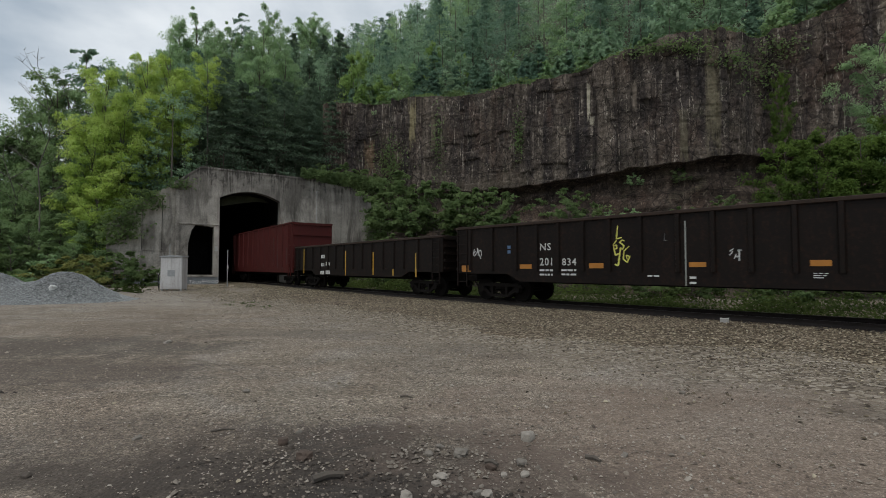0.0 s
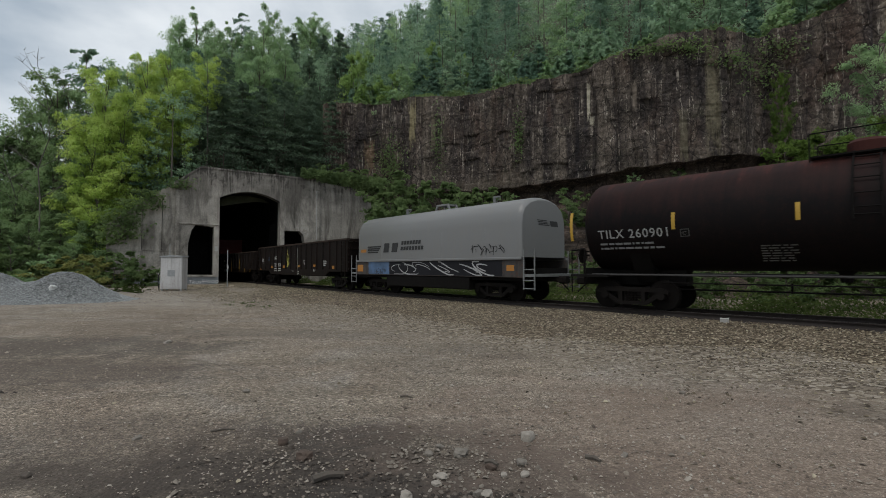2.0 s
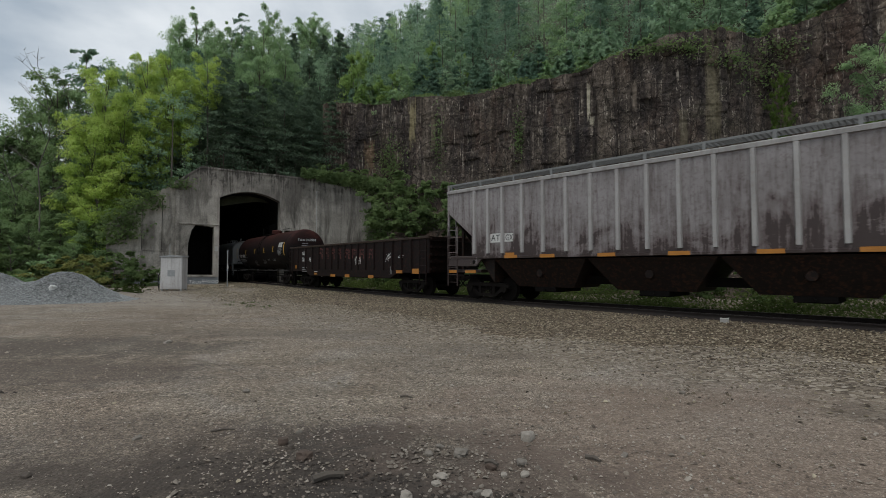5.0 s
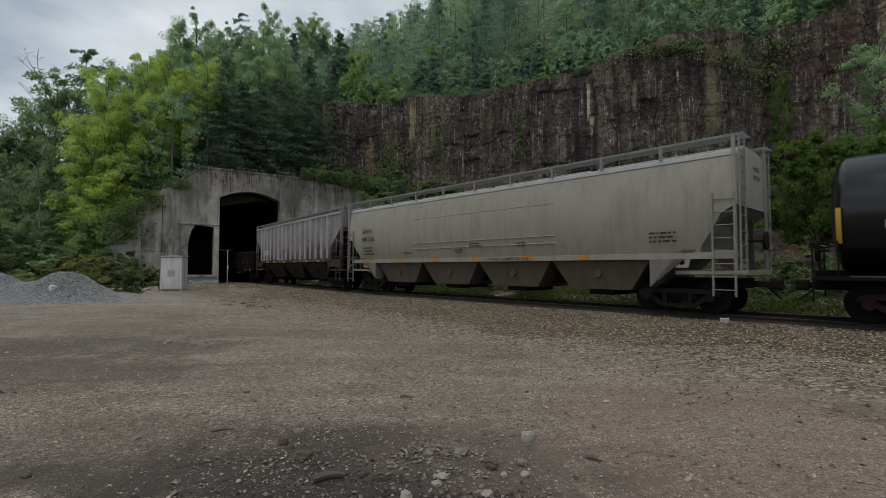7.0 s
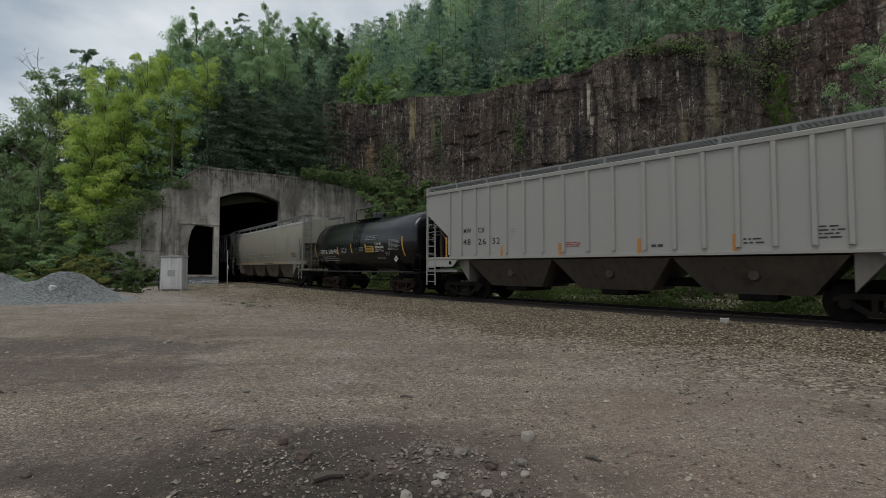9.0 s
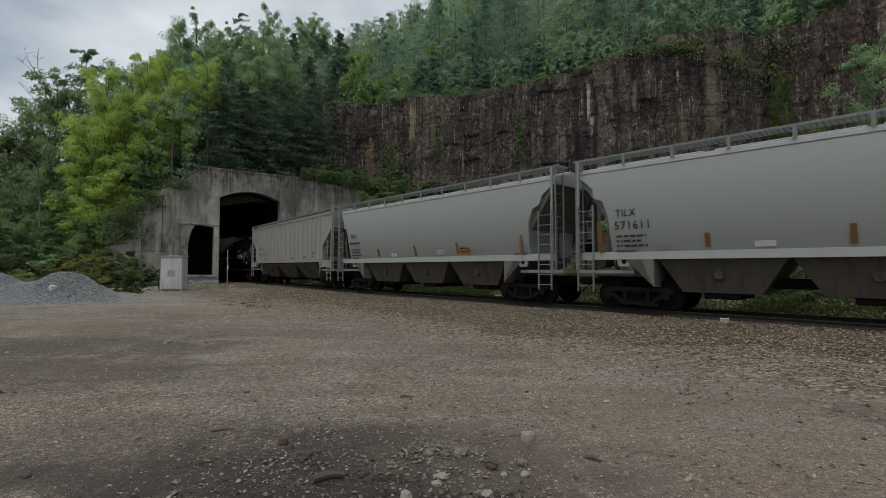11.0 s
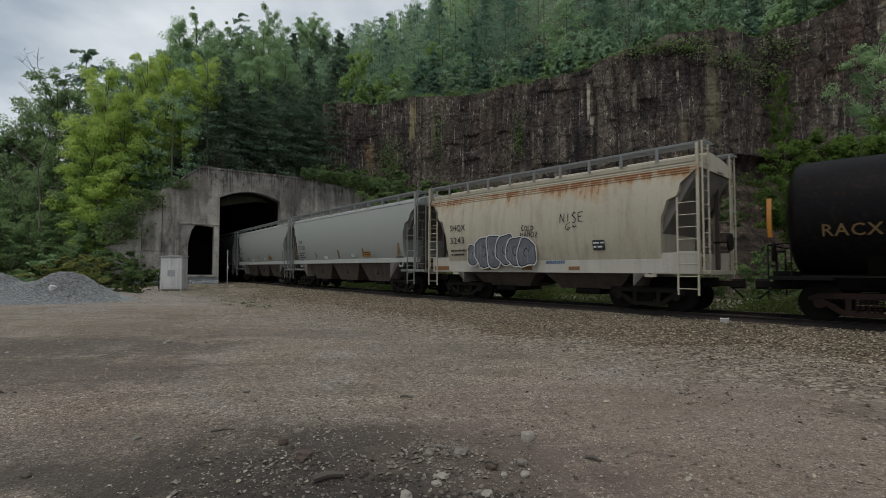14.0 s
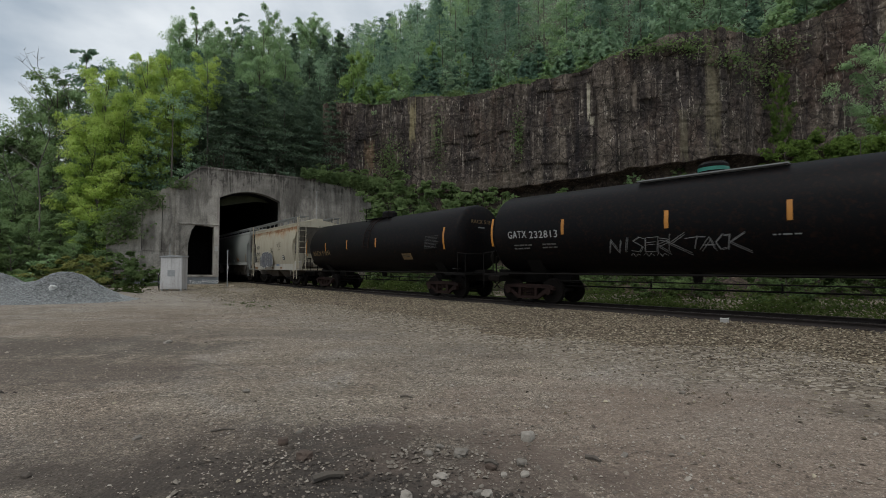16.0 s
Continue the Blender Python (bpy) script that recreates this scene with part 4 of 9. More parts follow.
# ---- hillsides ----
# foot line of the wooded slope: bearing x/y, distance y, height there, rise per metre
SLOPE = [(-2.2, 52, 0.0, 0.04), (-1.2, 50, 0.0, 0.05), (-0.95, 48, 0.0, 0.07), (-0.8, 47, 0.0, 0.2), (-0.7, 45, 1.2, 0.4), (-0.66, 43, 4.5, 0.52), (-0.56, 44.5, 8.8, 0.58), (-0.4, 48.5, 10.4, 0.59),
         (-0.28, 54.5, 10.4, 0.68), (-0.2, 57, 10.8, 0.72), (-0.17, 58, 14.5, 0.69), (-0.11, 57.5, 18.3, 0.66), (-0.05, 54.5, 18.5, 0.67), (0.0, 52.0, 19.0, 0.72), (0.25, 48.5, 20.0, 0.95), (0.5, 44.5, 20.0, 1.0),
         (0.7, 40.5, 21.5, 1.05), (1.0, 37, 21.5, 1.0), (1.6, 32, 22.0, 0.9), (2.6, 28, 22, 0.8)]
RIDGE = 56.0        # how far the slope climbs before it falls away


def slope_row(a):
    for p, q in zip(SLOPE, SLOPE[1:]):
        if a <= q[0]:
            f = max(0, (a - p[0]) / (q[0] - p[0]))
            return [p[i] + (q[i] - p[i]) * f for i in (1, 2, 3)]
    return list(SLOPE[-1][1:])


def hill_z(a, y):
    y0, z0, g = slope_row(a)
    d = max(0.0, y - y0)
    return z0 + g * d if d < RIDGE else z0 + g * RIDGE - 0.15 * (d - RIDGE)


def build_hill():
    bear = np.linspace(-2.2, 2.6, 150)
    steps = np.concatenate([[0, 0.01], np.linspace(1, 60, 34), [70, 90, 140, 220]])
    verts = []
    for a in bear:
        y0, z0, g = slope_row(a)
        for k, d in enumerate(steps):
            y = y0 + d
            z = hill_z(a, y) if k else min(z0 - 1.0, -0.5 if z0 < 1 else z0 - 2.0)
            if k > 1:
                z += 0.7 * noise.noise(Vector((a * y * 0.12, y * 0.12, 0)))
            verts.append((a * y, y, z))
    me = quad_mesh("hillside", verts, grid_faces(len(bear), len(steps)), "forest_soil", True)
    setting(new("hillside", me), "steep wooded hillside with dark leaf litter", "hillside")


build_hill()
# ---- small things in the yard ----
def utility_box(px=309, y=31.4):
    """A tall white cabinet on a slab, with doors, roof lip, legs and conduit."""
    x = (px - 784) / 835 * y
    z = ground_z(x, y)
    c = thing("utility_cabinet", "tall scuffed white metal utility cabinet beside the portal", "cabinet", m=pose(x, y, z - 0.02, 0, 0, 8))
    w, d, h = 0.66, 0.45, 2.22
    bm = bmesh.new()
    box(bm, -w, w, -d, d, 0.12, h, 0.02)
    part("body", bm, "box_white", c)
    bm = bmesh.new()
    prof(bm, [(-w - 0.06, h + 0.004), (w + 0.06, h + 0.004), (w + 0.06, h + 0.06), (0, h + 0.12), (-w - 0.06, h + 0.06)], -d - 0.07, d + 0.07, "y")
    part("roof", bm, "galvanised_box", c)
    for s in (-1, 1):
        bm = bmesh.new()
        a, b = sorted((s * 0.015, s * (w - 0.05)))
        box(bm, a, b, -d - 0.025, -d - 0.003, 0.2, h - 0.08, 0.006)
        door = part("door", bm, "box_white", c)
        bm = bmesh.new()
        box(bm, s * 0.1 - 0.02, s * 0.1 + 0.02, -d - 0.05, -d - 0.028, 1.0, 1.16)
        part("handle", bm, "galvanised_box", door)
    bm = bmesh.new()
    box(bm, -0.22, 0.24, -d - 0.034, -d - 0.028, 0.95, 1.35)
    part("stain_panel", bm, "galvanised_box", c, "grey faded notice plate")
    for sx in (-1, 1):
        for sy in (-1, 1):
            bm = bmesh.new()
            box(bm, sx * (w - 0.08) - 0.05, sx * (w - 0.08) + 0.05, sy * (d - 0.08) - 0.05, sy * (d - 0.08) + 0.05, 0.0, 0.12)
            part("leg", bm, "galvanised_box", c)
    bm = bmesh.new()
    pts = [(-w - 0.25, 0, 0), (-w - 0.33, 0, 0.5), (-w - 0.3, 0, 1.0), (-w - 0.12, 0, 1.35), (-w - 0.02, 0, 1.4)]
    for a, b in zip(pts, pts[1:]):
        rod(bm, a, b, 0.03, 6)
    part("conduit", bm, "black_rubber", c)
    bm = bmesh.new()
    rod(bm, (-w + 0.2, d - 0.05, h + 0.06), (-w + 0.2, d - 0.05, h + 0.9), 0.025, 6)
    part("aerial", bm, "galvanised_box", c)


def marker_post(px=403, y=36.5):
    x = (px - 784) / 835 * y
    c = thing("marker_post", "thin grey steel post with small plates beside the track", "post", m=pose(x, y, 0.05))
    bm = bmesh.new()
    rod(bm, (0, 0, 0), (0, 0, 2.9), 0.035, 8)
    part("pole", bm, "galvanised_box", c)
    bm = bmesh.new()
    box(bm, -0.02, 0.10, -0.06, -0.036, 1.45, 1.70)
    part("plate", bm, "sign_white", c)
    bm = bmesh.new()
    box(bm, -0.2, 0.2, -0.2, 0.2, -0.05, 0.06, 0.02)
    part("foot", bm, "old_concrete", c)


def rail_marker():
    x, y, h = along(-10.9, -1.45)
    bm = bmesh.new()
    prof(bm, [(-0.10, -0.06), (0.11, -0.06), (0.10, 0.13), (0.03, 0.12), (-0.10, 0.14)], -0.05, 0.05, "y")
    tagged(part("white_block", bm, "sign_white", at=pose(x, y, 0.10, -12, 0, math.degrees(h) + 6)), "small chipped white painted block against the rail", "marker block")


def gravel_pile():
    """Two joined mounds of pale crushed stone with single stones all over."""
    def height(x, y):
        a = 1.45 * math.exp(-((x + 18.2) / 1.85) ** 2 - ((y - 22.8) / 1.7) ** 2)
        b = 1.55 * math.exp(-((x + 22.3) / 2.4) ** 2 - ((y - 22.8) / 1.9) ** 2)
        c = 0.5 * math.exp(-((x + 17.0) / 1.0) ** 2 - ((y - 22.4) / 1.2) ** 2)
        return max(a, b, c, 0.8 * (a + b)) * 1.02 - 0.10 + 0.05 * noise.noise(Vector((x * 1.5, y * 1.5, 0)))
    gx, gy = np.arange(-29, -13, 0.18), np.arange(18.6, 27, 0.18)
    vs = [(x, y, height(x, y)) for x in gx for y in gy]
    pile = thing("gravel_pile", "heap of pale grey crushed limestone gravel", "gravel pile")
    smooth = quad_mesh("core", vs, grid_faces(len(gx), len(gy)), "limestone_bed", True)
    part_of("core", smooth, None, pile)
    rng = np.random.default_rng(12)
    pl = []
    while len(pl) < 13000:
        x, y = rng.uniform(-25.5, -14.0), rng.uniform(19.0, 24.2)
        z = height(x, y)
        if z > -0.02:
            pl.append((x, y, z + 0.005))
    pl = np.array(pl)
    v, f = stone_field(pl, rng.uniform(0.035, 0.085, len(pl)), rng)
    tagged(part_of("gravel_cover", quad_mesh("gravel_cover", v, f, "limestone_gravel"), None, pile), kind="stuff")
    single = single_stone(-17.67, 21.42, 0.36, 4, "white stone block lying on the gravel heap", 0.8, "stone_white")
    single.location.z = height(-17.67, 21.42) + 0.10


utility_box()
marker_post()
rail_marker()
gravel_pile()
for px, py, size, flat, lab in ((932, 766, 0.15, 1.05, "pale grey angular stone lying in the yard"), (921, 805, 0.12, 0.6, "grey angular stone lying in the yard"), (815, 791, 0.15, 0.5, "flat grey stone lying in the damp patch"),
                                (543, 802, 0.14, 0.9, "dull brown angular stone lying in the damp patch"), (505, 780, 0.12, 1.5, "upright brown stone standing in the damp soil"), (520, 786, 0.07, 0.6, "dark stone lying in the damp patch"), (720, 856, 0.12, 0.5, "pale flat stone lying in the damp patch"), (703, 868, 0.10, 0.5, "pale stone lying in the damp patch"),
                                (779, 778, 0.09, 0.7, "grey stone lying in the damp patch"), (781, 824, 0.10, 0.35, "pale flat stone lying in the damp patch"), (772, 835, 0.08, 0.4, "pale flat stone lying in the damp patch"), (861, 851, 0.11, 0.4, "pale flat stone lying in the damp patch"), (532, 762, 0.07, 0.9, "grey stone lying in the damp patch"), (890, 822, 0.07, 0.6, "pale stone lying in the damp patch"), (926, 822, 0.08, 0.6, "pale stone lying in the yard"), (868, 810, 0.10, 0.5, "brown stone lying in the damp patch"),
                                (300, 607, 0.16, 0.5, "pale stone half sunk in the yard"), (250, 770, 0.09, 0.5, "grey stone lying in the yard"), (1203, 690, 0.08, 0.5, "grey stone lying in the yard"), (845, 850, 0.09, 0.6, "grey stone lying in the damp patch"),
                                (760, 790, 0.08, 0.6, "grey stone lying in the damp patch"), (440, 690, 0.10, 0.4, "flat grey stone lying in the yard"), (1100, 795, 0.07, 0.6, "grey stone lying in the yard"), (60, 832, 0.08, 0.6, "dark stone lying in the yard")):
    yy = 835 * EYE / (py - 473.5)
    tone = "stone_pale" if "pale" in lab else "stone_brown" if "brown" in lab else "stone_dark" if "dark" in lab else "stone_grey"
    single_stone((px - 784) / 835 * yy, yy, size, px % 50, lab, flat, tone)


def stick(px, py, length, turn, label, r=0.018, rise=0.0):
    y = 835 * EYE / (py - 473.5)
    x = (px - 784) / 835 * y
    bm = bmesh.new()
    a = Vector((-length / 2, 0, r))
    m = Vector((0, 0.02, r * 1.3 + rise * 0.5))
    b = Vector((length / 2, -0.01, r + rise))
    rod(bm, a, m, r, 6, r * 0.9)
    rod(bm, m, b, r * 0.9, 6, r * 0.6)
    tagged(part("stick", bm, "bark", at=pose(x, y, ground_z(x, y), 0, 0, turn)), label, "stick", "sticks in the yard")


stick(585, 833, 0.24, 25, "broken stick lying in damp soil", 0.03)
stick(1045, 800, 0.14, -40, "short brown stick lying in the yard", 0.02)
stick(868, 806, 0.12, -25, "short brown stick lying in the yard", 0.022)
stick(720, 700, 0.16, -10, "dark stick lying in the yard", 0.014)
stick(400, 757, 0.22, 20, "thin stick lying in the yard", 0.012)
# ---- plants ----
def leafage(name, pts, away, size, mat, rng, up=0.6, jitter=0.3, tilt=0.5):
    """Many three-cornered leaves; each faces outward from its spray and up to the light."""
    n = len(pts)
    nor = np.asarray(away) * 0.7 + np.array([0, 0, up]) + rng.normal(0, jitter, (n, 3))
    nor /= np.linalg.norm(nor, axis=1)[:, None] + 1e-9
    flat = nor + rng.normal(0, tilt, (n, 3))
    flat /= np.linalg.norm(flat, axis=1)[:, None] + 1e-9
    t = np.cross(flat, rng.normal(0, 1, (n, 3)))
    t /= np.linalg.norm(t, axis=1)[:, None] + 1e-9
    b = np.cross(flat, t)
    L = (size * rng.uniform(0.6, 1.4, n))[:, None]
    v = np.stack([pts - t * L * 0.5 + b * L * 0.38, pts - t * L * 0.5 - b * L * 0.38, pts + t * L * 0.6], 1).reshape(-1, 3)
    me = quad_mesh(name, v, np.arange(3 * n).reshape(-1, 3), mat, True)
    me.normals_split_custom_set_from_vertices(np.repeat(nor, 3, axis=0))
    return me


def unit(v):
    return v / (np.linalg.norm(v, axis=-1, keepdims=True) + 1e-9)


def broadleaf(seed, height, spread, n_limbs, twigs, per, low=0.25, round_top=0.8, droop=0.25, fine=1.0):
    """Leaf places of a crown built limb by limb in flat sprays, the way each faces, and the limbs."""
    rng = np.random.default_rng(seed)
    limbs, pts, away = [], [], []
    for k in range(n_limbs):
        g = (k + rng.uniform(0, 1)) / n_limbs
        f = low + (1 - low) * g
        a = k * 2.4 + rng.normal(0, 0.35)
        r = spread * (0.25 + math.sin(math.pi * min(1, 0.16 + round_top * g)) * 0.8) * rng.uniform(0.6, 1.12)
        tip = np.array([math.cos(a) * r, math.sin(a) * r, height * (f * 0.97)])
        root = np.array([0, 0, max(0.06 * height, tip[2] - r * 0.9 - 0.06 * height)])
        limbs.append((root, tip))
        for j in range(twigs):
            t = rng.uniform(0.4, 1.08)
            c = root + (tip - root) * t + np.array([0, 0, 0.10 * r * math.sin(math.pi * min(1, t))])
            c = c + rng.normal(0, 1, 3) * np.array([0.26, 0.26, 0.15]) * (0.07 * height + 0.16 * r) * fine
            rad = (0.034 * height + 0.13 * r) * rng.uniform(0.6, 1.25) * fine
            d = rng.normal(0, 1, (per, 3))
            d = unit(d) * rng.uniform(0.1, 1, (per, 1)) ** 0.5
            p = c + d * rad * np.array([1, 1, 0.42])
            p[:, 2] -= droop * rad * (d[:, 0] ** 2 + d[:, 1] ** 2)
            pts.append(p)
            out = unit(c - np.array([0, 0, c[2] * 0.8]))
            away.append(out * 0.7 + d * 0.7)
    return np.concatenate(pts), np.concatenate(away), limbs, rng


def conifer(seed, height, spread, n_whorls, per, low=0.14, power=0.6, boughs=6, flat=0.10):
    """Flat drooping boughs in tiers, as on a hemlock or pine."""
    rng = np.random.default_rng(seed)
    pts, away, limbs = [], [], []
    for k in range(n_whorls):
        h = height * (low + (1 - low) * (k + rng.uniform(0, 0.6)) / n_whorls)
        reach = spread * max(0.04, 1.02 - (h / height - low) / (1 - low)) ** power * rng.uniform(0.7, 1.1) + 0.2
        for b in range(boughs):
            a = rng.uniform(0, math.tau)
            rr = reach * rng.uniform(0.7, 1.1)
            tip = np.array([math.cos(a) * rr, math.sin(a) * rr, h - rr * 0.14 + rng.normal(0, 0.15)])
            root = np.array([0, 0, h])
            limbs.append((root, tip))
            t = rng.uniform(0.15, 1.05, per)[:, None]
            side = np.array([-math.sin(a), math.cos(a), 0.0])
            p = root + (tip - root) * t + side * rng.normal(0, 0.16, (per, 1)) * rr * (1.2 - t * 0.7) + rng.normal(0, flat, (per, 1)) * np.array([0, 0, 1.0]) - np.array([0, 0, 0.05]) * rr * t * t
            pts.append(p)
            away.append(np.repeat(unit(tip - np.array([0, 0, h - rr * 0.3]))[None], per, 0) * 0.8)
    return np.concatenate(pts), np.concatenate(away), limbs, rng


def trunk_mesh(name, height, radius, limbs, mat, lean=0.3):
    bm = bmesh.new()
    pts = [Vector((lean * math.sin(k * 0.8) * 0.4, lean * 0.3 * math.cos(k * 1.1), height * 0.94 * k / 6)) for k in range(7)]
    for k in range(6):
        rod(bm, pts[k], pts[k + 1], radius * (1 - 0.14 * k), 7, radius * (1 - 0.14 * (k + 1)))
    for a, b in limbs[:64]:
        a, b = Vector(a), Vector(b)
        if (b - a).length > 0.4:
            m = (a + b) / 2 + Vector((0, 0, 0.10 * (b - a).length))
            rod(bm, a, m, radius * 0.30, 4, radius * 0.18)
            rod(bm, m, b, radius * 0.18, 4, radius * 0.05)
    me = bpy.data.meshes.new(name)
    bm.to_mesh(me)
    bm.free()
    me.materials.append(MATS[mat])
    return me


KINDS = {}


def kind_of_tree(key, shape, leaf, mat, height, radius, bark="bark", up=0.6):
    pts, away, limbs, rng = shape
    KINDS[key] = (leafage("crown", pts, away, leaf, mat, rng, up), trunk_mesh("trunk", height, radius, limbs, bark), height)


kind_of_tree("bright_a", broadleaf(1, 15, 4.4, 26, 10, 120, 0.22), 0.145, "leaf_bright", 15, 0.20)
kind_of_tree("bright_b", broadleaf(2, 13, 3.6, 24, 10, 105, 0.30), 0.14, "leaf_bright", 13, 0.18, "bark_pale")
kind_of_tree("bright_top", broadleaf(14, 14, 3.0, 14, 9, 80, 0.66, 0.7), 0.172, "leaf_bright", 14, 0.16, "bark_pale")
kind_of_tree("mid_a", broadleaf(3, 15, 4.6, 26, 9, 92, 0.18), 0.155, "leaf_mid", 15, 0.20)
kind_of_tree("mid_b", broadleaf(4, 12, 3.9, 24, 9, 88, 0.20), 0.145, "leaf_mid", 12, 0.18)
kind_of_tree("shade_a", broadleaf(18, 15, 4.6, 26, 9, 90, 0.10), 0.165, "leaf_shade", 15, 0.20)
kind_of_tree("shade_b", broadleaf(19, 12, 4.0, 24, 9, 76, 0.08), 0.155, "leaf_shade", 12, 0.16)
kind_of_tree("mid_top", broadleaf(15, 14, 4.2, 18, 9, 70, 0.62, 0.75), 0.22, "leaf_mid", 14, 0.18)
kind_of_tree("hemlock", conifer(5, 16, 4.6, 24, 105), 0.17, "leaf_hemlock", 16, 0.2, up=0.8)
kind_of_tree("hemlock_b", conifer(6, 13, 4.4, 21, 100), 0.17, "leaf_hemlock", 13, 0.18, up=0.8)
kind_of_tree("hemlock_thin", conifer(16, 16, 3.8, 15, 90, 0.2, 0.42, 5, 0.06), 0.17, "leaf_dark", 16, 0.17, up=0.8)
kind_of_tree("bush_bright", broadleaf(7, 3.2, 1.9, 16, 6, 26, 0.05, 0.85), 0.15, "leaf_mid", 2.6, 0.05)
kind_of_tree("bush_dry", broadleaf(20, 2.6, 2.2, 16, 7, 30, 0.03, 0.85), 0.13, "leaf_dry", 2.0, 0.05)
kind_of_tree("bush_mid", broadleaf(8, 2.6, 1.8, 16, 6, 26, 0.03, 0.85), 0.15, "leaf_near", 2.0, 0.05)
kind_of_tree("bush_dark", broadleaf(9, 3.0, 2.1, 16, 6, 26, 0.03, 0.85), 0.16, "leaf_near", 2.4, 0.05)
kind_of_tree("sapling", broadleaf(12, 13, 4.6, 26, 10, 56, 0.10, 0.75), 0.26, "leaf_sapling", 13, 0.16)
kind_of_tree("lime", broadleaf(17, 9, 3.0, 18, 8, 50, 0.2), 0.2, "leaf_lime", 9, 0.12, "bark_pale")
kind_of_tree("weed", broadleaf(10, 0.9, 0.8, 10, 4, 16, 0.0), 0.10, "weed_green", 0.7, 0.012)


def tree(key, x, y, z, height, turn, label, category="tree", group="", wide=1.0, lean=0.0):
    crown, trunk, h = KINDS[key]
    name = category.replace(" ", "_") if category != "tree" else {"s": "broadleaf_tree", "l": "broadleaf_tree", "b": "broadleaf_tree", "m": "broadleaf_tree", "h": "hemlock_tree"}[key[0]]
    e = thing(name, label, category, group, pose(x, y, z, 0, lean, turn))
    s = height / h
    e.scale = (s * wide, s * wide, s)
    part_of("trunk", trunk, None, e)
    part_of("crown", crown, None, e)
    return e


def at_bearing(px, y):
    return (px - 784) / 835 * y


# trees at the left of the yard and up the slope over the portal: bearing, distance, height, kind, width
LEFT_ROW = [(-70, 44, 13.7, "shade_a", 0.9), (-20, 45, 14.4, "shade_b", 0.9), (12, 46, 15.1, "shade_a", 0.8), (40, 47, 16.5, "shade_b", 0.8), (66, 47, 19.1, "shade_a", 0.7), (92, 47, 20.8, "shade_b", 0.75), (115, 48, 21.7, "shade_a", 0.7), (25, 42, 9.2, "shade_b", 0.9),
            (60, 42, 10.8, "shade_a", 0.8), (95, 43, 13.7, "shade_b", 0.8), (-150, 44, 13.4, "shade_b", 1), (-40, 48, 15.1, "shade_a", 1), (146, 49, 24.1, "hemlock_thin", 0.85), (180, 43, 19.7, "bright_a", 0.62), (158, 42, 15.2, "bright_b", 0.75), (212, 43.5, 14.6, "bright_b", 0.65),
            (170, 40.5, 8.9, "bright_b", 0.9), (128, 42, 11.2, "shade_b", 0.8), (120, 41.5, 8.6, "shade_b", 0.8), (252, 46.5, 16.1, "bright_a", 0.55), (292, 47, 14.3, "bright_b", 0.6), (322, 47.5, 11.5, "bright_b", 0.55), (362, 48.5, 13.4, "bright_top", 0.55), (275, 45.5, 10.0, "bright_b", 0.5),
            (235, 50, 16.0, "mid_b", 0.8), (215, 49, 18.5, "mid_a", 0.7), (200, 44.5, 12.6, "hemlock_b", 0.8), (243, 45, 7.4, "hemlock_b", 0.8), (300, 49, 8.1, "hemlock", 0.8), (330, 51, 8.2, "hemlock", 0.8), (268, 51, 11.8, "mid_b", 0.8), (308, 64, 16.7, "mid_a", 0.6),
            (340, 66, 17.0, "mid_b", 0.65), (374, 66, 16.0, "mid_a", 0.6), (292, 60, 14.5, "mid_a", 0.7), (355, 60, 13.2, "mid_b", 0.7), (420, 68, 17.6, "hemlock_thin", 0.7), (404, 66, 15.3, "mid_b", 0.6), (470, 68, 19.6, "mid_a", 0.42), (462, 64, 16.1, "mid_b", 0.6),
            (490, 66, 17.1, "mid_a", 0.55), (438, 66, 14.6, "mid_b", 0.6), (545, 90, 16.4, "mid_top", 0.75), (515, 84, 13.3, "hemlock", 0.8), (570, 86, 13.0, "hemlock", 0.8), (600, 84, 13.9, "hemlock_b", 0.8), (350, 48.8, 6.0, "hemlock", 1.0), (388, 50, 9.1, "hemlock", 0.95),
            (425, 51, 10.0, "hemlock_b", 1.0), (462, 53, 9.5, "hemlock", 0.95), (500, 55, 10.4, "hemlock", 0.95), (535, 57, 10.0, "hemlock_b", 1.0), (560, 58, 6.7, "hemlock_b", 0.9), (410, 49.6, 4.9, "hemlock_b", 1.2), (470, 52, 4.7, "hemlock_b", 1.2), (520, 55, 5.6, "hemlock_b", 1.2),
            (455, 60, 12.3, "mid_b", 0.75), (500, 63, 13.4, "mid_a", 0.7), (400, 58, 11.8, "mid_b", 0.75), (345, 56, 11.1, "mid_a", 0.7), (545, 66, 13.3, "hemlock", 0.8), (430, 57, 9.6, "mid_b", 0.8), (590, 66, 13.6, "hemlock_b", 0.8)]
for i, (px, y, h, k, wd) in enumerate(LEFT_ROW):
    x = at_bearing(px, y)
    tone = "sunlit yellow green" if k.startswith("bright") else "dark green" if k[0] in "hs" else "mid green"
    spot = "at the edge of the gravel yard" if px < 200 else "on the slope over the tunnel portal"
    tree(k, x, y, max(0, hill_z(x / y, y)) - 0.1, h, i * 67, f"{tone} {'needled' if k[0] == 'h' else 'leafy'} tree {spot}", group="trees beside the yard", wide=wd)
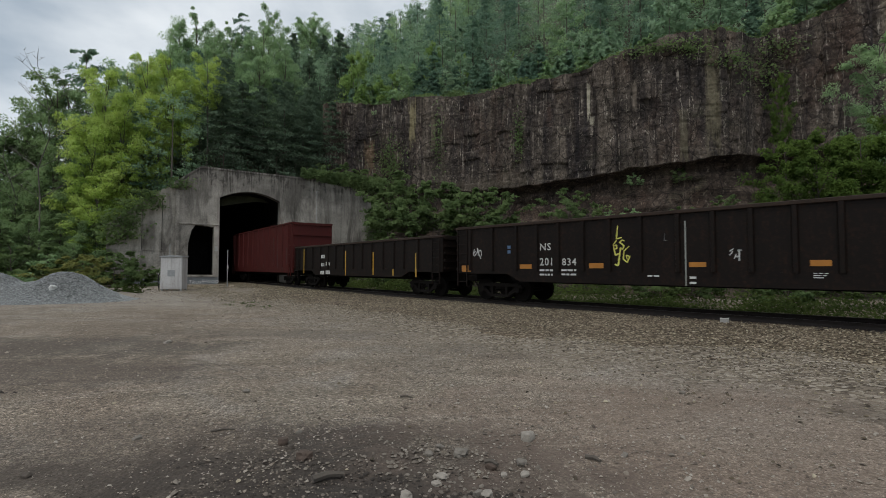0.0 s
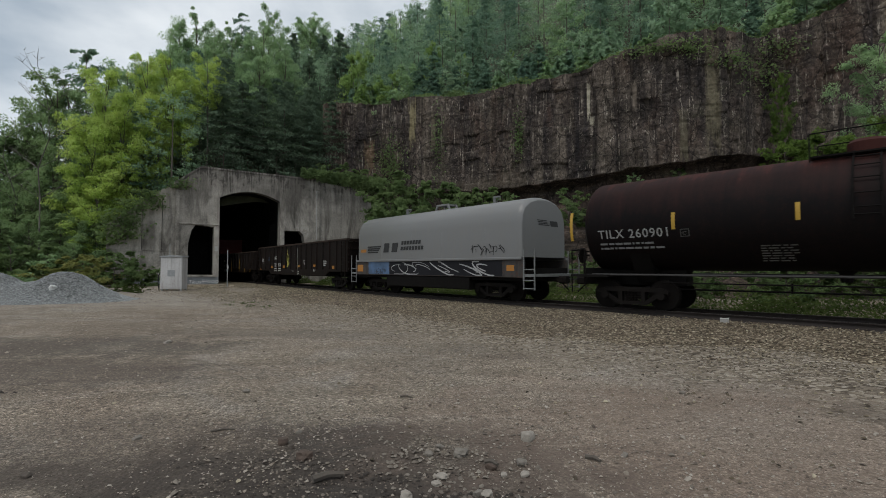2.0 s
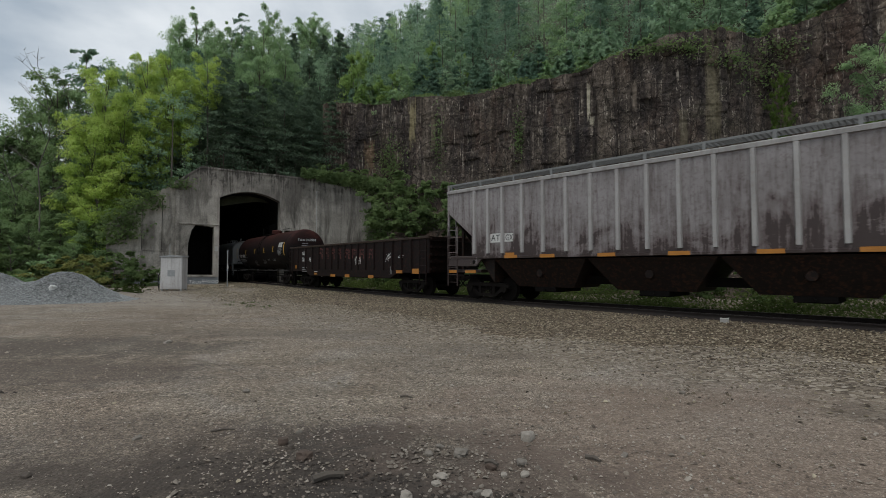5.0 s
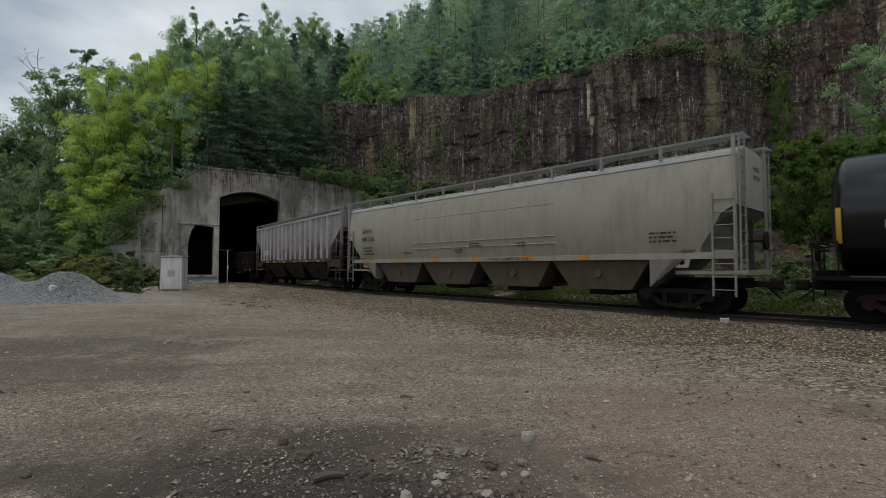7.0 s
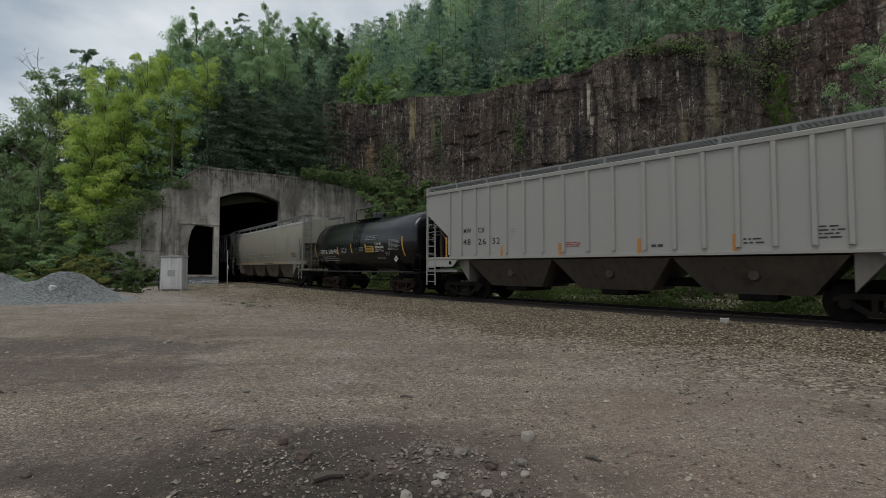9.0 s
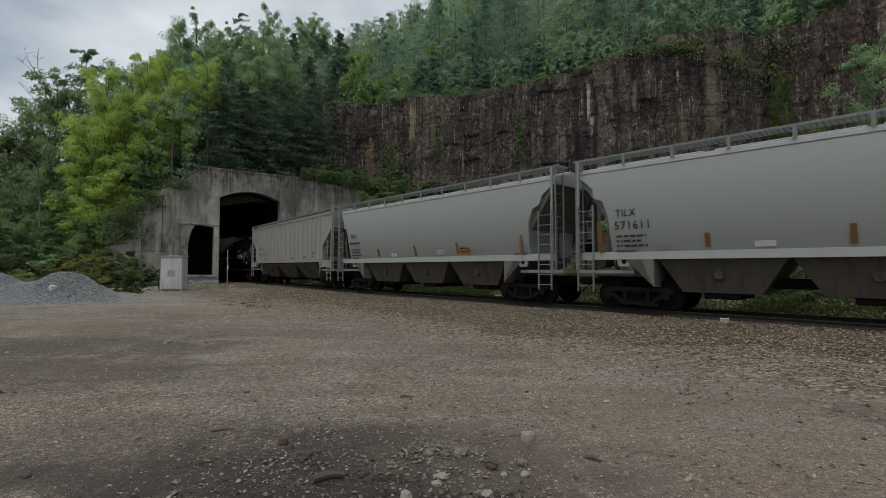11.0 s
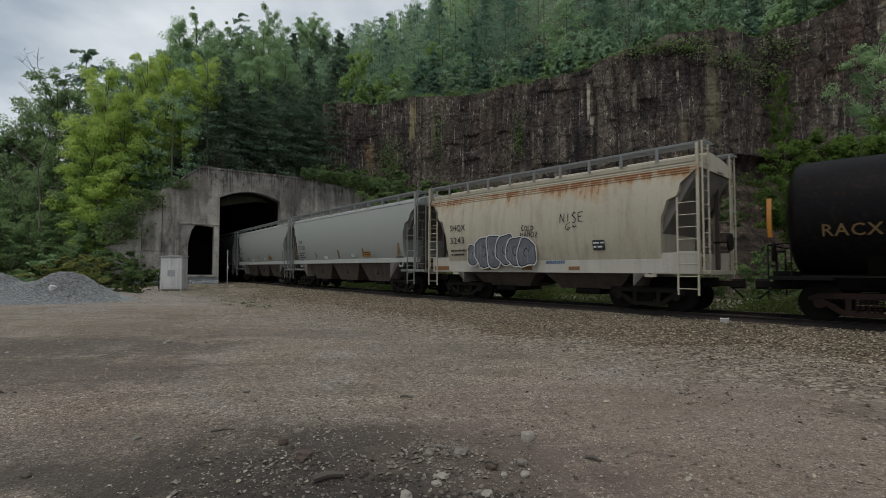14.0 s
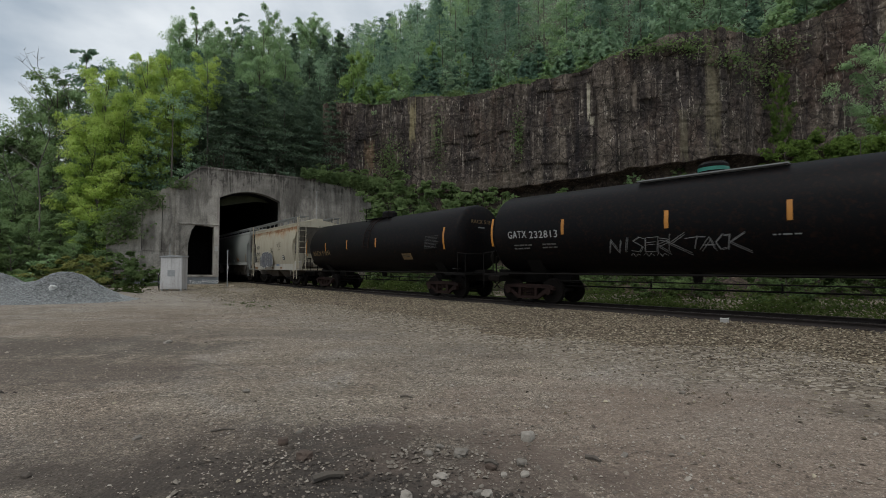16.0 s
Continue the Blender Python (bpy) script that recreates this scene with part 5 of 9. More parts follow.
for i, (px, y, h, k) in enumerate([(20, 36, 3.2, "bush_mid"), (75, 37, 2.6, "bush_mid"), (120, 35.5, 1.9, "bush_dry"), (165, 35.0, 2.0, "bush_dry"), (145, 36.5, 2.2, "bush_dry"), (80, 35.5, 2.2, "bush_bright"), (205, 36, 2.3, "bush_dark"),
                                   (232, 37.0, 2.4, "bush_dark"), (250, 37.5, 1.6, "bush_dark"), (-40, 36, 3.0, "bush_dark"), (50, 39, 6, "shade_b"), (105, 40, 6.5, "shade_a"), (150, 40, 6, "shade_b"), (185, 40.5, 5.5, "shade_a"), (-90, 38, 6, "shade_a"), (0, 40, 6.5, "shade_b"),
                                   (-30, 38, 5, "shade_b"), (85, 38, 4, "shade_a"), (130, 37.5, 3.6, "shade_b")]):
    x = at_bearing(px, y)
    tree(k, x, y, 0.0, h, i * 51, "leafy green bush at the gravel yard's edge", "bush", "bushes beside the yard", 1.2)


# ---- the wood on the hillside: far too many trees to count ----
def forest():
    rng = np.random.default_rng(21)
    arch = {"leaf_hill": [], "leaf_dark": [], "leaf_mid": [], "leaf_hemlock": []}
    for k in range(3):
        arch["leaf_hill"].append(broadleaf(30 + k, 12, 4.2, 20, 7, 30, 0.12, fine=1.1)[:2])
        arch["leaf_mid"].append(broadleaf(40 + k, 11, 4.0, 20, 7, 30, 0.12, fine=1.1)[:2])
        arch["leaf_dark"].append(conifer(50 + k, 12.5, 4.0, 16, 40, 0.12, 0.7)[:2])
        arch["leaf_hemlock"].append(conifer(55 + k, 12.5, 4.4, 17, 40, 0.08, 0.7)[:2])
    got = {k: ([], [], []) for k in arch}
    stems = bmesh.new()
    placed = []

    def put(kind, x, y, z, h, keep):
        p, aw = arch[kind][rng.integers(3)]
        p, aw = p[::keep], aw[::keep]
        t = rng.uniform(0, math.tau)
        m = np.array([[math.cos(t), -math.sin(t), 0], [math.sin(t), math.cos(t), 0], [0, 0, 1]])
        got[kind][0].append((p * (h / 12)) @ m.T + np.array([x, y, z]))
        got[kind][1].append(aw @ m.T)
        got[kind][2].append(np.full(len(p), (0.17, 0.22, 0.27)[keep - 1]))

    tries = 0
    while len(placed) < 430 and tries < 40000:
        tries += 1
        a = rng.uniform(-0.72, 0.1) if rng.random() < 0.66 else rng.uniform(-1.25, 1.3)
        y0, z0, g = slope_row(a)
        u = rng.random()
        d = rng.uniform(0.5, RIDGE + 4) if u < 0.55 else rng.uniform(0.3, 16) if u < 0.85 else rng.uniform(RIDGE - 8, RIDGE + 3)
        if a > 0.1 and d > 16 and rng.random() < 0.85:
            continue
        y = y0 + d
        x = a * y
        if any((x - px) ** 2 + (y - py) ** 2 < 9 for px, py in placed):
            continue
        placed.append((x, y))
        z = hill_z(a, y) - 0.4
        h = rng.uniform(7, 13) * (0.55 if d < 3 and a > -0.2 else 0.9 if -0.25 < a < 0 else 1.0)
        u = rng.random()
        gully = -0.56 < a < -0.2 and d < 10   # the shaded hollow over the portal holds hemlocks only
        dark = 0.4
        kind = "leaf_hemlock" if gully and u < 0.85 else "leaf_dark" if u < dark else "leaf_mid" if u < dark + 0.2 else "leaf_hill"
        put(kind, x, y, z, h, 1 if d < 12 and -0.7 < a < 0.95 else 2 if d < 34 and -0.7 < a < 0.95 else 3)
        rod(stems, (x, y, z - 0.5), (x, y, z + h * (0.25 if gully else 0.85)), 0.10 * h / 12 + 0.03, 5, 0.03)
    # small trees close along the cliff's rim
    s = 2.0
    while s < CLIFF_LEN - 6:
        s += rng.uniform(0.6, 1.7)
        q = rim_place(s, rng.uniform(1.0, 5.0))
        h = rng.uniform(1.8, 5.5)
        kind = ("leaf_hill", "leaf_mid", "leaf_dark", "leaf_hill")[rng.integers(4)]
        z = cliff_top(s) - 0.2
        put(kind, q.x, q.y, z, h, 2)
        rod(stems, (q.x, q.y, z - 0.3), (q.x, q.y, z + h * 0.8), 0.05, 5, 0.02)
    for kind, name, label in (("leaf_hill", "hillside_wood", "light green leafy wood covering the hillside, haze in its colour"), ("leaf_mid", "hillside_wood", "deep green leafy wood covering the hillside"),
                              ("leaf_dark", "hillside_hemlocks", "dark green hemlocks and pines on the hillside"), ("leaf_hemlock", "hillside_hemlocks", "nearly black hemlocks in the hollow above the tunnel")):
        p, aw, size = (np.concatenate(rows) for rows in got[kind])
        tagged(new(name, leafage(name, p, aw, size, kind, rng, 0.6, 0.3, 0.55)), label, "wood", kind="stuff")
    tagged(part("hillside_stems", stems, "bark"), "thin grey brown trunks of the trees on the hillside", "trunks", kind="stuff")
    # brush that covers the litter between the trees
    n = 52000
    a = rng.uniform(-1.3, 1.3, n)
    rows = np.array([slope_row(v) for v in a])
    d = rng.uniform(0, 1, n) ** 1.4 * (RIDGE + 4)
    open_ground = ~((a > -0.56) & (a < -0.2) & (d < 10))
    a, rows, d = a[open_ground], rows[open_ground], d[open_ground]
    n = len(a)
    y = rows[:, 0] + d
    z = np.array([hill_z(p, q) for p, q in zip(a, y)]) + rng.uniform(-0.2, 1.9, n)
    me = leafage("hillside_brush", np.stack([a * y, y, z], -1), np.tile((0.0, -0.8, 0.3), (n, 1)), 0.40, "leaf_hill", rng)
    tagged(new("hillside_brush", me), "green undergrowth between the trees on the hillside", "undergrowth", kind="stuff")


forest()
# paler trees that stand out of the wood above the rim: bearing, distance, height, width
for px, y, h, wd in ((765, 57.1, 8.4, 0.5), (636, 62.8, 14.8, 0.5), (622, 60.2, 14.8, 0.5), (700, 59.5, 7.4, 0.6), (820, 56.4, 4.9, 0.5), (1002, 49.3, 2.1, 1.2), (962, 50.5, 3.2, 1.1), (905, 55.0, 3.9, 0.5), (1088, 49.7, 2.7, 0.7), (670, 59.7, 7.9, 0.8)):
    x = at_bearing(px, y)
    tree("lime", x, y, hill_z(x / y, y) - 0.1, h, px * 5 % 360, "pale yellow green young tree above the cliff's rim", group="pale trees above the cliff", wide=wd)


# ---- growth along the cliff's rim ----
def rim_brush():
    rng = np.random.default_rng(61)
    pts = []
    while len(pts) < 15000:
        s = rng.uniform(0, CLIFF_LEN)
        back = rng.gamma(1.3, 1.8)
        den = noise.noise(Vector((s * 0.5, back * 0.5, 7)))
        if den < rng.uniform(-0.6, 0.4):
            continue
        q = rim_place(s, 0.1 + back)
        pts.append((q.x, q.y, cliff_top(s) + 0.16 * back + rng.uniform(-0.3, 0.2 + 0.9 * max(0.1, den + 0.2))))
    me = leafage("rim_brush", np.array(pts), np.tile((0.0, -0.7, 0.3), (len(pts), 1)), 0.24, "leaf_near", rng)
    tagged(new("rim_brush", me), "green brush hanging over the cliff's rim", "undergrowth", kind="stuff")
    # plants rooted in cracks of the face
    pts = []
    for s, z, w, hh, n in ((18, 14.5, 0.35, 3.5, 260), (27.5, 13.5, 0.3, 2.0, 260), (12.5, 12.5, 1.0, 3.0, 700), (44.4, 17.4, 0.7, 0.9, 200), (46.4, 16.4, 0.9, 1.6, 240), (47.5, 18.6, 0.8, 1.0, 200), (38.8, 18.9, 1.0, 0.5, 350), (41.5, 18.6, 0.7, 0.8, 260), (9.5, 14.0, 1.2, 2.5, 600)):
        for q in range(n):
            p = rim_place(s + rng.normal(0, w), -0.35 - abs(rng.normal(0, 0.25)))
            pts.append((p.x, p.y, z + rng.normal(0, hh * 0.5)))
    me = leafage("cliff_plants", np.array(pts), np.tile((0.0, -0.8, 0.2), (len(pts), 1)), 0.2, "leaf_near", rng)
    tagged(new("cliff_plants", me), "sparse green plants rooted in cracks of the cliff", "plants", kind="stuff")


rim_brush()


def hanging_vines():
    """Vines that spill over the top of the portal's far wing and over its near wing."""
    rng = np.random.default_rng(71)
    pts = []
    while len(pts) < 6500:
        x = rng.uniform(7.6, 16.8)
        reach = (0.2 + 1.7 * max(0, noise.noise(Vector((x * 0.7, 0, 3))) + 0.15) + 0.34 * max(0, x - 12)) * min(1, (x - 7.4) / 2)
        p = PORTAL @ Vector((x, -0.15 - abs(rng.normal(0, 0.28)) + 0.6 * rng.random(), 10.95 - reach * rng.uniform(0, 1) ** 1.5 + rng.uniform(0, 0.9)))
        pts.append(tuple(p))
    for x0, z0, z1, n in ((-8.2, 3.5, 6.5, 700), (-7.0, 4.0, 7.4, 800), (-5.6, 6.6, 8.3, 500), (-3.4, 8.6, 9.6, 240), (15.9, 2.5, 8.0, 1500)):
        for q in range(n):
            p = PORTAL @ Vector((x0 + rng.normal(0, 0.6), -0.05 - abs(rng.normal(0, 0.3)), rng.uniform(z0, z1)))
            pts.append(tuple(p))
    me = leafage("hanging_vines", np.array(pts), np.tile((0.3, -0.8, 0.2), (len(pts), 1)), 0.19, "leaf_near", rng)
    tagged(new("hanging_vines", me), "green vines hanging over the portal's concrete edge", "vines", kind="stuff")


hanging_vines()


# ---- growth behind the track ----
def trackside_weeds():
    rng = np.random.default_rng(33)
    pts, away = [], []
    while len(pts) < 42000:
        u, o = rng.uniform(-22, 30), 2.2 + rng.gamma(1.6, 1.9)
        if o > 11:
            continue
        x, y, _ = along(u, o)
        den = noise.noise(Vector((x * 0.45, y * 0.45, 3)))
        if den < rng.uniform(-0.5, 0.25):
            continue
        top = (0.12 + 0.95 * max(0, den + 0.25)) * min(1, 0.3 + (o - 2.2) * 0.5)
        f = rng.uniform(0, 1)
        pts.append((x, y, max(0.0, (o - 5) * 0.12) + f * top))
        away.append((rng.normal(0, 0.5), -0.5, f))
    me = leafage("trackside_weeds", np.array(pts), np.array(away), 0.10, "weed_green", rng)
    tagged(new("trackside_weeds", me), "bright green weeds growing behind the track", "weeds", kind="stuff")


trackside_weeds()


def cliff_bush(px, y, z, h, key, wide=1.1, label="green bush growing on the rubble below the cliff", cat="bush"):
    tree(key, at_bearing(px, y), y, z, h, px * 7 % 360, label, cat, "bushes below the cliff", wide)


for px, y, z, h, k in ((716, 43, 4.6, 3.6, "bush_mid"), (740, 42, 4.4, 3.8, "bush_mid"), (775, 41, 4.3, 3.6, "bush_mid"), (815, 40, 4.2, 3.5, "bush_mid"), (850, 39.5, 4.2, 3.3, "bush_mid"), (885, 38.5, 4.0, 3.2, "bush_dark"),
                       (712, 47, 6.0, 4.3, "bush_dark"), (690, 45, 4.5, 4.2, "bush_mid"), (655, 54.5, 8.9, 3.4, "bush_dark"), (615, 54, 10.2, 2.6, "bush_mid"), (575, 53, 10.4, 2.4, "bush_dark"), (1010, 36, 4.6, 2.6, "bush_dark"), (1115, 33, 4.0, 1.5, "bush_bright"),
                       (1080, 33, 4.0, 1.3, "bush_bright"), (1125, 38, 8.2, 0.9, "bush_bright"), (1210, 33, 4.0, 1.6, "bush_dark"), (1290, 30, 4.2, 1.7, "bush_dark"), (1205, 36.5, 8.2, 0.9, "bush_mid"),
                       (720, 36, 1.2, 2.6, "bush_dark"), (1000, 28, 0.8, 1.4, "bush_mid"), (1120, 25, 0.7, 1.3, "bush_mid"), (1350, 21, 0.9, 1.4, "bush_dark"), (1440, 19, 0.8, 1.3, "bush_mid"), (1540, 18, 0.8, 1.5, "bush_mid")):
    cliff_bush(px, y, z, h, k)
_r = random.Random(14)
for i in range(34):
    u, o = _r.uniform(-19, 24), _r.uniform(5.0, 10.5)
    x, y, _ = along(u, o)
    e = tree(_r.choice(("bush_dark", "bush_mid", "bush_dark")), x, y, max(0.0, (o - 5) * 0.12), _r.uniform(0.9, 1.9), _r.uniform(0, 360), "low green bush in the weeds behind the track", "bush", "bushes behind the track", 1.15)
for px, y, z, h, k, w in ((1395, 26, 2.8, 6.2, "sapling", 0.75), (1450, 24, 2.2, 6.6, "sapling", 0.8), (1530, 23, 1.8, 6.6, "sapling", 0.9), (1388, 31, 9.0, 5.9, "sapling", 0.35), (1572, 27, 6.0, 9.6, "mid_b", 0.7), (1500, 26, 3.4, 5.8, "sapling", 0.8),
                          (1620, 22, 2.0, 8.0, "sapling", 0.8)):
    tree(k, at_bearing(px, y), y, z, h, px * 3 % 360, "young green tree rooted in the rubble below the cliff", "sapling", "saplings below the cliff", w)


def dead_tree(px, y, h, seed, lean=0.0):
    r = random.Random(seed)
    bm = bmesh.new()
    x = at_bearing(px, y)
    pts = [Vector((0.10 * k * r.uniform(-1, 1) + lean * k, 0.1 * k * r.uniform(-1, 1), h * k / 7)) for k in range(8)]
    for k in range(7):
        rod(bm, pts[k], pts[k + 1], 0.085 * (1 - k / 8), 6, 0.085 * (1 - (k + 1) / 8))
    for k in range(22):
        b = pts[3 + k % 5]
        a = r.uniform(0, math.tau)
        m = b + Vector((math.cos(a), math.sin(a), 0.7)) * r.uniform(0.6, 1.3)
        e = m + Vector((math.cos(a + 0.4), math.sin(a + 0.4), 0.9)) * r.uniform(0.6, 1.4)
        rod(bm, b, m, 0.026, 5, 0.016)
        rod(bm, m, e, 0.016, 5, 0.006)
        for q in range(4):
            c = m + (e - m) * r.uniform(0, 0.9)
            rod(bm, c, c + Vector((math.cos(a - 0.7 + q), math.sin(a - 0.7 + q), 0.6)) * r.uniform(0.3, 0.9), 0.014, 4, 0.006)
    e = thing("dead_tree", "bare grey dead tree standing among the leafy trees", "tree", m=pose(x, y, 0))
    part("trunk", bm, "bark_pale", e)


for i, (px, y, h) in enumerate(((228, 29, 0.4), (245, 28.5, 0.35), (236, 30, 0.45), (212, 29.5, 0.5))):
    x = at_bearing(px, y)
    tree("weed", x, y, ground_z(x, y) - 0.02, h, i * 47, "low tuft of green weeds growing in gravel", "weed tuft", "weed tufts in the yard", 1.5)
for i in range(11):
    px, y = 402 + 6.6 * i + 5 * math.sin(i * 2.1), 20.3 + 1.2 * math.sin(i * 1.7)
    x = at_bearing(px, y)
    tree("weed", x, y, ground_z(x, y) - 0.02, 0.07 + 0.03 * math.sin(i * 3.3), i * 71, "low tuft of green weeds growing in gravel", "weed tuft", "weed tufts in the yard", 2.0)
dead_tree(70, 39, 17.2, 3)
dead_tree(40, 41, 13.0, 5, -0.28)
# ---- freight cars: local x runs forward, y towards the yard, z up from the rail ----
weathered("gondola_black", (0.0085, 0.0066, 0.0057), (0.015, 0.010, 0.0078), (0.036, 0.017, 0.011), dirt=0.6, rusty=0.6)
weathered("gondola_brown", (0.0105, 0.0068, 0.0063), (0.0055, 0.0046, 0.0043), (0.042, 0.015, 0.011), 0.6, 0.7)
weathered("rail_rust", (0.04, 0.028, 0.022), (0.014, 0.011, 0.009), (0.08, 0.04, 0.025), 0.6, 0.5)
weathered("boxy_red", (0.075, 0.014, 0.013), (0.035, 0.015, 0.014), dirt=0.5, rusty=0.2)
weathered("tank_brown", (0.0055, 0.0045, 0.0048), (0.010, 0.0065, 0.006), (0.03, 0.012, 0.009), 0.6, 0.3, 0.6)
plain("tank_gloss", (0.0042, 0.0047, 0.0062), 0.2, 0, 0.2, 2, 0.5)
weathered("tank_black", (0.0036, 0.0036, 0.0043), (0.006, 0.0056, 0.006), dirt=0.3, rusty=0.1, rough=0.5)
weathered("hood_grey", (0.165, 0.167, 0.166), (0.19, 0.175, 0.15), dirt=0.3, rusty=0.05, rough=0.4)
weathered("sill_dirty", (0.07, 0.066, 0.063), (0.025, 0.021, 0.018), dirt=0.7, rusty=0.4)
weathered("hopper_cream", (0.262, 0.248, 0.205), (0.15, 0.13, 0.09), dirt=0.6, rusty=0.12)
weathered("hopper_dirty", (0.27, 0.252, 0.25), (0.06, 0.042, 0.038), (0.06, 0.03, 0.025), 0.8, 0.6, streak=1.8)
weathered("hopper_light", (0.275, 0.27, 0.255), (0.3, 0.27, 0.22), dirt=0.35, rusty=0.05)
weathered("hopper_grey", (0.25, 0.262, 0.242), (0.27, 0.27, 0.24), dirt=0.3, rusty=0.03)


def rust_from_above(name, z0, z1, rust, deep, reach, ends=0.0):
    """Rust that runs down from a seam: ragged streaks between heights z0 and z1 on a painted side."""
    m = MATS[name]
    nt = m.node_tree
    b = nt.nodes["Principled BSDF"]
    src = b.inputs["Base Color"].links[0].from_socket
    co = nt.nodes.new("ShaderNodeTexCoord").outputs["Object"]
    runs = noise_node(nt, co, 2.0, 8, 0.72, (2.2, 0.2, 0.14), 0.2)
    blot = noise_node(nt, co, 1.1, 7, 0.7, (1, 0.2, 1), 0.5)
    sep = nt.nodes.new("ShaderNodeSeparateXYZ")
    nt.links.new(co, sep.inputs[0])
    up = math_node(nt, "MULTIPLY_ADD", sep.outputs[2], 1 / (z1 - z0), -z0 / (z1 - z0))
    mix = math_node(nt, "ADD", math_node(nt, "MULTIPLY_ADD", runs, reach, -reach * 0.5), math_node(nt, "MULTIPLY_ADD", blot, reach, -reach * 0.5))
    f = math_node(nt, "ADD", up, mix)
    if ends:   # the end sheets and the roof stay clean
        f = math_node(nt, "SUBTRACT", f, math_node(nt, "MULTIPLY", math_node(nt, "GREATER_THAN", math_node(nt, "ABSOLUTE", sep.outputs[0]), ends), 9.0))
        f = math_node(nt, "SUBTRACT", f, math_node(nt, "MULTIPLY", math_node(nt, "GREATER_THAN", sep.outputs[2], z1 + 0.07), 9.0))
    col = mix_node(nt, ramp_node(nt, f, [(0.3, (0.0,)), (0.75, (0.45,)), (1.0, (0.85,))]), src, rust)
    col = mix_node(nt, ramp_node(nt, f, [(0.9, (0.0,)), (1.4, (0.75,))]), col, deep)
    nt.links.new(col, b.inputs["Base Color"])


weathered("hopper_tan", (0.42, 0.385, 0.295), (0.20, 0.165, 0.12), (0.30, 0.12, 0.04), 0.5, 0.2)
rust_from_above("hopper_tan", 3.5, 4.16, (0.34, 0.19, 0.082), (0.21, 0.088, 0.032), 2.8, 5.62)
rust_from_above("old_concrete", 4.6, 11.0, (0.115, 0.104, 0.092), (0.06, 0.054, 0.048), 1.5)   # dark water stains from the top edge
rust_from_above("hopper_dirty", 3.9, 1.9, (0.055, 0.03, 0.027), (0.024, 0.014, 0.012), 2.4)
rust_from_above("tank_brown", 2.4, 4.1, (0.034, 0.0125, 0.0105), (0.056, 0.0185, 0.015), 1.0)
# lighter copy of hopper_grey: light on the rounded sill painted in
weathered("sill_lit", (0.36, 0.37, 0.35), (0.27, 0.27, 0.24), dirt=0.3, rusty=0.05)
weathered("sill_cream", (0.42, 0.40, 0.35), (0.22, 0.18, 0.13), dirt=0.4, rusty=0.1)
weathered("bay_cream", (0.088, 0.074, 0.056), (0.04, 0.033, 0.025), dirt=0.7, rusty=0.2)
weathered("rib_pale", (0.36, 0.35, 0.34), (0.09, 0.08, 0.075), dirt=0.5, rusty=0.2)
weathered("slope_grey", (0.15, 0.138, 0.12), (0.05, 0.043, 0.036), dirt=0.6, rusty=0.2)
weathered("bay_dark", (0.016, 0.012, 0.0105), (0.009, 0.0075, 0.007), dirt=0.5, rusty=0.3)
weathered("bay_dirt", (0.075, 0.065, 0.054), (0.025, 0.021, 0.018), dirt=0.7, rusty=0.2)
plain("roof_white", (0.46, 0.47, 0.465), 0.6, 0, 0.12, 2)
plain("galvanised", (0.18, 0.186, 0.182), 0.6, 0.1, 0.15, 4)
# bogie, wheel and underframe tones near black: undercar shade put into them
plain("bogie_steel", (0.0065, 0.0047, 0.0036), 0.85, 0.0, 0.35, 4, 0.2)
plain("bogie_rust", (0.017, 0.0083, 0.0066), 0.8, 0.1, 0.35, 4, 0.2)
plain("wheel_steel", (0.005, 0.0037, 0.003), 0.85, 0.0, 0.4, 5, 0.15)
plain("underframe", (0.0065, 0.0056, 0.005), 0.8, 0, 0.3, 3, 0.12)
plain("reflector_yellow", (0.45, 0.27, 0.03), 0.4, 0, 0.1, 3)
plain("reflector_orange", (0.40, 0.16, 0.018), 0.4, 0, 0.15, 3)
plain("reflector_brown", (0.17, 0.075, 0.02), 0.5, 0, 0.15, 3)
plain("paint_white", (0.55, 0.55, 0.53), 0.6, 0, 0.1, 3)
plain("tag_white", (0.34, 0.34, 0.335), 0.6, 0, 0.3, 6)
plain("paint_black", (0.02, 0.02, 0.02), 0.6, 0, 0.1, 3)
plain("paint_grey", (0.2, 0.2, 0.2), 0.6, 0, 0.15, 3)
plain("rail_dim", (0.028, 0.026, 0.025), 0.7, 0, 0.3, 3)
plain("paint_dim", (0.09, 0.085, 0.08), 0.6, 0, 0.2, 3)
plain("paint_gold", (0.17, 0.108, 0.045), 0.6, 0, 0.1, 3)
plain("graffiti_yellow", (0.62, 0.58, 0.12), 0.5, 0, 0.15, 5)
plain("graffiti_red", (0.28, 0.04, 0.035), 0.6, 0, 0.3, 5)
plain("faded_red", (0.105, 0.03, 0.024), 0.7, 0, 0.6, 3)
plain("graffiti_blue", (0.062, 0.115, 0.21), 0.5, 0, 0.5, 2)
plain("graffiti_violet", (0.085, 0.09, 0.105), 0.5, 0, 0.2, 3)
plain("graffiti_black", (0.012, 0.012, 0.015), 0.7, 0, 0.2, 3, 0.2)
plain("valve_green", (0.02, 0.16, 0.12), 0.5, 0, 0.2, 3)

TEXTS = {}


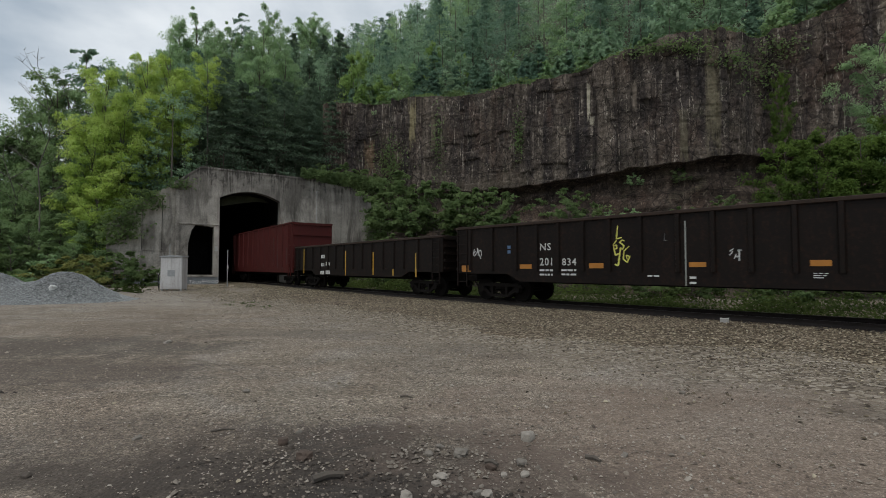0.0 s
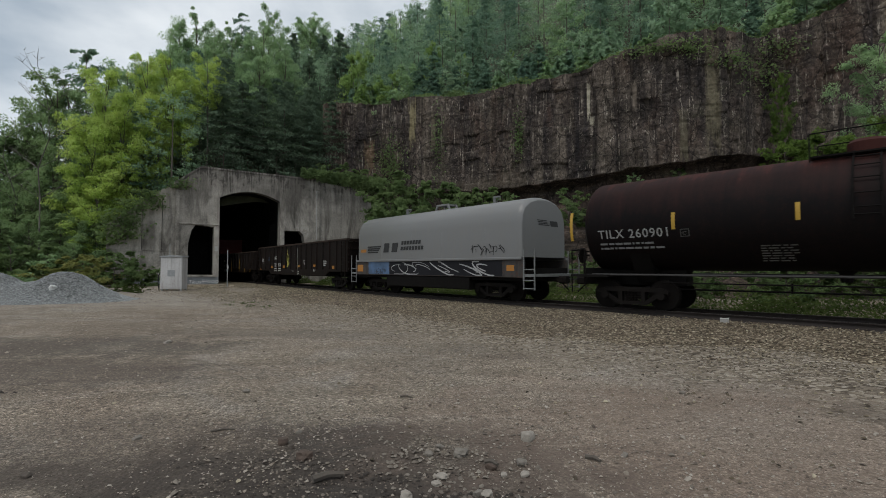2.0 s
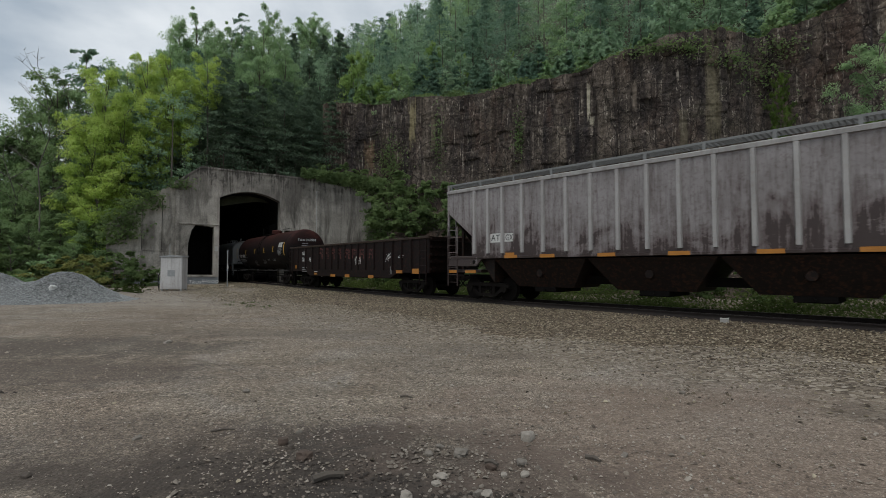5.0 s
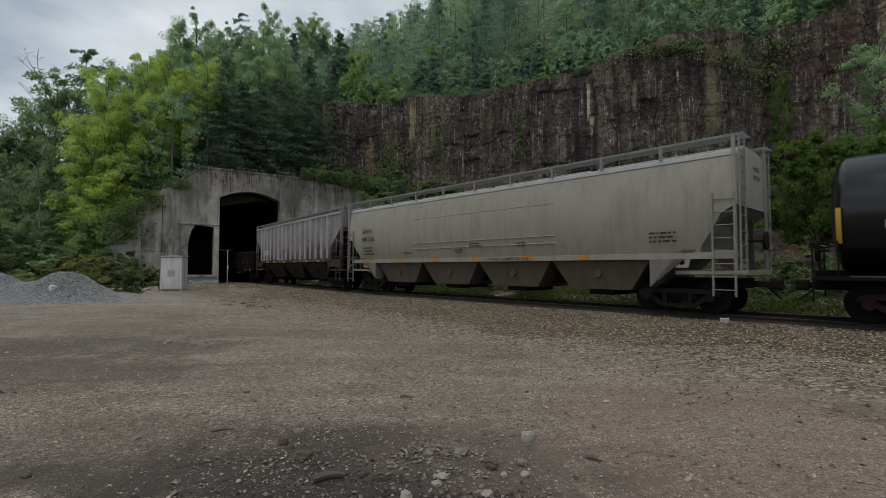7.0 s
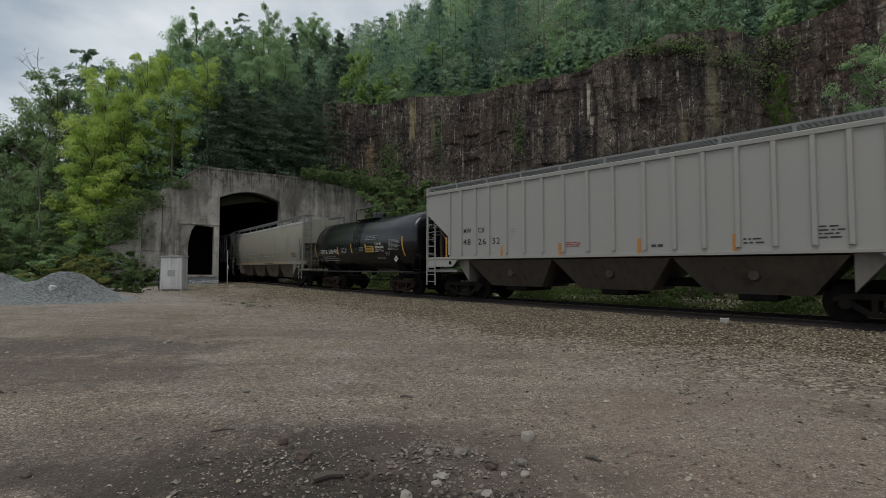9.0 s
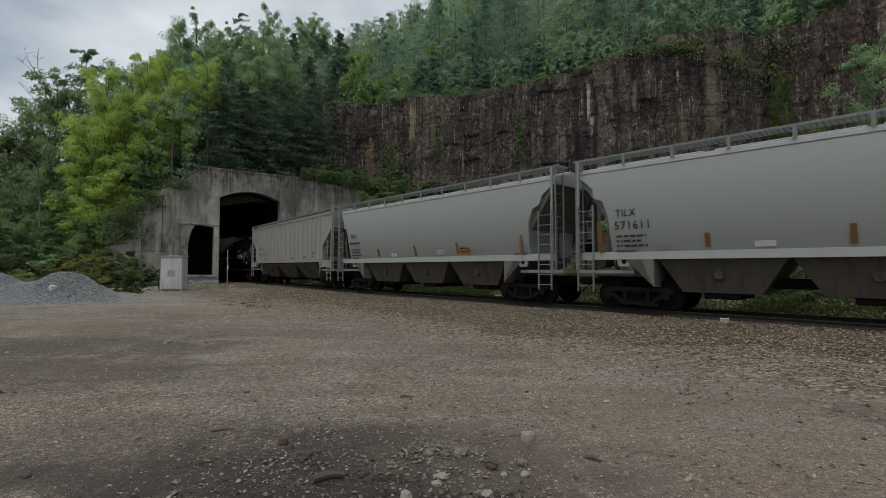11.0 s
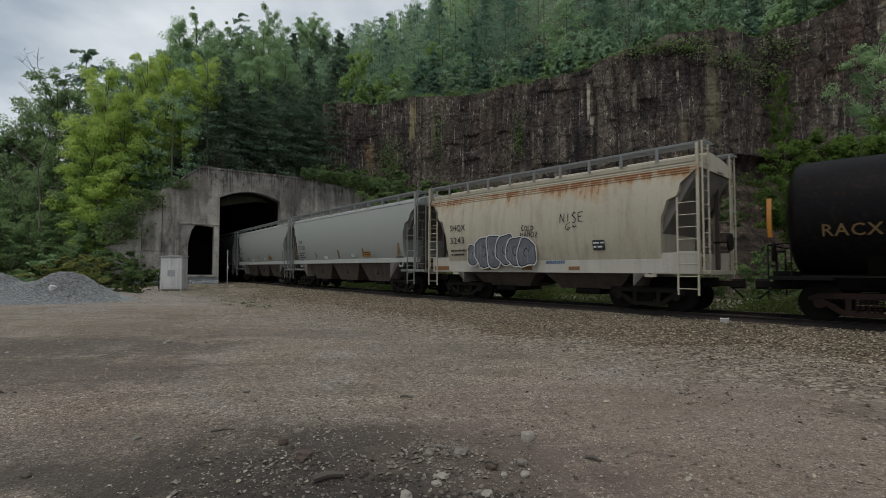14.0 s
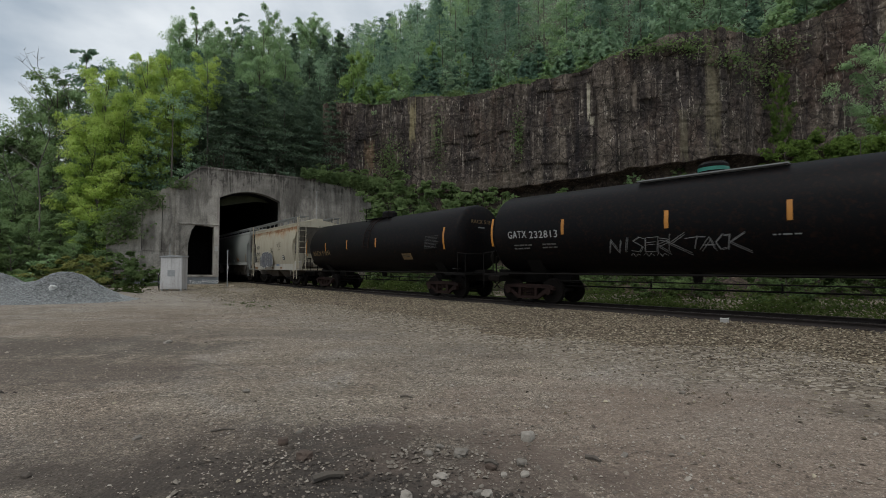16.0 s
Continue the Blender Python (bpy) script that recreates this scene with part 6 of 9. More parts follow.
def text_mesh(words, size):
    key = (words, size)
    if key not in TEXTS:
        cu = bpy.data.curves.new("words", "FONT")
        cu.body, cu.size, cu.align_x, cu.resolution_u = words, size, "LEFT", 2
        cu.offset = size * 0.006
        cu.space_character = 1.12
        cu.extrude = 0.002
        ob = bpy.data.objects.new("words", cu)
        scene.collection.objects.link(ob)
        TEXTS[key] = bpy.data.meshes.new_from_object(ob.evaluated_get(bpy.context.evaluated_depsgraph_get()))
        bpy.data.objects.remove(ob)
    return TEXTS[key].copy()


FACE = Matrix(((-1, 0, 0, 0), (0, 0, 1, 0), (0, 1, 0, 0), (0, 0, 0, 1)))


def words(car, text, x, z, size, mat, y, lean=0.0, span=0.0):
    """Lettering on the side towards the yard; x is its left edge as read, span its full width."""
    me = text_mesh(text, size)
    wide = span / max(v.co.x for v in me.vertices) if span else 1.0
    m = Matrix.Translation((x, y + 0.004, z)) @ Matrix.Rotation(lean, 4, "X") @ FACE @ Matrix.Diagonal((wide, 1, 1, 1))
    return part_of("lettering", me, mat, car, at=m)


def plate(bm, x0, x1, z0, z1, y, t=0.005):
    box(bm, x0, x1, y, y + t, z0, z1)


def bars(car, x, z, w, h, rows, mat, y, seed=1, lean=0.0):
    """Small print as rows of bars, x and z at its upper left as read."""
    r = random.Random(seed)
    bm = bmesh.new()
    step = h / rows
    for k in range(rows):
        px = 0.0
        while px < w * r.uniform(0.75, 1.0):
            ln = min(w - px, r.uniform(0.05, 0.22) * max(1, w * 0.6))
            box(bm, -px - ln, -px, 0.0, 0.004, -(k + 0.68) * step, -(k + 0.26) * step)
            px += ln + r.uniform(0.03, 0.06)
            if px > w - 0.04:
                break
    return tagged(part("small_print", bm, mat, car, at=Matrix.Translation((x, y, z)) @ Matrix.Rotation(lean, 4, "X")), kind="stuff")


def ribbon(bm, pts, width, y):
    """A flat painted stroke through (x, z) places on the side."""
    n = len(pts)
    left, right = [], []
    for i, (x, z) in enumerate(pts):
        a, b = pts[max(0, i - 1)], pts[min(n - 1, i + 1)]
        d = Vector((b[0] - a[0], b[1] - a[1]))
        d = d.normalized() if d.length > 1e-6 else Vector((1, 0))
        w = width * (0.6 + 0.4 * math.sin(math.pi * (i + 0.5) / n))
        left.append(bm.verts.new((x - d.y * w / 2, y, z + d.x * w / 2)))
        right.append(bm.verts.new((x + d.y * w / 2, y, z - d.x * w / 2)))
    for i in range(n - 1):
        f = bm.faces.new((left[i], left[i + 1], right[i + 1], right[i]))


def scrawl(car, x, z, w, h, strokes, width, mat, y, seed, name="graffiti", label=""):
    """A tag of quick slashes and hooks that fill a field w by h; nothing in it can be read."""
    r = random.Random(seed)
    bm = bmesh.new()
    for k in range(strokes):
        cx = x - w * (k + 0.5) / strokes
        u = w / strokes
        lean = r.uniform(-0.9, 0.9) * u
        y0 = y + 0.004 + 0.0008 * (k % 4)
        lo, hi = z + h * r.uniform(0.0, 0.55), z + h * r.uniform(0.55, 1.0)
        if hi - lo > 0.25 * h:
            ribbon(bm, [(cx + lean, lo), (cx + lean * r.uniform(-0.5, 0.6), (lo + hi) / 2), (cx - lean * 0.6, hi)], width * r.uniform(0.7, 1.2), y0)
        kind = r.randrange(3)
        if kind == 0:
            ribbon(bm, [(cx - lean * 0.3, hi), (cx - u * 0.7, z + h * r.uniform(0.3, 0.6)), (cx - u * 1.0, lo + 0.1 * h)], width * 0.9, y0 + 0.0004)
        elif kind == 1:
            a0 = r.uniform(0, 2)
            ribbon(bm, [(cx - u * 0.45 + u * 0.5 * math.cos(a0 + i * 0.5), z + h * 0.55 + h * 0.24 * math.sin(a0 + i * 0.5)) for i in range(9)], width * 0.8, y0 + 0.0004)
        else:
            ribbon(bm, [(cx + u * 0.5, z + h * r.uniform(0.5, 0.9)), (cx - u * 0.6, z + h * r.uniform(0.5, 0.95))], width * 0.8, y0 + 0.0004)
    return tagged(part(name, bm, mat, car, label), kind="stuff")


HAND = {
    "N": [[(0, 0), (0.08, 1)], [(0.08, 1), (0.8, 0.05)], [(0.8, 0.05), (0.9, 1)]], "I": [[(0.4, 0), (0.5, 1)]], "S": [[(0.95, 0.85), (0.5, 1), (0.1, 0.75), (0.8, 0.35), (0.6, 0), (0.0, 0.1)]],
    "E": [[(0.95, 1), (0.1, 0.95), (0.1, 0.05), (1, 0)], [(0.1, 0.5), (0.75, 0.55)]], "R": [[(0.1, 0), (0.1, 1), (0.85, 0.85), (0.15, 0.5), (1, -0.1)]], "T": [[(-0.3, 0.9), (0.5, 1.0), (1.1, 0.97)], [(0.5, 1), (0.4, 0)]],
    "A": [[(0, 0), (0.5, 1), (0.95, 0)], [(0.15, 0.4), (0.9, 0.4)]], "C": [[(0.95, 0.9), (0.4, 1), (0.05, 0.5), (0.4, 0), (0.95, 0.15)]], "K": [[(0.1, 0), (0.1, 1)], [(0.95, 1.05), (0.1, 0.45), (1.5, -0.2)]],
    "L": [[(0.3, 1), (0.1, 0), (0.9, 0.1)]], "6": [[(0.8, 1), (0.2, 0.5), (0.3, 0), (0.8, 0.1), (0.7, 0.45), (0.2, 0.4)]], "Y": [[(0, 1), (0.25, 0.5), (0.75, 0.6)], [(0.95, 1), (0.6, -0.2), (0.1, -0.1)]],
    "G": [[(0.9, 1), (0.2, 0.7), (0.1, 0.2), (0.6, 0), (0.95, 0.35), (0.5, 0.45), (0.6, 0.2)]], "O": [[(0.5, 1), (0.05, 0.6), (0.3, 0), (0.9, 0.2), (0.9, 0.8), (0.4, 1)]], "D": [[(0.1, 0), (0.1, 1), (0.9, 0.7), (0.8, 0.2), (0.05, 0)]],
    "H": [[(0.05, 0), (0.1, 1)], [(0.85, 0), (0.9, 1)], [(0.1, 0.5), (0.9, 0.55)]], "Z": [[(0, 0.95), (0.95, 1), (0.05, 0.05), (1, 0)]], "*": [[(0, 0.05), (0.3, 0.5), (1, 1)], [(0.25, 0.3), (1.0, 0.55)], [(0.2, 0.75), (1.0, 0.5)], [(0.45, 0.0), (0.5, 0.9)]],
    "~": [[(0, 0.3), (0.3, 0.6), (0.5, 0.2), (0.75, 0.55), (1, 0.25)]]}


def hand(car, marks, x, z, w, h, width, mat, skin, seed, label="", again=False):
    """Freehand sprayed marks on a side; x, z is the lower left as read, skin(z) how far out the side stands there."""
    r = random.Random(seed)
    bm = bmesh.new()
    u = w / len(marks)
    lift = 0
    for k, ch in enumerate(marks):
        dz, grow = r.uniform(-0.08, 0.08) * h, r.uniform(0.85, 1.12)
        for stroke in HAND.get(ch, ()) * (2 if again else 1):
            pts = []
            for (a0, b0), (a1, b1) in zip(stroke, stroke[1:]):
                pts += [(a0 + (a1 - a0) * i / 5, b0 + (b1 - b0) * i / 5) for i in range(5)]
            pts.append(stroke[-1])
            jit = (r.uniform(-0.03, 0.03), r.uniform(-0.04, 0.04)) if again else (0, 0)
            ribbon(bm, [(x - u * (k + 0.05 + (1.2 if again else 0.84) * a + 0.25 * b * again) + jit[0], z + dz + h * grow * b + jit[1]) for a, b in pts], width * r.uniform(0.8, 1.2), 0.0005 * (lift % 5))
            lift += 1
    for v in bm.verts:
        v.co.y += skin(v.co.z) + 0.008
    bmesh.ops.recalc_face_normals(bm, faces=bm.faces)
    return tagged(part("graffiti", bm, mat, car, label), kind="stuff")


def ghost_letter(car, x, z, w, h, mat, y, seed):
    """What is left of one large painted letter: broken flakes of old paint."""
    r = random.Random(seed)
    bm = bmesh.new()
    nx, nz = 7, 9
    for i in range(nx):
        for j in range(nz):
            rim = i < 2 or i > nx - 3 or (j in (4, 5) and r.random() < 0.8) or (j > nz - 3 and seed % 2)
            if rim and r.random() < 0.72:
                a, b = x - w * i / nx, z + h * j / nz
                box(bm, a - w / nx * r.uniform(0.5, 1.0), a, y - 0.002, y + 0.003, b, b + h / nz * r.uniform(0.5, 1.0))
    return tagged(part("faded_letter", bm, mat, car, "flaked faded red paint of an old letter"), kind="stuff")


def slant_blocks(car, x, z, w, h, n, mat, y):
    """A line of heavy slanted lettering as plain blocks."""
    u = w / n
    for k in range(n):
        bm = bmesh.new()
        a, b = x - u * k, x - u * (k + 0.78)
        prof(bm, [(a, z), (b, z), (b - h * 0.2, z + h), (a - h * 0.2, z + h)], y, y + 0.003, "y")
        part("emblem_block", bm, mat, car)


def ladder(bm, x0, x1, y, z0, z1, n, r=0.022):
    for x in (x0, x1):
        box(bm, x - r, x + r, y - r, y + r, z0, z1)
    for k in range(n):
        z = z0 + (z1 - z0) * (k + 0.5) / n
        rod(bm, (x0, y, z), (x1, y, z), 0.014, 6)


def loft(bm, rings, close=True):
    rows = [[bm.verts.new(p) for p in ring] for ring in rings]
    n = len(rows[0])
    for a, b in zip(rows, rows[1:]):
        for i in range(n if close else n - 1):
            bm.faces.new((a[i], a[(i + 1) % n], b[(i + 1) % n], b[i]))
    bm.faces.new(rows[0][::-1])
    bm.faces.new(rows[-1])
    bmesh.ops.recalc_face_normals(bm, faces=bm.faces)


WHEEL_R = 0.457
SHARED = {}


def shared(key, make):
    if key not in SHARED:
        bm = bmesh.new()
        make(bm)
        me = bpy.data.meshes.new(key)
        bm.normal_update()
        bm.to_mesh(me)
        bm.free()
        SHARED[key] = me
    return SHARED[key]


def wheelset_mesh(bm):
    rod(bm, (0, -1.05, 0), (0, 1.05, 0), 0.075, 10)
    for s in (-1, 1):
        y = s * 0.755
        lathe(bm, [(-0.085 * s - 0.0, WHEEL_R + 0.025), (-0.05 * s, WHEEL_R + 0.025), (-0.045 * s, WHEEL_R), (0.065 * s, WHEEL_R - 0.006)], (0, y, 0), 30, "y")
        lathe(bm, [(0.055 * s, WHEEL_R - 0.055), (0.02 * s, WHEEL_R - 0.10), (0.01 * s, 0.2), (0.085 * s, 0.14), (0.095 * s, 0.08)], (0, y, 0), 24, "y")
        for k in range(3):
            a = k * math.tau / 3
            rod(bm, (math.cos(a) * 0.05, y + s * 0.28, math.sin(a) * 0.05), (math.cos(a) * 0.05, y + s * 0.315, math.sin(a) * 0.05), 0.018, 6)


def bogie_mesh(bm):
    for s in (-1, 1):
        y0, y1 = sorted((s * 0.93, s * 1.10))
        prof(bm, [(-1.12, 0.50), (-1.12, 0.60), (-0.95, 0.68), (-0.42, 0.71), (0.42, 0.71), (0.95, 0.68), (1.12, 0.60), (1.12, 0.50), (0.9, 0.56), (0.42, 0.57), (-0.42, 0.57), (-0.9, 0.56)], y0, y1, "y")
        prof(bm, [(-0.46, 0.16), (0.46, 0.16), (0.46, 0.26), (-0.46, 0.26)], y0, y1, "y")
        for d in (-1, 1):
            prof(bm, [(d * 0.98, 0.52), (d * 0.82, 0.58), (d * 0.36, 0.24), (d * 0.46, 0.16)][::d], y0 + 0.02, y1 - 0.02, "y")
            prof(bm, [(d * 0.30, 0.24), (d * 0.42, 0.24), (d * 0.42, 0.6), (d * 0.30, 0.6)][::d], y0 + 0.01, y1 - 0.01, "y")
            rod(bm, (d * 0.89, s * 0.95, WHEEL_R), (d * 0.89, s * 1.12, WHEEL_R), 0.13, 12)
        for k in range(-2, 3):
            for j in range(5):
                z = 0.27 + j * 0.06
                lathe(bm, [(z, 0.045), (z + 0.035, 0.045)], (k * 0.105, s * 1.03, 0), 8, "z")
    box(bm, -0.17, 0.17, -1.0, 1.0, 0.46, 0.68, 0.03)
    for d in (-1, 1):
        box(bm, d * 0.62 - 0.04, d * 0.62 + 0.04, -0.9, 0.9, 0.34, 0.46)
    bmesh.ops.recalc_face_normals(bm, faces=bm.faces)


WHEELSETS = []


def bogie(car, x, mat="bogie_steel"):
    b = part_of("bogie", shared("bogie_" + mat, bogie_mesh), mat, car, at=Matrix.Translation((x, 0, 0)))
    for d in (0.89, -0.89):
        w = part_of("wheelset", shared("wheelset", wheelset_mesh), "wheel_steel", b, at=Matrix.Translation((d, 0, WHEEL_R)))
        WHEELSETS.append((w, d, car))
    return b


def coupler_mesh(bm):
    box(bm, -0.6, 0.05, -0.09, 0.09, 0.78, 0.94, 0.02)
    box(bm, 0.05, 0.34, -0.15, 0.15, 0.72, 1.0, 0.05)
    rod(bm, (-0.1, 0.2, 0.8), (0.25, 0.24, 0.45), 0.025, 6)


def couplers(car, half):
    for d in (1, -1):
        part_of("coupler", shared("coupler", coupler_mesh), "bogie_steel", car, at=Matrix.Translation((d * half, 0, 0)) @ Matrix.Rotation(0 if d > 0 else math.pi, 4, "Z"))


CARS = []   # every car with its place along the train


def car_thing(name, label, category, front, back):
    c = thing(name, label, category, "cars of the freight train")
    CARS.append((c, (front + back) / 2, (front - back)))
    return c


def gondola(front, back, top, low, ribs, mat, label, name="gondola_car", rust_top=True, ends="bogie_steel", deep=True):
    L = front - back
    h = L / 2
    W = 1.50
    c = car_thing(name, label, "gondola car" if name == "gondola_car" else "freight car", front, back)
    for s in (1, -1):
        bm = bmesh.new()
        y0, y1 = sorted((s * (W - 0.02), s * (W - 0.10)))
        if deep:
            prof(bm, [(-h, low + 0.28), (-h + 2.6, low + 0.28), (-h + 3.2, low), (h - 3.2, low), (h - 2.6, low + 0.28), (h, low + 0.28), (h, top - 0.1), (-h, top - 0.1)], y0, y1, "y")
        else:
            box(bm, -h, h, y0, y1, low, top - 0.1)
        bmesh.ops.recalc_face_normals(bm, faces=bm.faces)
        part("side_panel", bm, mat, c)
        bm = bmesh.new()
        box(bm, -h - 0.02, h + 0.02, *sorted((s * (W - 0.16), s * (W + 0.05))), top - 0.11, top, 0.015)
        part("top_rail", bm, "rail_rust" if mat != "boxy_red" else mat, c)
        bm = bmesh.new()
        box(bm, -h, h, *sorted((s * (W - 0.03), s * (W - 0.014))), low + 0.28, low + 0.40)
        part("side_sill", bm, mat, c)
        for x in ribs:
            bm = bmesh.new()
            prof_up(bm, [(x - 0.08, s * (W - 0.019)), (x - 0.05, s * (W + 0.06)), (x + 0.05, s * (W + 0.06)), (x + 0.08, s * (W - 0.019))], low + 0.402, top - 0.112)
            part("rib", bm, mat, c)
    for d in (1, -1):
        bm = bmesh.new()
        x0, x1 = sorted((d * (h - 0.08), d * h))
        box(bm, x0, x1, -W + 0.1, W - 0.1, low + 0.3, top - 0.02)
        for k in range(5):
            z = low + 0.45 + (top - low - 0.6) * k / 4
            a0, a1 = sorted((d * h, d * (h + 0.1)))
            box(bm, a0, a1, -W + 0.06, W - 0.06, z - 0.05, z + 0.05, 0.02)
        part("end_wall", bm, mat, c)
        bm = bmesh.new()
        xa, xb = (d * (h - 0.62), d * (h - 0.12))
        ladder(bm, min(xa, xb), max(xa, xb), W + 0.075, low - 0.25, top - 0.15, 6)
        part("ladder", bm, mat, c)
        if d > 0:
            bm = bmesh.new()
            lathe(bm, [(-0.02, 0.28), (0.02, 0.28)], (h + 0.22, 0.6, top - 0.35), 18, "x")
            rod(bm, (h, 0.6, top - 0.35), (h + 0.24, 0.6, top - 0.35), 0.03, 8)
            part("brake_wheel", bm, "bogie_steel", c)
    bm = bmesh.new()
    box(bm, -h + 0.1, h - 0.1, -W + 0.1, W - 0.1, low + 0.26, low + 0.36)
    box(bm, -h - 0.1, h + 0.1, -0.3, 0.3, 0.72, low + 0.26)
    for k in range(9):
        x = -h + L * (k + 0.5) / 9
        box(bm, x - 0.06, x + 0.06, -W + 0.12, W - 0.12, low + 0.05, low + 0.27)
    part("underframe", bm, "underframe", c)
    for d in (1, -1):
        bogie(c, d * (h - 1.9))
    couplers(c, h + 0.25)
    return c


def prof_up(bm, pts, z0, z1):
    a = [bm.verts.new((x, y, z0)) for x, y in pts]
    b = [bm.verts.new((x, y, z1)) for x, y in pts]
    n = len(pts)
    for i in range(n):
        bm.faces.new((a[i], a[(i + 1) % n], b[(i + 1) % n], b[i]))
    bm.faces.new(a[::-1])
    bm.faces.new(b)
    bmesh.ops.recalc_face_normals(bm, faces=bm.faces)


ROUND_CUT = [(0, 0.9), (0.1, 0.9), (0.48, 0.77), (0.5, 0.70), (0.57, 0.65), (0.78, 0.62), (0.93, 0.45), (0.99, 0.12), (1.0, 0.0)]
SHORT_CUT = [(0, 0.47), (0.07, 0.47), (0.40, 0.40), (0.60, 0.27), (0.97, 0.08), (1.0, 0.0)]
FLAT_CUT = [(0, 0.69), (0.985, 0.31), (1.0, 0.0)]


def covered_hopper(front, back, label, mat, sill, eave, bays, style, board, ribs=(), rib_mat=None, bay_mat="bay_dirt", bay_in=0.62, roof_mat=None, half_w=1.58, cut=1.15, notch=ROUND_CUT, bay_end=2.3, sill_lo=0.09, sill_hi=0.06, sill_mat=None, slope_mat="slope_grey"):
    """A covered hopper. style: 'round' bulged sides, 'flat' ribbed sides; board: height of the running boards; notch: the edge of the cut over each bogie."""
    L = front - back
    h = L / 2
    c = car_thing("covered_hopper_car", label, "hopper car", front, back)
    mid = (sill + eave) / 2
    cut_top = sill + (eave - sill) * notch[0][1]

    def width(z):
        f = (z - mid) / (eave - sill) * 2
        return half_w - (0.25 * f * f if style == "round" else 0.0)

    def low(x):
        """The lower edge of the body: it is cut back over the bogies."""
        return sill + (eave - sill) * on_line(notch, (h - abs(x)) / cut)
    ws = [-h + cut * f for f, _ in notch]
    xs = ws + list(np.linspace(-h + cut, h - cut, 8))[1:-1] + [-w for w in ws[::-1]]
    rings = []
    roof = eave + 0.20
    for x in xs:
        z0 = low(x)
        zs = [z0 + (eave - z0) * k / 8 for k in range(9)]
        near = [(x, width(z), z) for z in zs]
        arch = [(x, width(eave) * f, eave + (roof - eave) * (1 - f * f)) for f in (0.75, 0.4, 0.0, -0.4, -0.75)]
        far = [(x, -width(z), z) for z in zs[::-1]]
        rings.append(near + arch + far)
    bm = bmesh.new()
    loft(bm, rings)
    smooth_mesh(part("body", bm, mat, c), 25)
    # eave strip
    for s in (1, -1):
        w = width(eave)
        bm = bmesh.new()
        prof(bm, [(s * (w - 0.02), eave - 0.10), (s * (w + 0.06), eave - 0.09), (s * (w + 0.07), eave + 0.02), (s * (w - 0.12), eave + 0.085)], -h + 0.02, h - 0.02)
        bmesh.ops.recalc_face_normals(bm, faces=bm.faces)
        part("eave_strip", bm, roof_mat or mat, c)
        bm = bmesh.new()
        w = width(sill)
        prof(bm, [(s * (w - 0.12), sill - sill_lo), (s * (w + 0.05), sill - sill_lo + 0.01), (s * (w + 0.055), sill + sill_hi), (s * (w - 0.1), sill + sill_hi + 0.03)], -h + 0.1, h - 0.1)
        bmesh.ops.recalc_face_normals(bm, faces=bm.faces)
        part("side_sill", bm, sill_mat or mat, c)
        for x in ribs:
            z0 = max(low(x), sill + 0.135) + 0.01
            bm = bmesh.new()
            w = half_w
            prof_up(bm, [(x - 0.075, s * (w - 0.005)), (x - 0.05, s * (w + 0.075)), (x + 0.05, s * (w + 0.075)), (x + 0.075, s * (w - 0.005))], z0, eave - 0.102)
            part("rib", bm, rib_mat or mat, c)
    # running boards with their brackets
    for s in (1, -1):
        bm = bmesh.new()
        y = s * (half_w - 0.42)
        zt = board
        for k in range(5):
            box(bm, -h - 0.15, h + 0.15, y - 0.30 + k * 0.14, y - 0.27 + k * 0.14, zt - 0.05, zt)
        n = int(L / 0.13)
        for k in range(n):
            x = -h + L * (k + 0.5) / n
            box(bm, x - 0.012, x + 0.012, y - 0.30, y + 0.29, zt - 0.045, zt - 0.008)
        part("running_board", bm, "galvanised", c)
        bm = bmesh.new()
        box(bm, -h - 0.15, h + 0.15, s * (half_w - 0.16) - 0.02, s * (half_w - 0.16) + 0.02, zt - 0.035, zt + 0.02)
        for k in range(11):
            x = -h + 0.1 + (L - 0.2) * k / 10
            box(bm, x - 0.045, x + 0.045, s * (half_w - 0.14) - 0.02, s * (half_w - 0.14) + 0.02, eave + 0.02, zt)
        part("board_bracket", bm, "galvanised", c)
    # hatches
    for k in range(4):
        x = -h + L * (k + 0.5) / 4
        bm = bmesh.new()
        box(bm, x - L / 8 + 0.15, x + L / 8 - 0.15, -0.3, 0.3, roof - 0.02, roof + 0.14, 0.04)
        part("hatch", bm, mat, c)
    # hopper bays
    span = L - 2 * bay_end - 0.3
    for k in range(bays):
        x0 = -span / 2 + span * k / bays
        x1 = x0 + span / bays
        xm = (x0 + x1) / 2
        wt, wb = width(sill) - 0.12, 0.62
        bm = bmesh.new()
        ra = [(x0 + 0.02, wt, sill - 0.1), (x1 - 0.02, wt, sill - 0.1), (x1 - 0.02, -wt, sill - 0.1), (x0 + 0.02, -wt, sill - 0.1)]
        gap = (x1 - x0) * 0.2
        rb = [(x0 + gap, wt * bay_in, 0.6), (x1 - gap, wt * bay_in, 0.6), (x1 - gap, -wt * bay_in, 0.6), (x0 + gap, -wt * bay_in, 0.6)]
        loft(bm, [ra, rb])
        bay = part("hopper_bay", bm, bay_mat, c, "dirt-caked sloping hopper")
        bm = bmesh.new()
        yk = wt * (1 + (bay_in - 1) * 0.45)
        lathe(bm, [(yk - 0.05, 0.16), (yk + 0.06, 0.13)], (xm, 0, 1.12), 12, "y")
        part("vibrator_bracket", bm, bay_mat, bay)
        bm = bmesh.new()
        box(bm, xm - 0.45, xm + 0.45, -0.9, 0.9, 0.42, 0.62, 0.03)
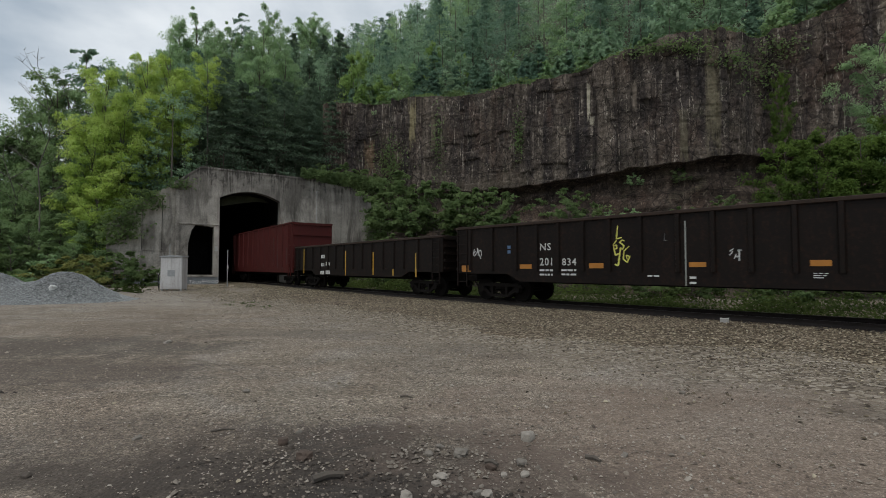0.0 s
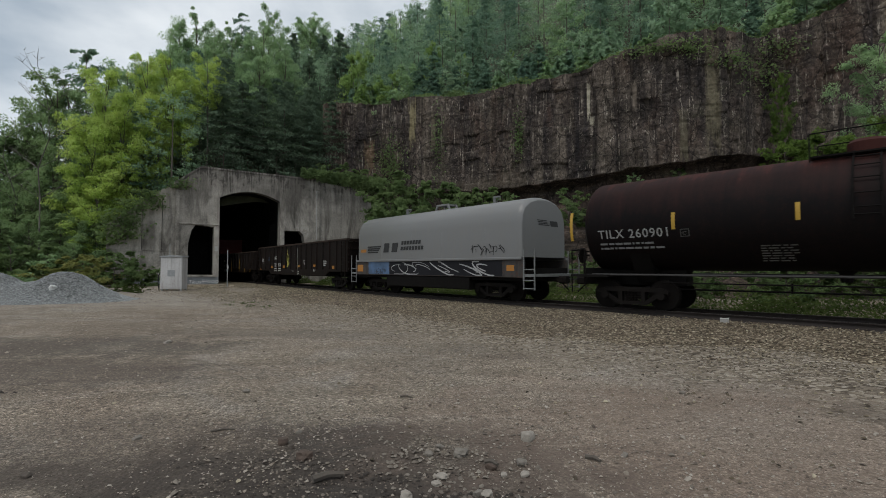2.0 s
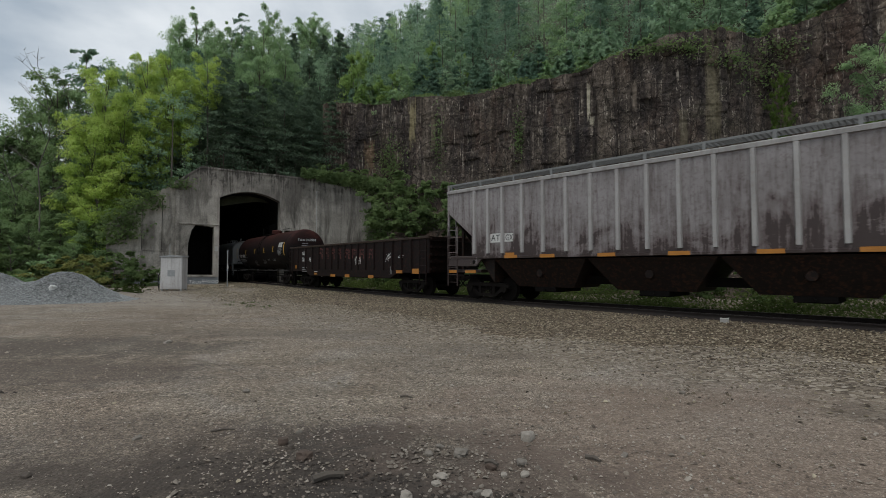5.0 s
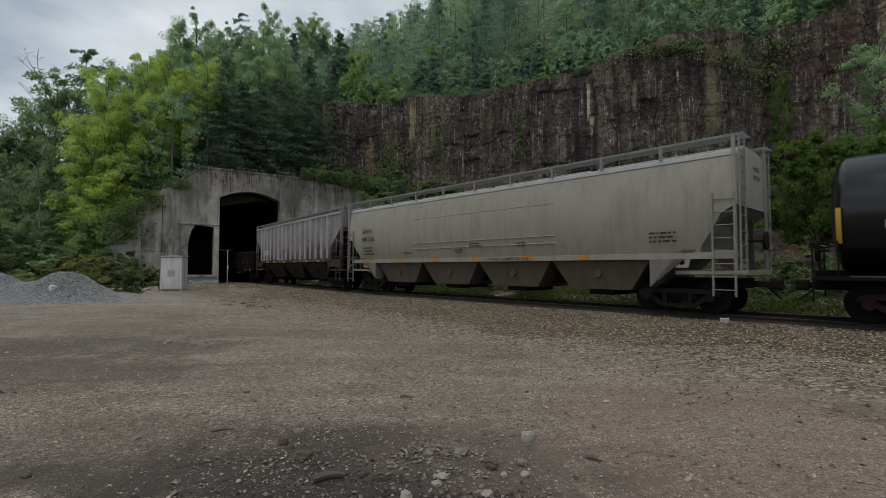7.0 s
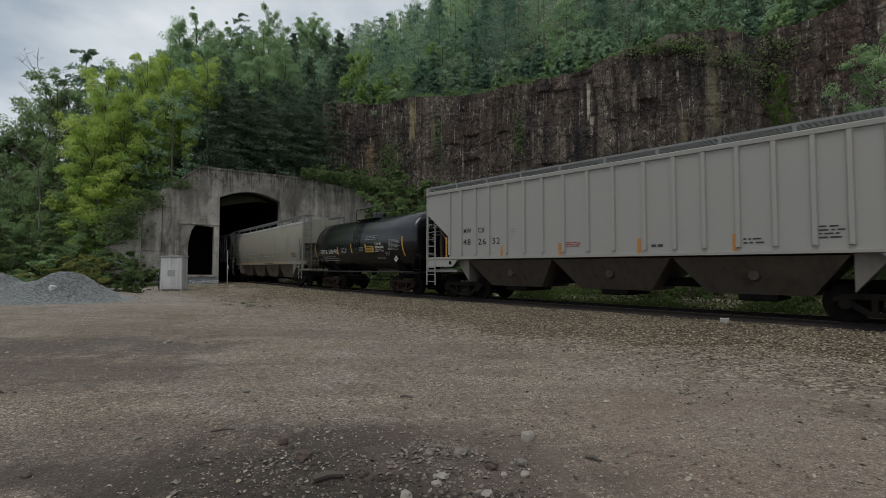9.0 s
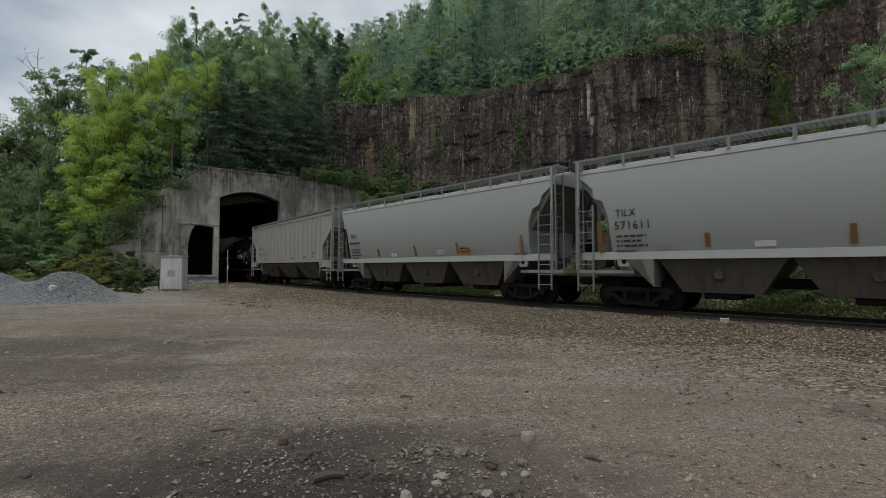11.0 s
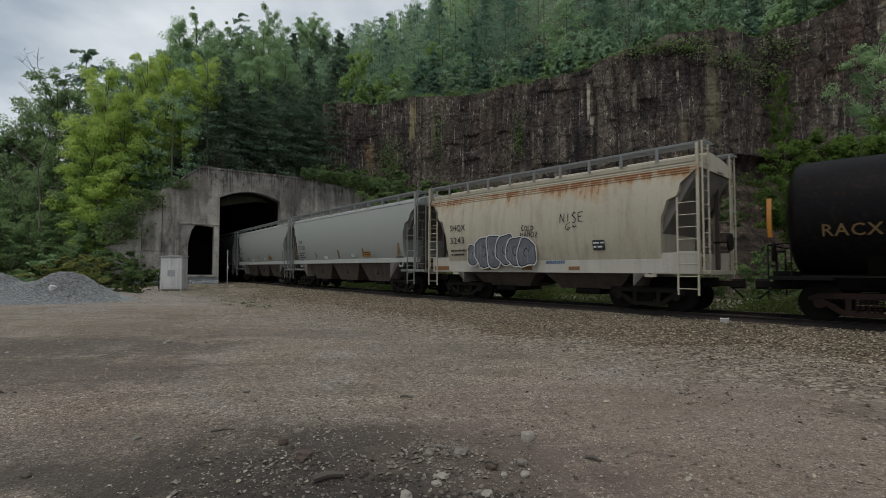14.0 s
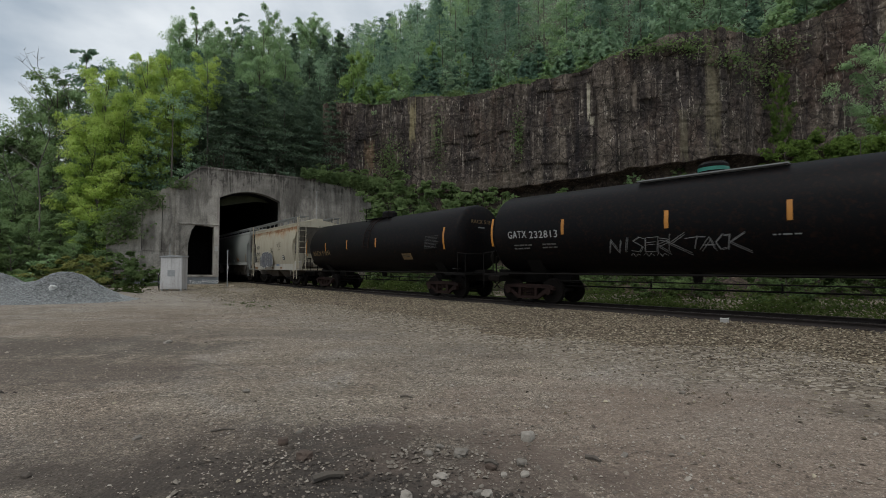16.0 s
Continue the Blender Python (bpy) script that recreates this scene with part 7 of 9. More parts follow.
        rod(bm, (xm, -1.0, 0.5), (xm, 1.0, 0.5), 0.035, 8)
        part("outlet_gate", bm, "underframe", c)
    for d in (1, -1):   # sloping end sheets inside the cut-outs
        bm = bmesh.new()
        e = bay_end + 0.12
        if style == "round":
            pts = [(0.06, cut_top - 0.02), (e, 0.74), (e, sill - 0.02), (cut + 0.05, sill + 0.2), (cut * 0.8, cut_top - 0.35)]
        else:
            pts = [(0.12, cut_top - 0.05), (e, 0.74), (e, sill - 0.02), (cut + 0.02, sill + 0.3)]
        prof(bm, [(d * (h - x), z) for x, z in pts], -half_w + 0.2, half_w - 0.2, "y")
        bmesh.ops.recalc_face_normals(bm, faces=bm.faces)
        part("slope_sheet", bm, slope_mat, c, "dirty grey sloping end sheet")
    bm = bmesh.new()
    box(bm, -h + 0.1, h - 0.1, -0.28, 0.28, 0.74, 1.02)
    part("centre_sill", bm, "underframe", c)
    for d in (1, -1):
        # end platform, its posts and ladders
        bm = bmesh.new()
        xa, xb = sorted((d * (h - 1.75), d * (h + 0.12)))
        ws = width(sill)
        wp = min(half_w - 0.1, ws - 0.13)
        box(bm, xa, xb, -wp, wp, 1.12, 1.24, 0.02)
        part("end_platform", bm, mat, c)
        bm = bmesh.new()
        plate_in, plate_out = (1.95, 0.1) if style == "flat" else (1.75, 1.25)
        cut_in, cut_out = (0.3, 0.0) if style == "flat" else (0.08, 0.08)
        prof(bm, [(d * (h - plate_in + cut_in), sill - 0.36), (d * (h - plate_out - cut_out), sill - 0.36), (d * (h - plate_out), sill - 0.065), (d * (h - plate_in), sill - 0.065)], ws - 0.05, ws + 0.03, "y")
        bmesh.ops.recalc_face_normals(bm, faces=bm.faces)
        pad = part("jacking_pad", bm, mat, c)
        bm = bmesh.new()
        lathe(bm, [(ws + 0.02, 0.09), (ws + 0.034, 0.08)], (d * (h - plate_in + (0.42 if style == "flat" else 0.25)), 0, sill - 0.2), 12, "y")
        part("lifting_hole", bm, "underframe", pad)
        for s in (1, -1):
            bm = bmesh.new()
            xo = d * (h - 0.06)
            box(bm, xo - 0.035, xo + 0.035, s * (half_w - 0.02) - 0.035, s * (half_w - 0.02) + 0.035, 1.24, board - 0.06)
            part("corner_post", bm, mat, c)
            bm = bmesh.new()
            a, b = sorted((d * (h - 0.60), d * (h - 0.06)))
            ladder(bm, a, b, s * (half_w + 0.03), 0.55, 3.35 if style == "round" else 3.05, 8)
            part("side_ladder", bm, "galvanised" if style == "round" and mat != "hopper_tan" else mat, c)
            bm = bmesh.new()
            for q in range(9):
                z = 1.5 + q * (board - 1.7) / 8
                rod(bm, (d * (h + 0.05), s * (half_w - 0.1), z), (d * (h + 0.05), s * (half_w - 0.55), z), 0.016, 6)
            for yy in (0.08, 0.57):
                box(bm, d * (h + 0.05) - 0.02, d * (h + 0.05) + 0.02, s * (half_w - yy) - 0.02, s * (half_w - yy) + 0.02, 1.24, board)
            part("end_ladder", bm, "galvanised" if style == "round" and mat != "hopper_tan" else mat, c)
        for y in (-0.9, 0.9):
            bm = bmesh.new()
            box(bm, d * (h - 0.3) - 0.06, d * (h - 0.3) + 0.06, y - 0.05, y + 0.05, 1.24, cut_top + 0.05)
            part("end_brace", bm, bay_mat, c)
        bm = bmesh.new()
        rod(bm, (d * (h - 0.5), 0.3, 1.5), (d * (h - 0.5), 0.9, 1.5), 0.2, 12)
        part("air_reservoir", bm, bay_mat, c)
        if d < 0:
            bm = bmesh.new()
            lathe(bm, [(-0.03, 0.27), (0.03, 0.27)], (-h - 0.16, -0.5, 2.1), 18, "x")
            rod(bm, (-h + 0.3, -0.5, 2.1), (-h - 0.2, -0.5, 2.1), 0.03, 8)
            part("brake_wheel", bm, "bogie_steel", c)
        bogie(c, d * (h - 1.75))
    couplers(c, h + 0.3)
    return c


def tank_car(front, back, r, zc, label, mat, deck="underframe", rails=True):
    """A tank car: a barrel with dished heads on stub sills, with ladder, dome and side rails."""
    L = front - back
    h = L / 2
    c = car_thing("tank_car", label, "tank car", front, back)
    bm = bmesh.new()
    out = [(-h, 0.02), (-h + 0.03, r * 0.4), (-h + 0.10, r * 0.72), (-h + 0.20, r * 0.91), (-h + 0.30, r * 0.98), (-h + 0.38, r)]
    body = [(-h + L * f, r) for f in (0.2, 0.4, 0.6, 0.8)]
    lathe(bm, out + body + [(-x, q) for x, q in out[::-1]], (0, 0, zc), 48)
    bmesh.ops.recalc_face_normals(bm, faces=bm.faces)
    smooth_mesh(part("tank", bm, mat, c), 35)
    # saddle, stub sills and side walks
    for d in (1, -1):
        bm = bmesh.new()
        a, b = sorted((d * (h - 3.0), d * (h + 0.35)))
        box(bm, a, b, -0.3, 0.3, 0.75, zc - r * 0.93, 0.02)
        part("stub_sill", bm, "underframe", c)
        bm = bmesh.new()
        a, b = sorted((d * (h - 2.2), d * (h - 1.6)))
        ring = [(r * math.sin(q), zc - (r - 0.02) * math.cos(q)) for q in [-0.95 + 0.19 * i for i in range(11)]]
        prof(bm, ring + [(0.5, 0.85), (-0.5, 0.85)], a, b)
        part("saddle", bm, "underframe", c)
        bm = bmesh.new()
        a, b = sorted((d * (h - 1.0), d * (h + 0.3)))
        box(bm, a, b, -1.45, 1.45, 1.02, 1.10)
        part("end_platform", bm, "underframe", c)
    for s in (1, -1):
        bm = bmesh.new()
        rod(bm, (-h + 0.4, s * (r * 0.86), 1.10), (h - 0.4, s * (r * 0.86), 1.10), 0.035, 6)
        part("side_rail", bm, "rail_dim" if mat != "tank_black" else "underframe", c)
        bm = bmesh.new()
        ladder(bm, -0.25, 0.25, s * (r + 0.07), zc - 0.25, zc + 0.1, 2)
        for x in (-0.25, 0.25):
            for q in range(6):
                a0, a1 = 0.06 + q * 0.22, 0.06 + (q + 1) * 0.22
                rod(bm, (x, s * (r + 0.07) * math.cos(a0), zc + (r + 0.07) * math.sin(a0)), (x, s * (r + 0.07) * math.cos(a1), zc + (r + 0.07) * math.sin(a1)), 0.022, 6)
        for k in range(5):
            a0 = 0.22 + k * 0.25
            rod(bm, (-0.25, s * (r + 0.07) * math.cos(a0), zc + (r + 0.07) * math.sin(a0)), (0.25, s * (r + 0.07) * math.cos(a0), zc + (r + 0.07) * math.sin(a0)), 0.016, 6)
        if rails:
            part("tank_ladder", bm, "bogie_rust" if mat == "tank_black" else "underframe", c)
        else:
            bm.free()
    bm = bmesh.new()
    for k in range(4):
        x = (-h + 2.5) + (L - 5.0) * k / 3
        rod(bm, (x, 0.5, 0.62), (x, 0.5, 0.9), 0.03, 6)
    rod(bm, (-h + 2.5, 0.5, 0.66), (h - 2.5, 0.5, 0.66), 0.025, 6)
    rod(bm, (-h + 2.5, 0.9, 0.86), (h - 2.5, 0.9, 0.86), 0.02, 6)
    part("brake_rigging", bm, "underframe", c)
    bm = bmesh.new()
    lathe(bm, [(zc - r - 0.28, 0.12), (zc - r - 0.05, 0.16), (zc - r + 0.05, 0.3)], (0.5, 0, 0), 14, "z")
    part("bottom_outlet", bm, "underframe", c)
    # top fittings
    bm = bmesh.new()
    lathe(bm, [(zc + r - 0.08, 0.42), (zc + r + 0.26, 0.42), (zc + r + 0.34, 0.34)], (0, 0, 0), 22, "z")
    part("manway", bm, mat, c)
    if not rails:
        bm = bmesh.new()
        lathe(bm, [(zc + r + 0.06, 0.43), (zc + r + 0.17, 0.43)], (0, 0, 0), 22, "z")
        part("valve_band", bm, "valve_green", c, "teal painted band")
    for s in (1, -1):
        bm = bmesh.new()
        w = 1.1 if rails else 2.0
        for q in range(4):
            box(bm, -w, w, s * 0.62 + q * 0.12 - 0.22, s * 0.62 + q * 0.12 - 0.13, zc + r * 0.93, zc + r * 0.93 + 0.04)
        part("top_platform", bm, deck, c)
    zt = zc + r * 0.93
    for s in (1, -1) if rails else ():
        bm = bmesh.new()
        for x in (-1.1, 1.1):
            rod(bm, (x, s * 0.85, zt - 0.1), (x, s * 0.85, zt + 0.62), 0.018, 6)
        rod(bm, (-1.1, s * 0.85, zt + 0.62), (1.1, s * 0.85, zt + 0.62), 0.018, 6)
        part("top_handrail", bm, "underframe", c)
    for d in (1, -1):
        bm = bmesh.new()
        for s in (1, -1):
            rod(bm, (d * (h + 0.28), s * 1.4, 0.5), (d * (h + 0.28), s * 1.4, 1.9), 0.02, 6)
            rod(bm, (d * (h - 0.2), s * 1.4, 1.1), (d * (h - 0.2), s * 1.4, 1.95), 0.02, 6)
            rod(bm, (d * (h + 0.28), s * 1.4, 1.9), (d * (h - 0.2), s * 1.4, 1.95), 0.02, 6)
        rod(bm, (d * (h + 0.28), -1.4, 1.9), (d * (h + 0.28), 1.4, 1.9), 0.02, 6)
        part("end_handrail", bm, "underframe", c)
        bogie(c, d * (h - 1.6), "bogie_rust" if mat != "tank_brown" else "bogie_steel")
    bm = bmesh.new()
    lathe(bm, [(-0.02, 0.27), (0.03, 0.27)], (h + 0.25, 0.7, 1.75), 18, "x")
    rod(bm, (h, 0.7, 1.75), (h + 0.28, 0.7, 1.75), 0.03, 8)
    rod(bm, (h + 0.2, 0.7, 1.1), (h + 0.2, 0.7, 1.75), 0.03, 8)
    part("brake_wheel", bm, "bogie_steel", c)
    couplers(c, h + 0.45)
    c["r"], c["zc"] = r, zc
    return c


def tank_patch(car, x0, x1, z0, z1, mat, r, zc, name="reflector", lift=0.009):
    """A curved marking that lies on the barrel."""
    bm = bmesh.new()
    a0, a1 = math.asin(max(-1, min(1, (z0 - zc) / r))), math.asin(max(-1, min(1, (z1 - zc) / r)))
    rows = []
    for k in range(7):
        a = a0 + (a1 - a0) * k / 6
        rows.append([bm.verts.new((x, (r + lift) * math.cos(a), zc + (r + lift) * math.sin(a))) for x in (x0, x1)])
    for p, q in zip(rows, rows[1:]):
        bm.faces.new((p[0], p[1], q[1], q[0]))
    bmesh.ops.recalc_face_normals(bm, faces=bm.faces)
    for f in bm.faces:
        f.smooth = True
    return part(name, bm, mat, car)


def on_tank(z, r, zc):
    """How far out the barrel stands at height z, and how its skin leans there."""
    a = math.asin((z - zc) / r)
    return (r + 0.01) * math.cos(a), a
# ---- the train, front to back ----
red = gondola(151.0, 133.9, 4.6, 0.95, [-8.0 + 1.6 * k for k in range(11)], "boxy_red", "maroon high-sided freight car with scratched ribbed steel sides", "high_side_car", deep=False)
gon_a = gondola(133.0, 117.0, 2.75, 0.85, (7.3, 6.28, 5.2, 4.07, 3.0, 2.0, 1.0, -0.1, -1.1, -2.1, -3.2, -4.2, -5.06, -6.2), "gondola_black", "dark brown black gondola car with ribbed steel sides")
gon_b = gondola(116.1, 99.2, 3.0, 0.80, (7.7, 6.55, 5.39, 4.47, 3.58, 2.64, 1.71, 0.71, -0.38, -1.3, -2.2, -3.14, -4.03, -5.0, -6.0, -7.0), "gondola_black", "black gondola car with yellow graffiti and white numbers")
gon_c = gondola(69.0, 52.9, 2.75, 0.80, (6.72, 5.43, 4.39, 3.38, 2.48, 1.6, 0.78, -0.07, -0.83, -1.6, -2.43, -3.3, -4.21, -5.05, -5.85, -6.65), "gondola_brown", "rusty brown gondola car with faded red graffiti")
tank_a = tank_car(84.4, 69.9, 1.50, 2.72, "black tank car with rusty brown top and white lettering", "tank_brown")
tank_b = tank_car(12.9, 2.0, 1.50, 2.65, "glossy black tank car with white chemical lettering", "tank_gloss")
tank_c = tank_car(-77.2, -92.0, 1.50, 2.62, "dull black tank car with gold lettering", "tank_black")
tank_d = tank_car(-93.6, -109.0, 1.52, 2.66, "black tank car with white scrawled graffiti", "tank_black", deck="galvanised", rails=False)
hop_a = covered_hopper(51.6, 34.8, "dirty grey covered hopper car with white ribs and rain streaks", "hopper_dirty", 1.74, 4.55, 3, "flat", 4.86, ribs=(6.85, 6.14, 5.42, 4.5, 3.58, 2.66, 1.74, 0.82, -0.1, -1.02, -1.94, -2.86, -3.78, -4.7, -5.6, -6.5), rib_mat="rib_pale", bay_mat="bay_dark", slope_mat="bay_dark", cut=1.4, notch=FLAT_CUT, sill_lo=0.06, sill_hi=0.03, roof_mat="rib_pale")
hop_b = covered_hopper(34.0, 14.7, "dusty cream covered hopper car with pressed side beads", "hopper_cream", 1.68, 4.48, 4, "round", 4.92, half_w=1.56, bay_mat="bay_cream", bay_in=0.86, cut=1.0, notch=SHORT_CUT, roof_mat="roof_white", sill_lo=0.12, sill_hi=0.06)
hop_c = covered_hopper(1.0, -16.0, "light grey covered hopper car with ribbed sides", "hopper_light", 1.72, 4.64, 3, "flat", 4.93, ribs=(7.0, 6.32, 5.52, 4.81, 3.94, 3.12, 2.32, 1.46, 0.55, -0.34, -1.32, -2.18, -2.97, -3.79, -4.61, -5.4, -6.08, -6.75), cut=1.45, notch=FLAT_CUT, sill_lo=0.06, sill_hi=0.03)
GREY = dict(label="clean pale grey covered hopper car with rounded sides", mat="hopper_grey", sill=1.72, eave=4.54, bays=3, style="round", board=4.92, roof_mat="roof_white", sill_lo=0.15, sill_hi=0.08, sill_mat="sill_lit", bay_in=0.8)
hop_d = covered_hopper(-16.8, -31.7, **GREY)
hop_e = covered_hopper(-32.6, -47.4, **GREY)
hop_f = covered_hopper(-48.2, -63.2, **GREY)
hop_g = covered_hopper(-64.1, -75.4, "tan covered hopper car with rusty roof edge and graffiti", "hopper_tan", 1.40, 4.46, 2, "round", 4.90, cut=1.15, notch=ROUND_CUT, bay_end=1.9, sill_lo=0.26, sill_hi=0.34, sill_mat="sill_cream")


def coil_car():
    front, back = 98.2, 86.8
    h = (front - back) / 2
    c = car_thing("coil_car", "grey hooded steel coil car with graffiti along its sill", "coil car", front, back)
    W = 1.48
    rings = []
    pts = [(W, 1.72), (W, 3.02), (W * 0.97, 3.4), (W * 0.86, 3.71), (W * 0.62, 3.94), (W * 0.3, 4.06), (0, 4.09)]
    pts = pts + [(-y, z) for y, z in pts[-2::-1]]
    for x, s, drop in ((-h, 0.93, 0.12), (-h + 0.08, 0.97, 0.05), (-h + 0.2, 1, 0), (h - 0.2, 1, 0), (h - 0.08, 0.97, 0.05), (h, 0.93, 0.12)):
        rings.append([(x, y * s, z - drop * (z > 1.8)) for y, z in pts])
    bm = bmesh.new()
    loft(bm, rings)
    smooth_mesh(part("hood", bm, "hood_grey", c), 30)
    for s in (1, -1):
        bm = bmesh.new()
        box(bm, -h - 0.05, h + 0.05, *sorted((s * (W - 0.05), s * (W + 0.05))), 1.62, 1.72, 0.015)
        part("hood_rim", bm, "hood_grey", c)
        bm = bmesh.new()
        box(bm, -h - 0.1, h + 0.1, *sorted((s * (W - 0.14), s * (W - 0.02))), 0.95, 1.615)
        part("side_sill", bm, "sill_dirty", c)
    bm = bmesh.new()
    box(bm, -h - 0.2, h + 0.2, -W + 0.2, W - 0.2, 0.82, 1.3)
    box(bm, -h + 2.75, h - 2.75, -W + 0.1, W - 0.05, 0.40, 0.95, 0.04)
    part("underframe", bm, "underframe", c)
    for x in (-h + 2.6, h - 2.6):
        bm = bmesh.new()
        box(bm, x - 0.04, x + 0.04, -0.05, 0.05, 4.06, 4.41)
        box(bm, x - 0.3, x + 0.04, -0.04, 0.04, 4.36, 4.42)
        rod(bm, (x, 0, 4.11), (x - 0.35, 0, 4.36), 0.02, 6)
        part("lifting_post", bm, "galvanised", c)
    for x in (-3.9, -1.3, 0.9, 3.4):
        for s in (1, -1):
            bm = bmesh.new()
            box(bm, x - 0.012, x + 0.012, *sorted((s * (W - 0.004), s * (W + 0.006))), 1.74, 2.88)
            part("hood_seam", bm, "paint_grey", c)
    for k in range(4):   # plain emblem on the rear end of the hood
        bm = bmesh.new()
        box(bm, -h - 0.008, -h - 0.001, -0.15 - 0.06 * k, 0.45 - 0.03 * k, 3.16 - 0.06 * k, 3.19 - 0.06 * k)
        part("emblem_stripe", bm, "paint_black", c)
    bm = bmesh.new()
    prof(bm, [(-0.95, 2.96), (-0.45, 2.96), (-0.35, 3.18), (-0.85, 3.18)], -h - 0.008, -h - 0.001)
    part("emblem", bm, "paint_black", c)
    bm = bmesh.new()
    for s in (-0.3, 0.22):
        prof(bm, [(-0.55, 4.01), (-0.46, 4.01), (-0.33, 4.28), (0.33, 4.28), (0.46, 4.01), (0.55, 4.01), (0.4, 4.36), (-0.4, 4.36)], s, s + 0.08, "y")
    box(bm, -0.38, 0.38, -0.22, 0.22, 4.28, 4.35)
    part("lifting_lug", bm, "hood_grey", c)
    for d in (1, -1):
        bm = bmesh.new()
        a, b = sorted((d * (h + 0.12), d * (h + 0.62)))
        box(bm, a, b, -W + 0.1, W - 0.05, 0.98, 1.08)
        for s in (1, -1):
            rod(bm, (a, s * (W - 0.02), 0.5), (a, s * (W - 0.02), 2.0), 0.025, 6)
            rod(bm, (b, s * (W - 0.02), 0.5), (b, s * (W - 0.02), 2.0), 0.025, 6)
            for z in (0.55, 0.85, 1.25):
                rod(bm, (a, s * (W - 0.02), z), (b, s * (W - 0.02), z), 0.02, 6)
        part("end_step", bm, "galvanised", c)
        bogie(c, d * (h - 1.7))
    couplers(c, h + 0.7)
    return c


coil = coil_car()


# ---- motion ----
def on_rails(mid, t, half):
    """The pose of a car whose middle runs at mid, resting on two points of the line."""
    u = SPEED * (t - 9.0) + mid
    xa, ya, _ = along(u + half)
    xb, yb, _ = along(u - half)
    # cars hang on their bogies: a little inside the curve in the middle
    return pose((xa + xb) / 2, (ya + yb) / 2, RAIL, 0, 0, math.degrees(math.atan2(ya - yb, xa - xb)))


def motions():
    times = [k * 0.4 for k in range(41)]
    for c, mid, length in CARS:
        walk(c, [(t, on_rails(mid, t, length * 0.38)) for t in times])
    spin = {}
    for w, d, c in WHEELSETS:
        mid = next(m for o, m, _ in CARS if o == c)
        t0 = max(0.0, 9.0 + (-24 - mid) / SPEED)
        t1 = min(DURATION, 9.0 + (36 - mid) / SPEED)
        rows = []
        f0, f1 = int(t0 * FPS), int(math.ceil(t1 * FPS))
        for f in sorted({0, *range(max(0, f0), min(int(DURATION * FPS), f1) + 1), int(DURATION * FPS)}):
            g = min(max(f, f0), f1) / FPS
            rows.append((f / FPS, Matrix.Translation((d, 0, WHEEL_R)) @ Matrix.Rotation(SPEED * g / WHEEL_R, 4, "Y")))
        walk(w, rows)

def patch(car, x0, x1, z0, z1, mat, y, lean=0.0, name="placard"):
    """A thin painted or stuck-on plate that follows the lean of the side."""
    bm = bmesh.new()
    h = (z1 - z0) / 2
    box(bm, x0, x1, -0.004, 0.003, -h, h)
    return part(name, bm, mat, car, at=Matrix.Translation((0, y, (z0 + z1) / 2)) @ Matrix.Rotation(lean, 4, "X"))


def end_words(car, text, x, y, z, size, mat):
    """Lettering on the rear head of a tank."""
    m = Matrix.Translation((x + 0.02, y, z)) @ Matrix(((0, 0, -1, 0), (-1, 0, 0, 0), (0, 1, 0, 0), (0, 0, 0, 1)))
    part_of("lettering", text_mesh(text, size), mat, car, at=m)


def bars_end(car, x, y, z, w):
    bm = bmesh.new()
    box(bm, x + 0.012, x + 0.02, y - w, y, z, z + 0.05)
    part("small_print", bm, "paint_grey", car)


def emblem(car, x0, x1, z0, z1, y):
    """A slanted black emblem without letters."""
    w = x0 - x1
    bm = bmesh.new()
    for a, b in ((0.0, 0.42), (0.55, 1.0)):
        prof(bm, [(x0 - w * a, z0), (x0 - w * (b - 0.08), z0), (x0 - w * b, z1), (x0 - w * (a + 0.08), z1)], y, y + 0.003, "y")
    part("emblem", bm, "paint_black", car)


def bead(car, x0, x1, z, mat="hopper_cream", mid=3.015, half=1.335, wide=1.56):
    """A long bead pressed into a bulged side."""
    bm = bmesh.new()
    y = wide - 0.25 * ((z - mid) / half) ** 2
    box(bm, x0, x1, y - 0.02, y + 0.022, z - 0.022, z + 0.022, 0.012)
    part("side_bead", bm, mat, car)


def diamond(car, x, z, s, r, zc):
    """An upright hazard placard in a bracket that stands off the barrel."""
    y, _ = on_tank(z + s, r, zc)
    bm = bmesh.new()
    prof(bm, [(x - s, z), (x, z - s), (x + s, z), (x, z + s)], y - 0.004, y, "y")
    bmesh.ops.recalc_face_normals(bm, faces=bm.faces)
    sign = part("hazard_placard", bm, "paint_white", car)
    bm = bmesh.new()
    box(bm, x - 0.03, x + 0.03, on_tank(z - s * 0.6, r, zc)[0] - 0.03, y - 0.004, z - s * 0.7, z - s * 0.6)
    part("bracket", bm, "underframe", sign)
    bars(car, x + s * 0.5, z + 0.05, s, 0.1, 1, "paint_black", y + 0.003, 12)


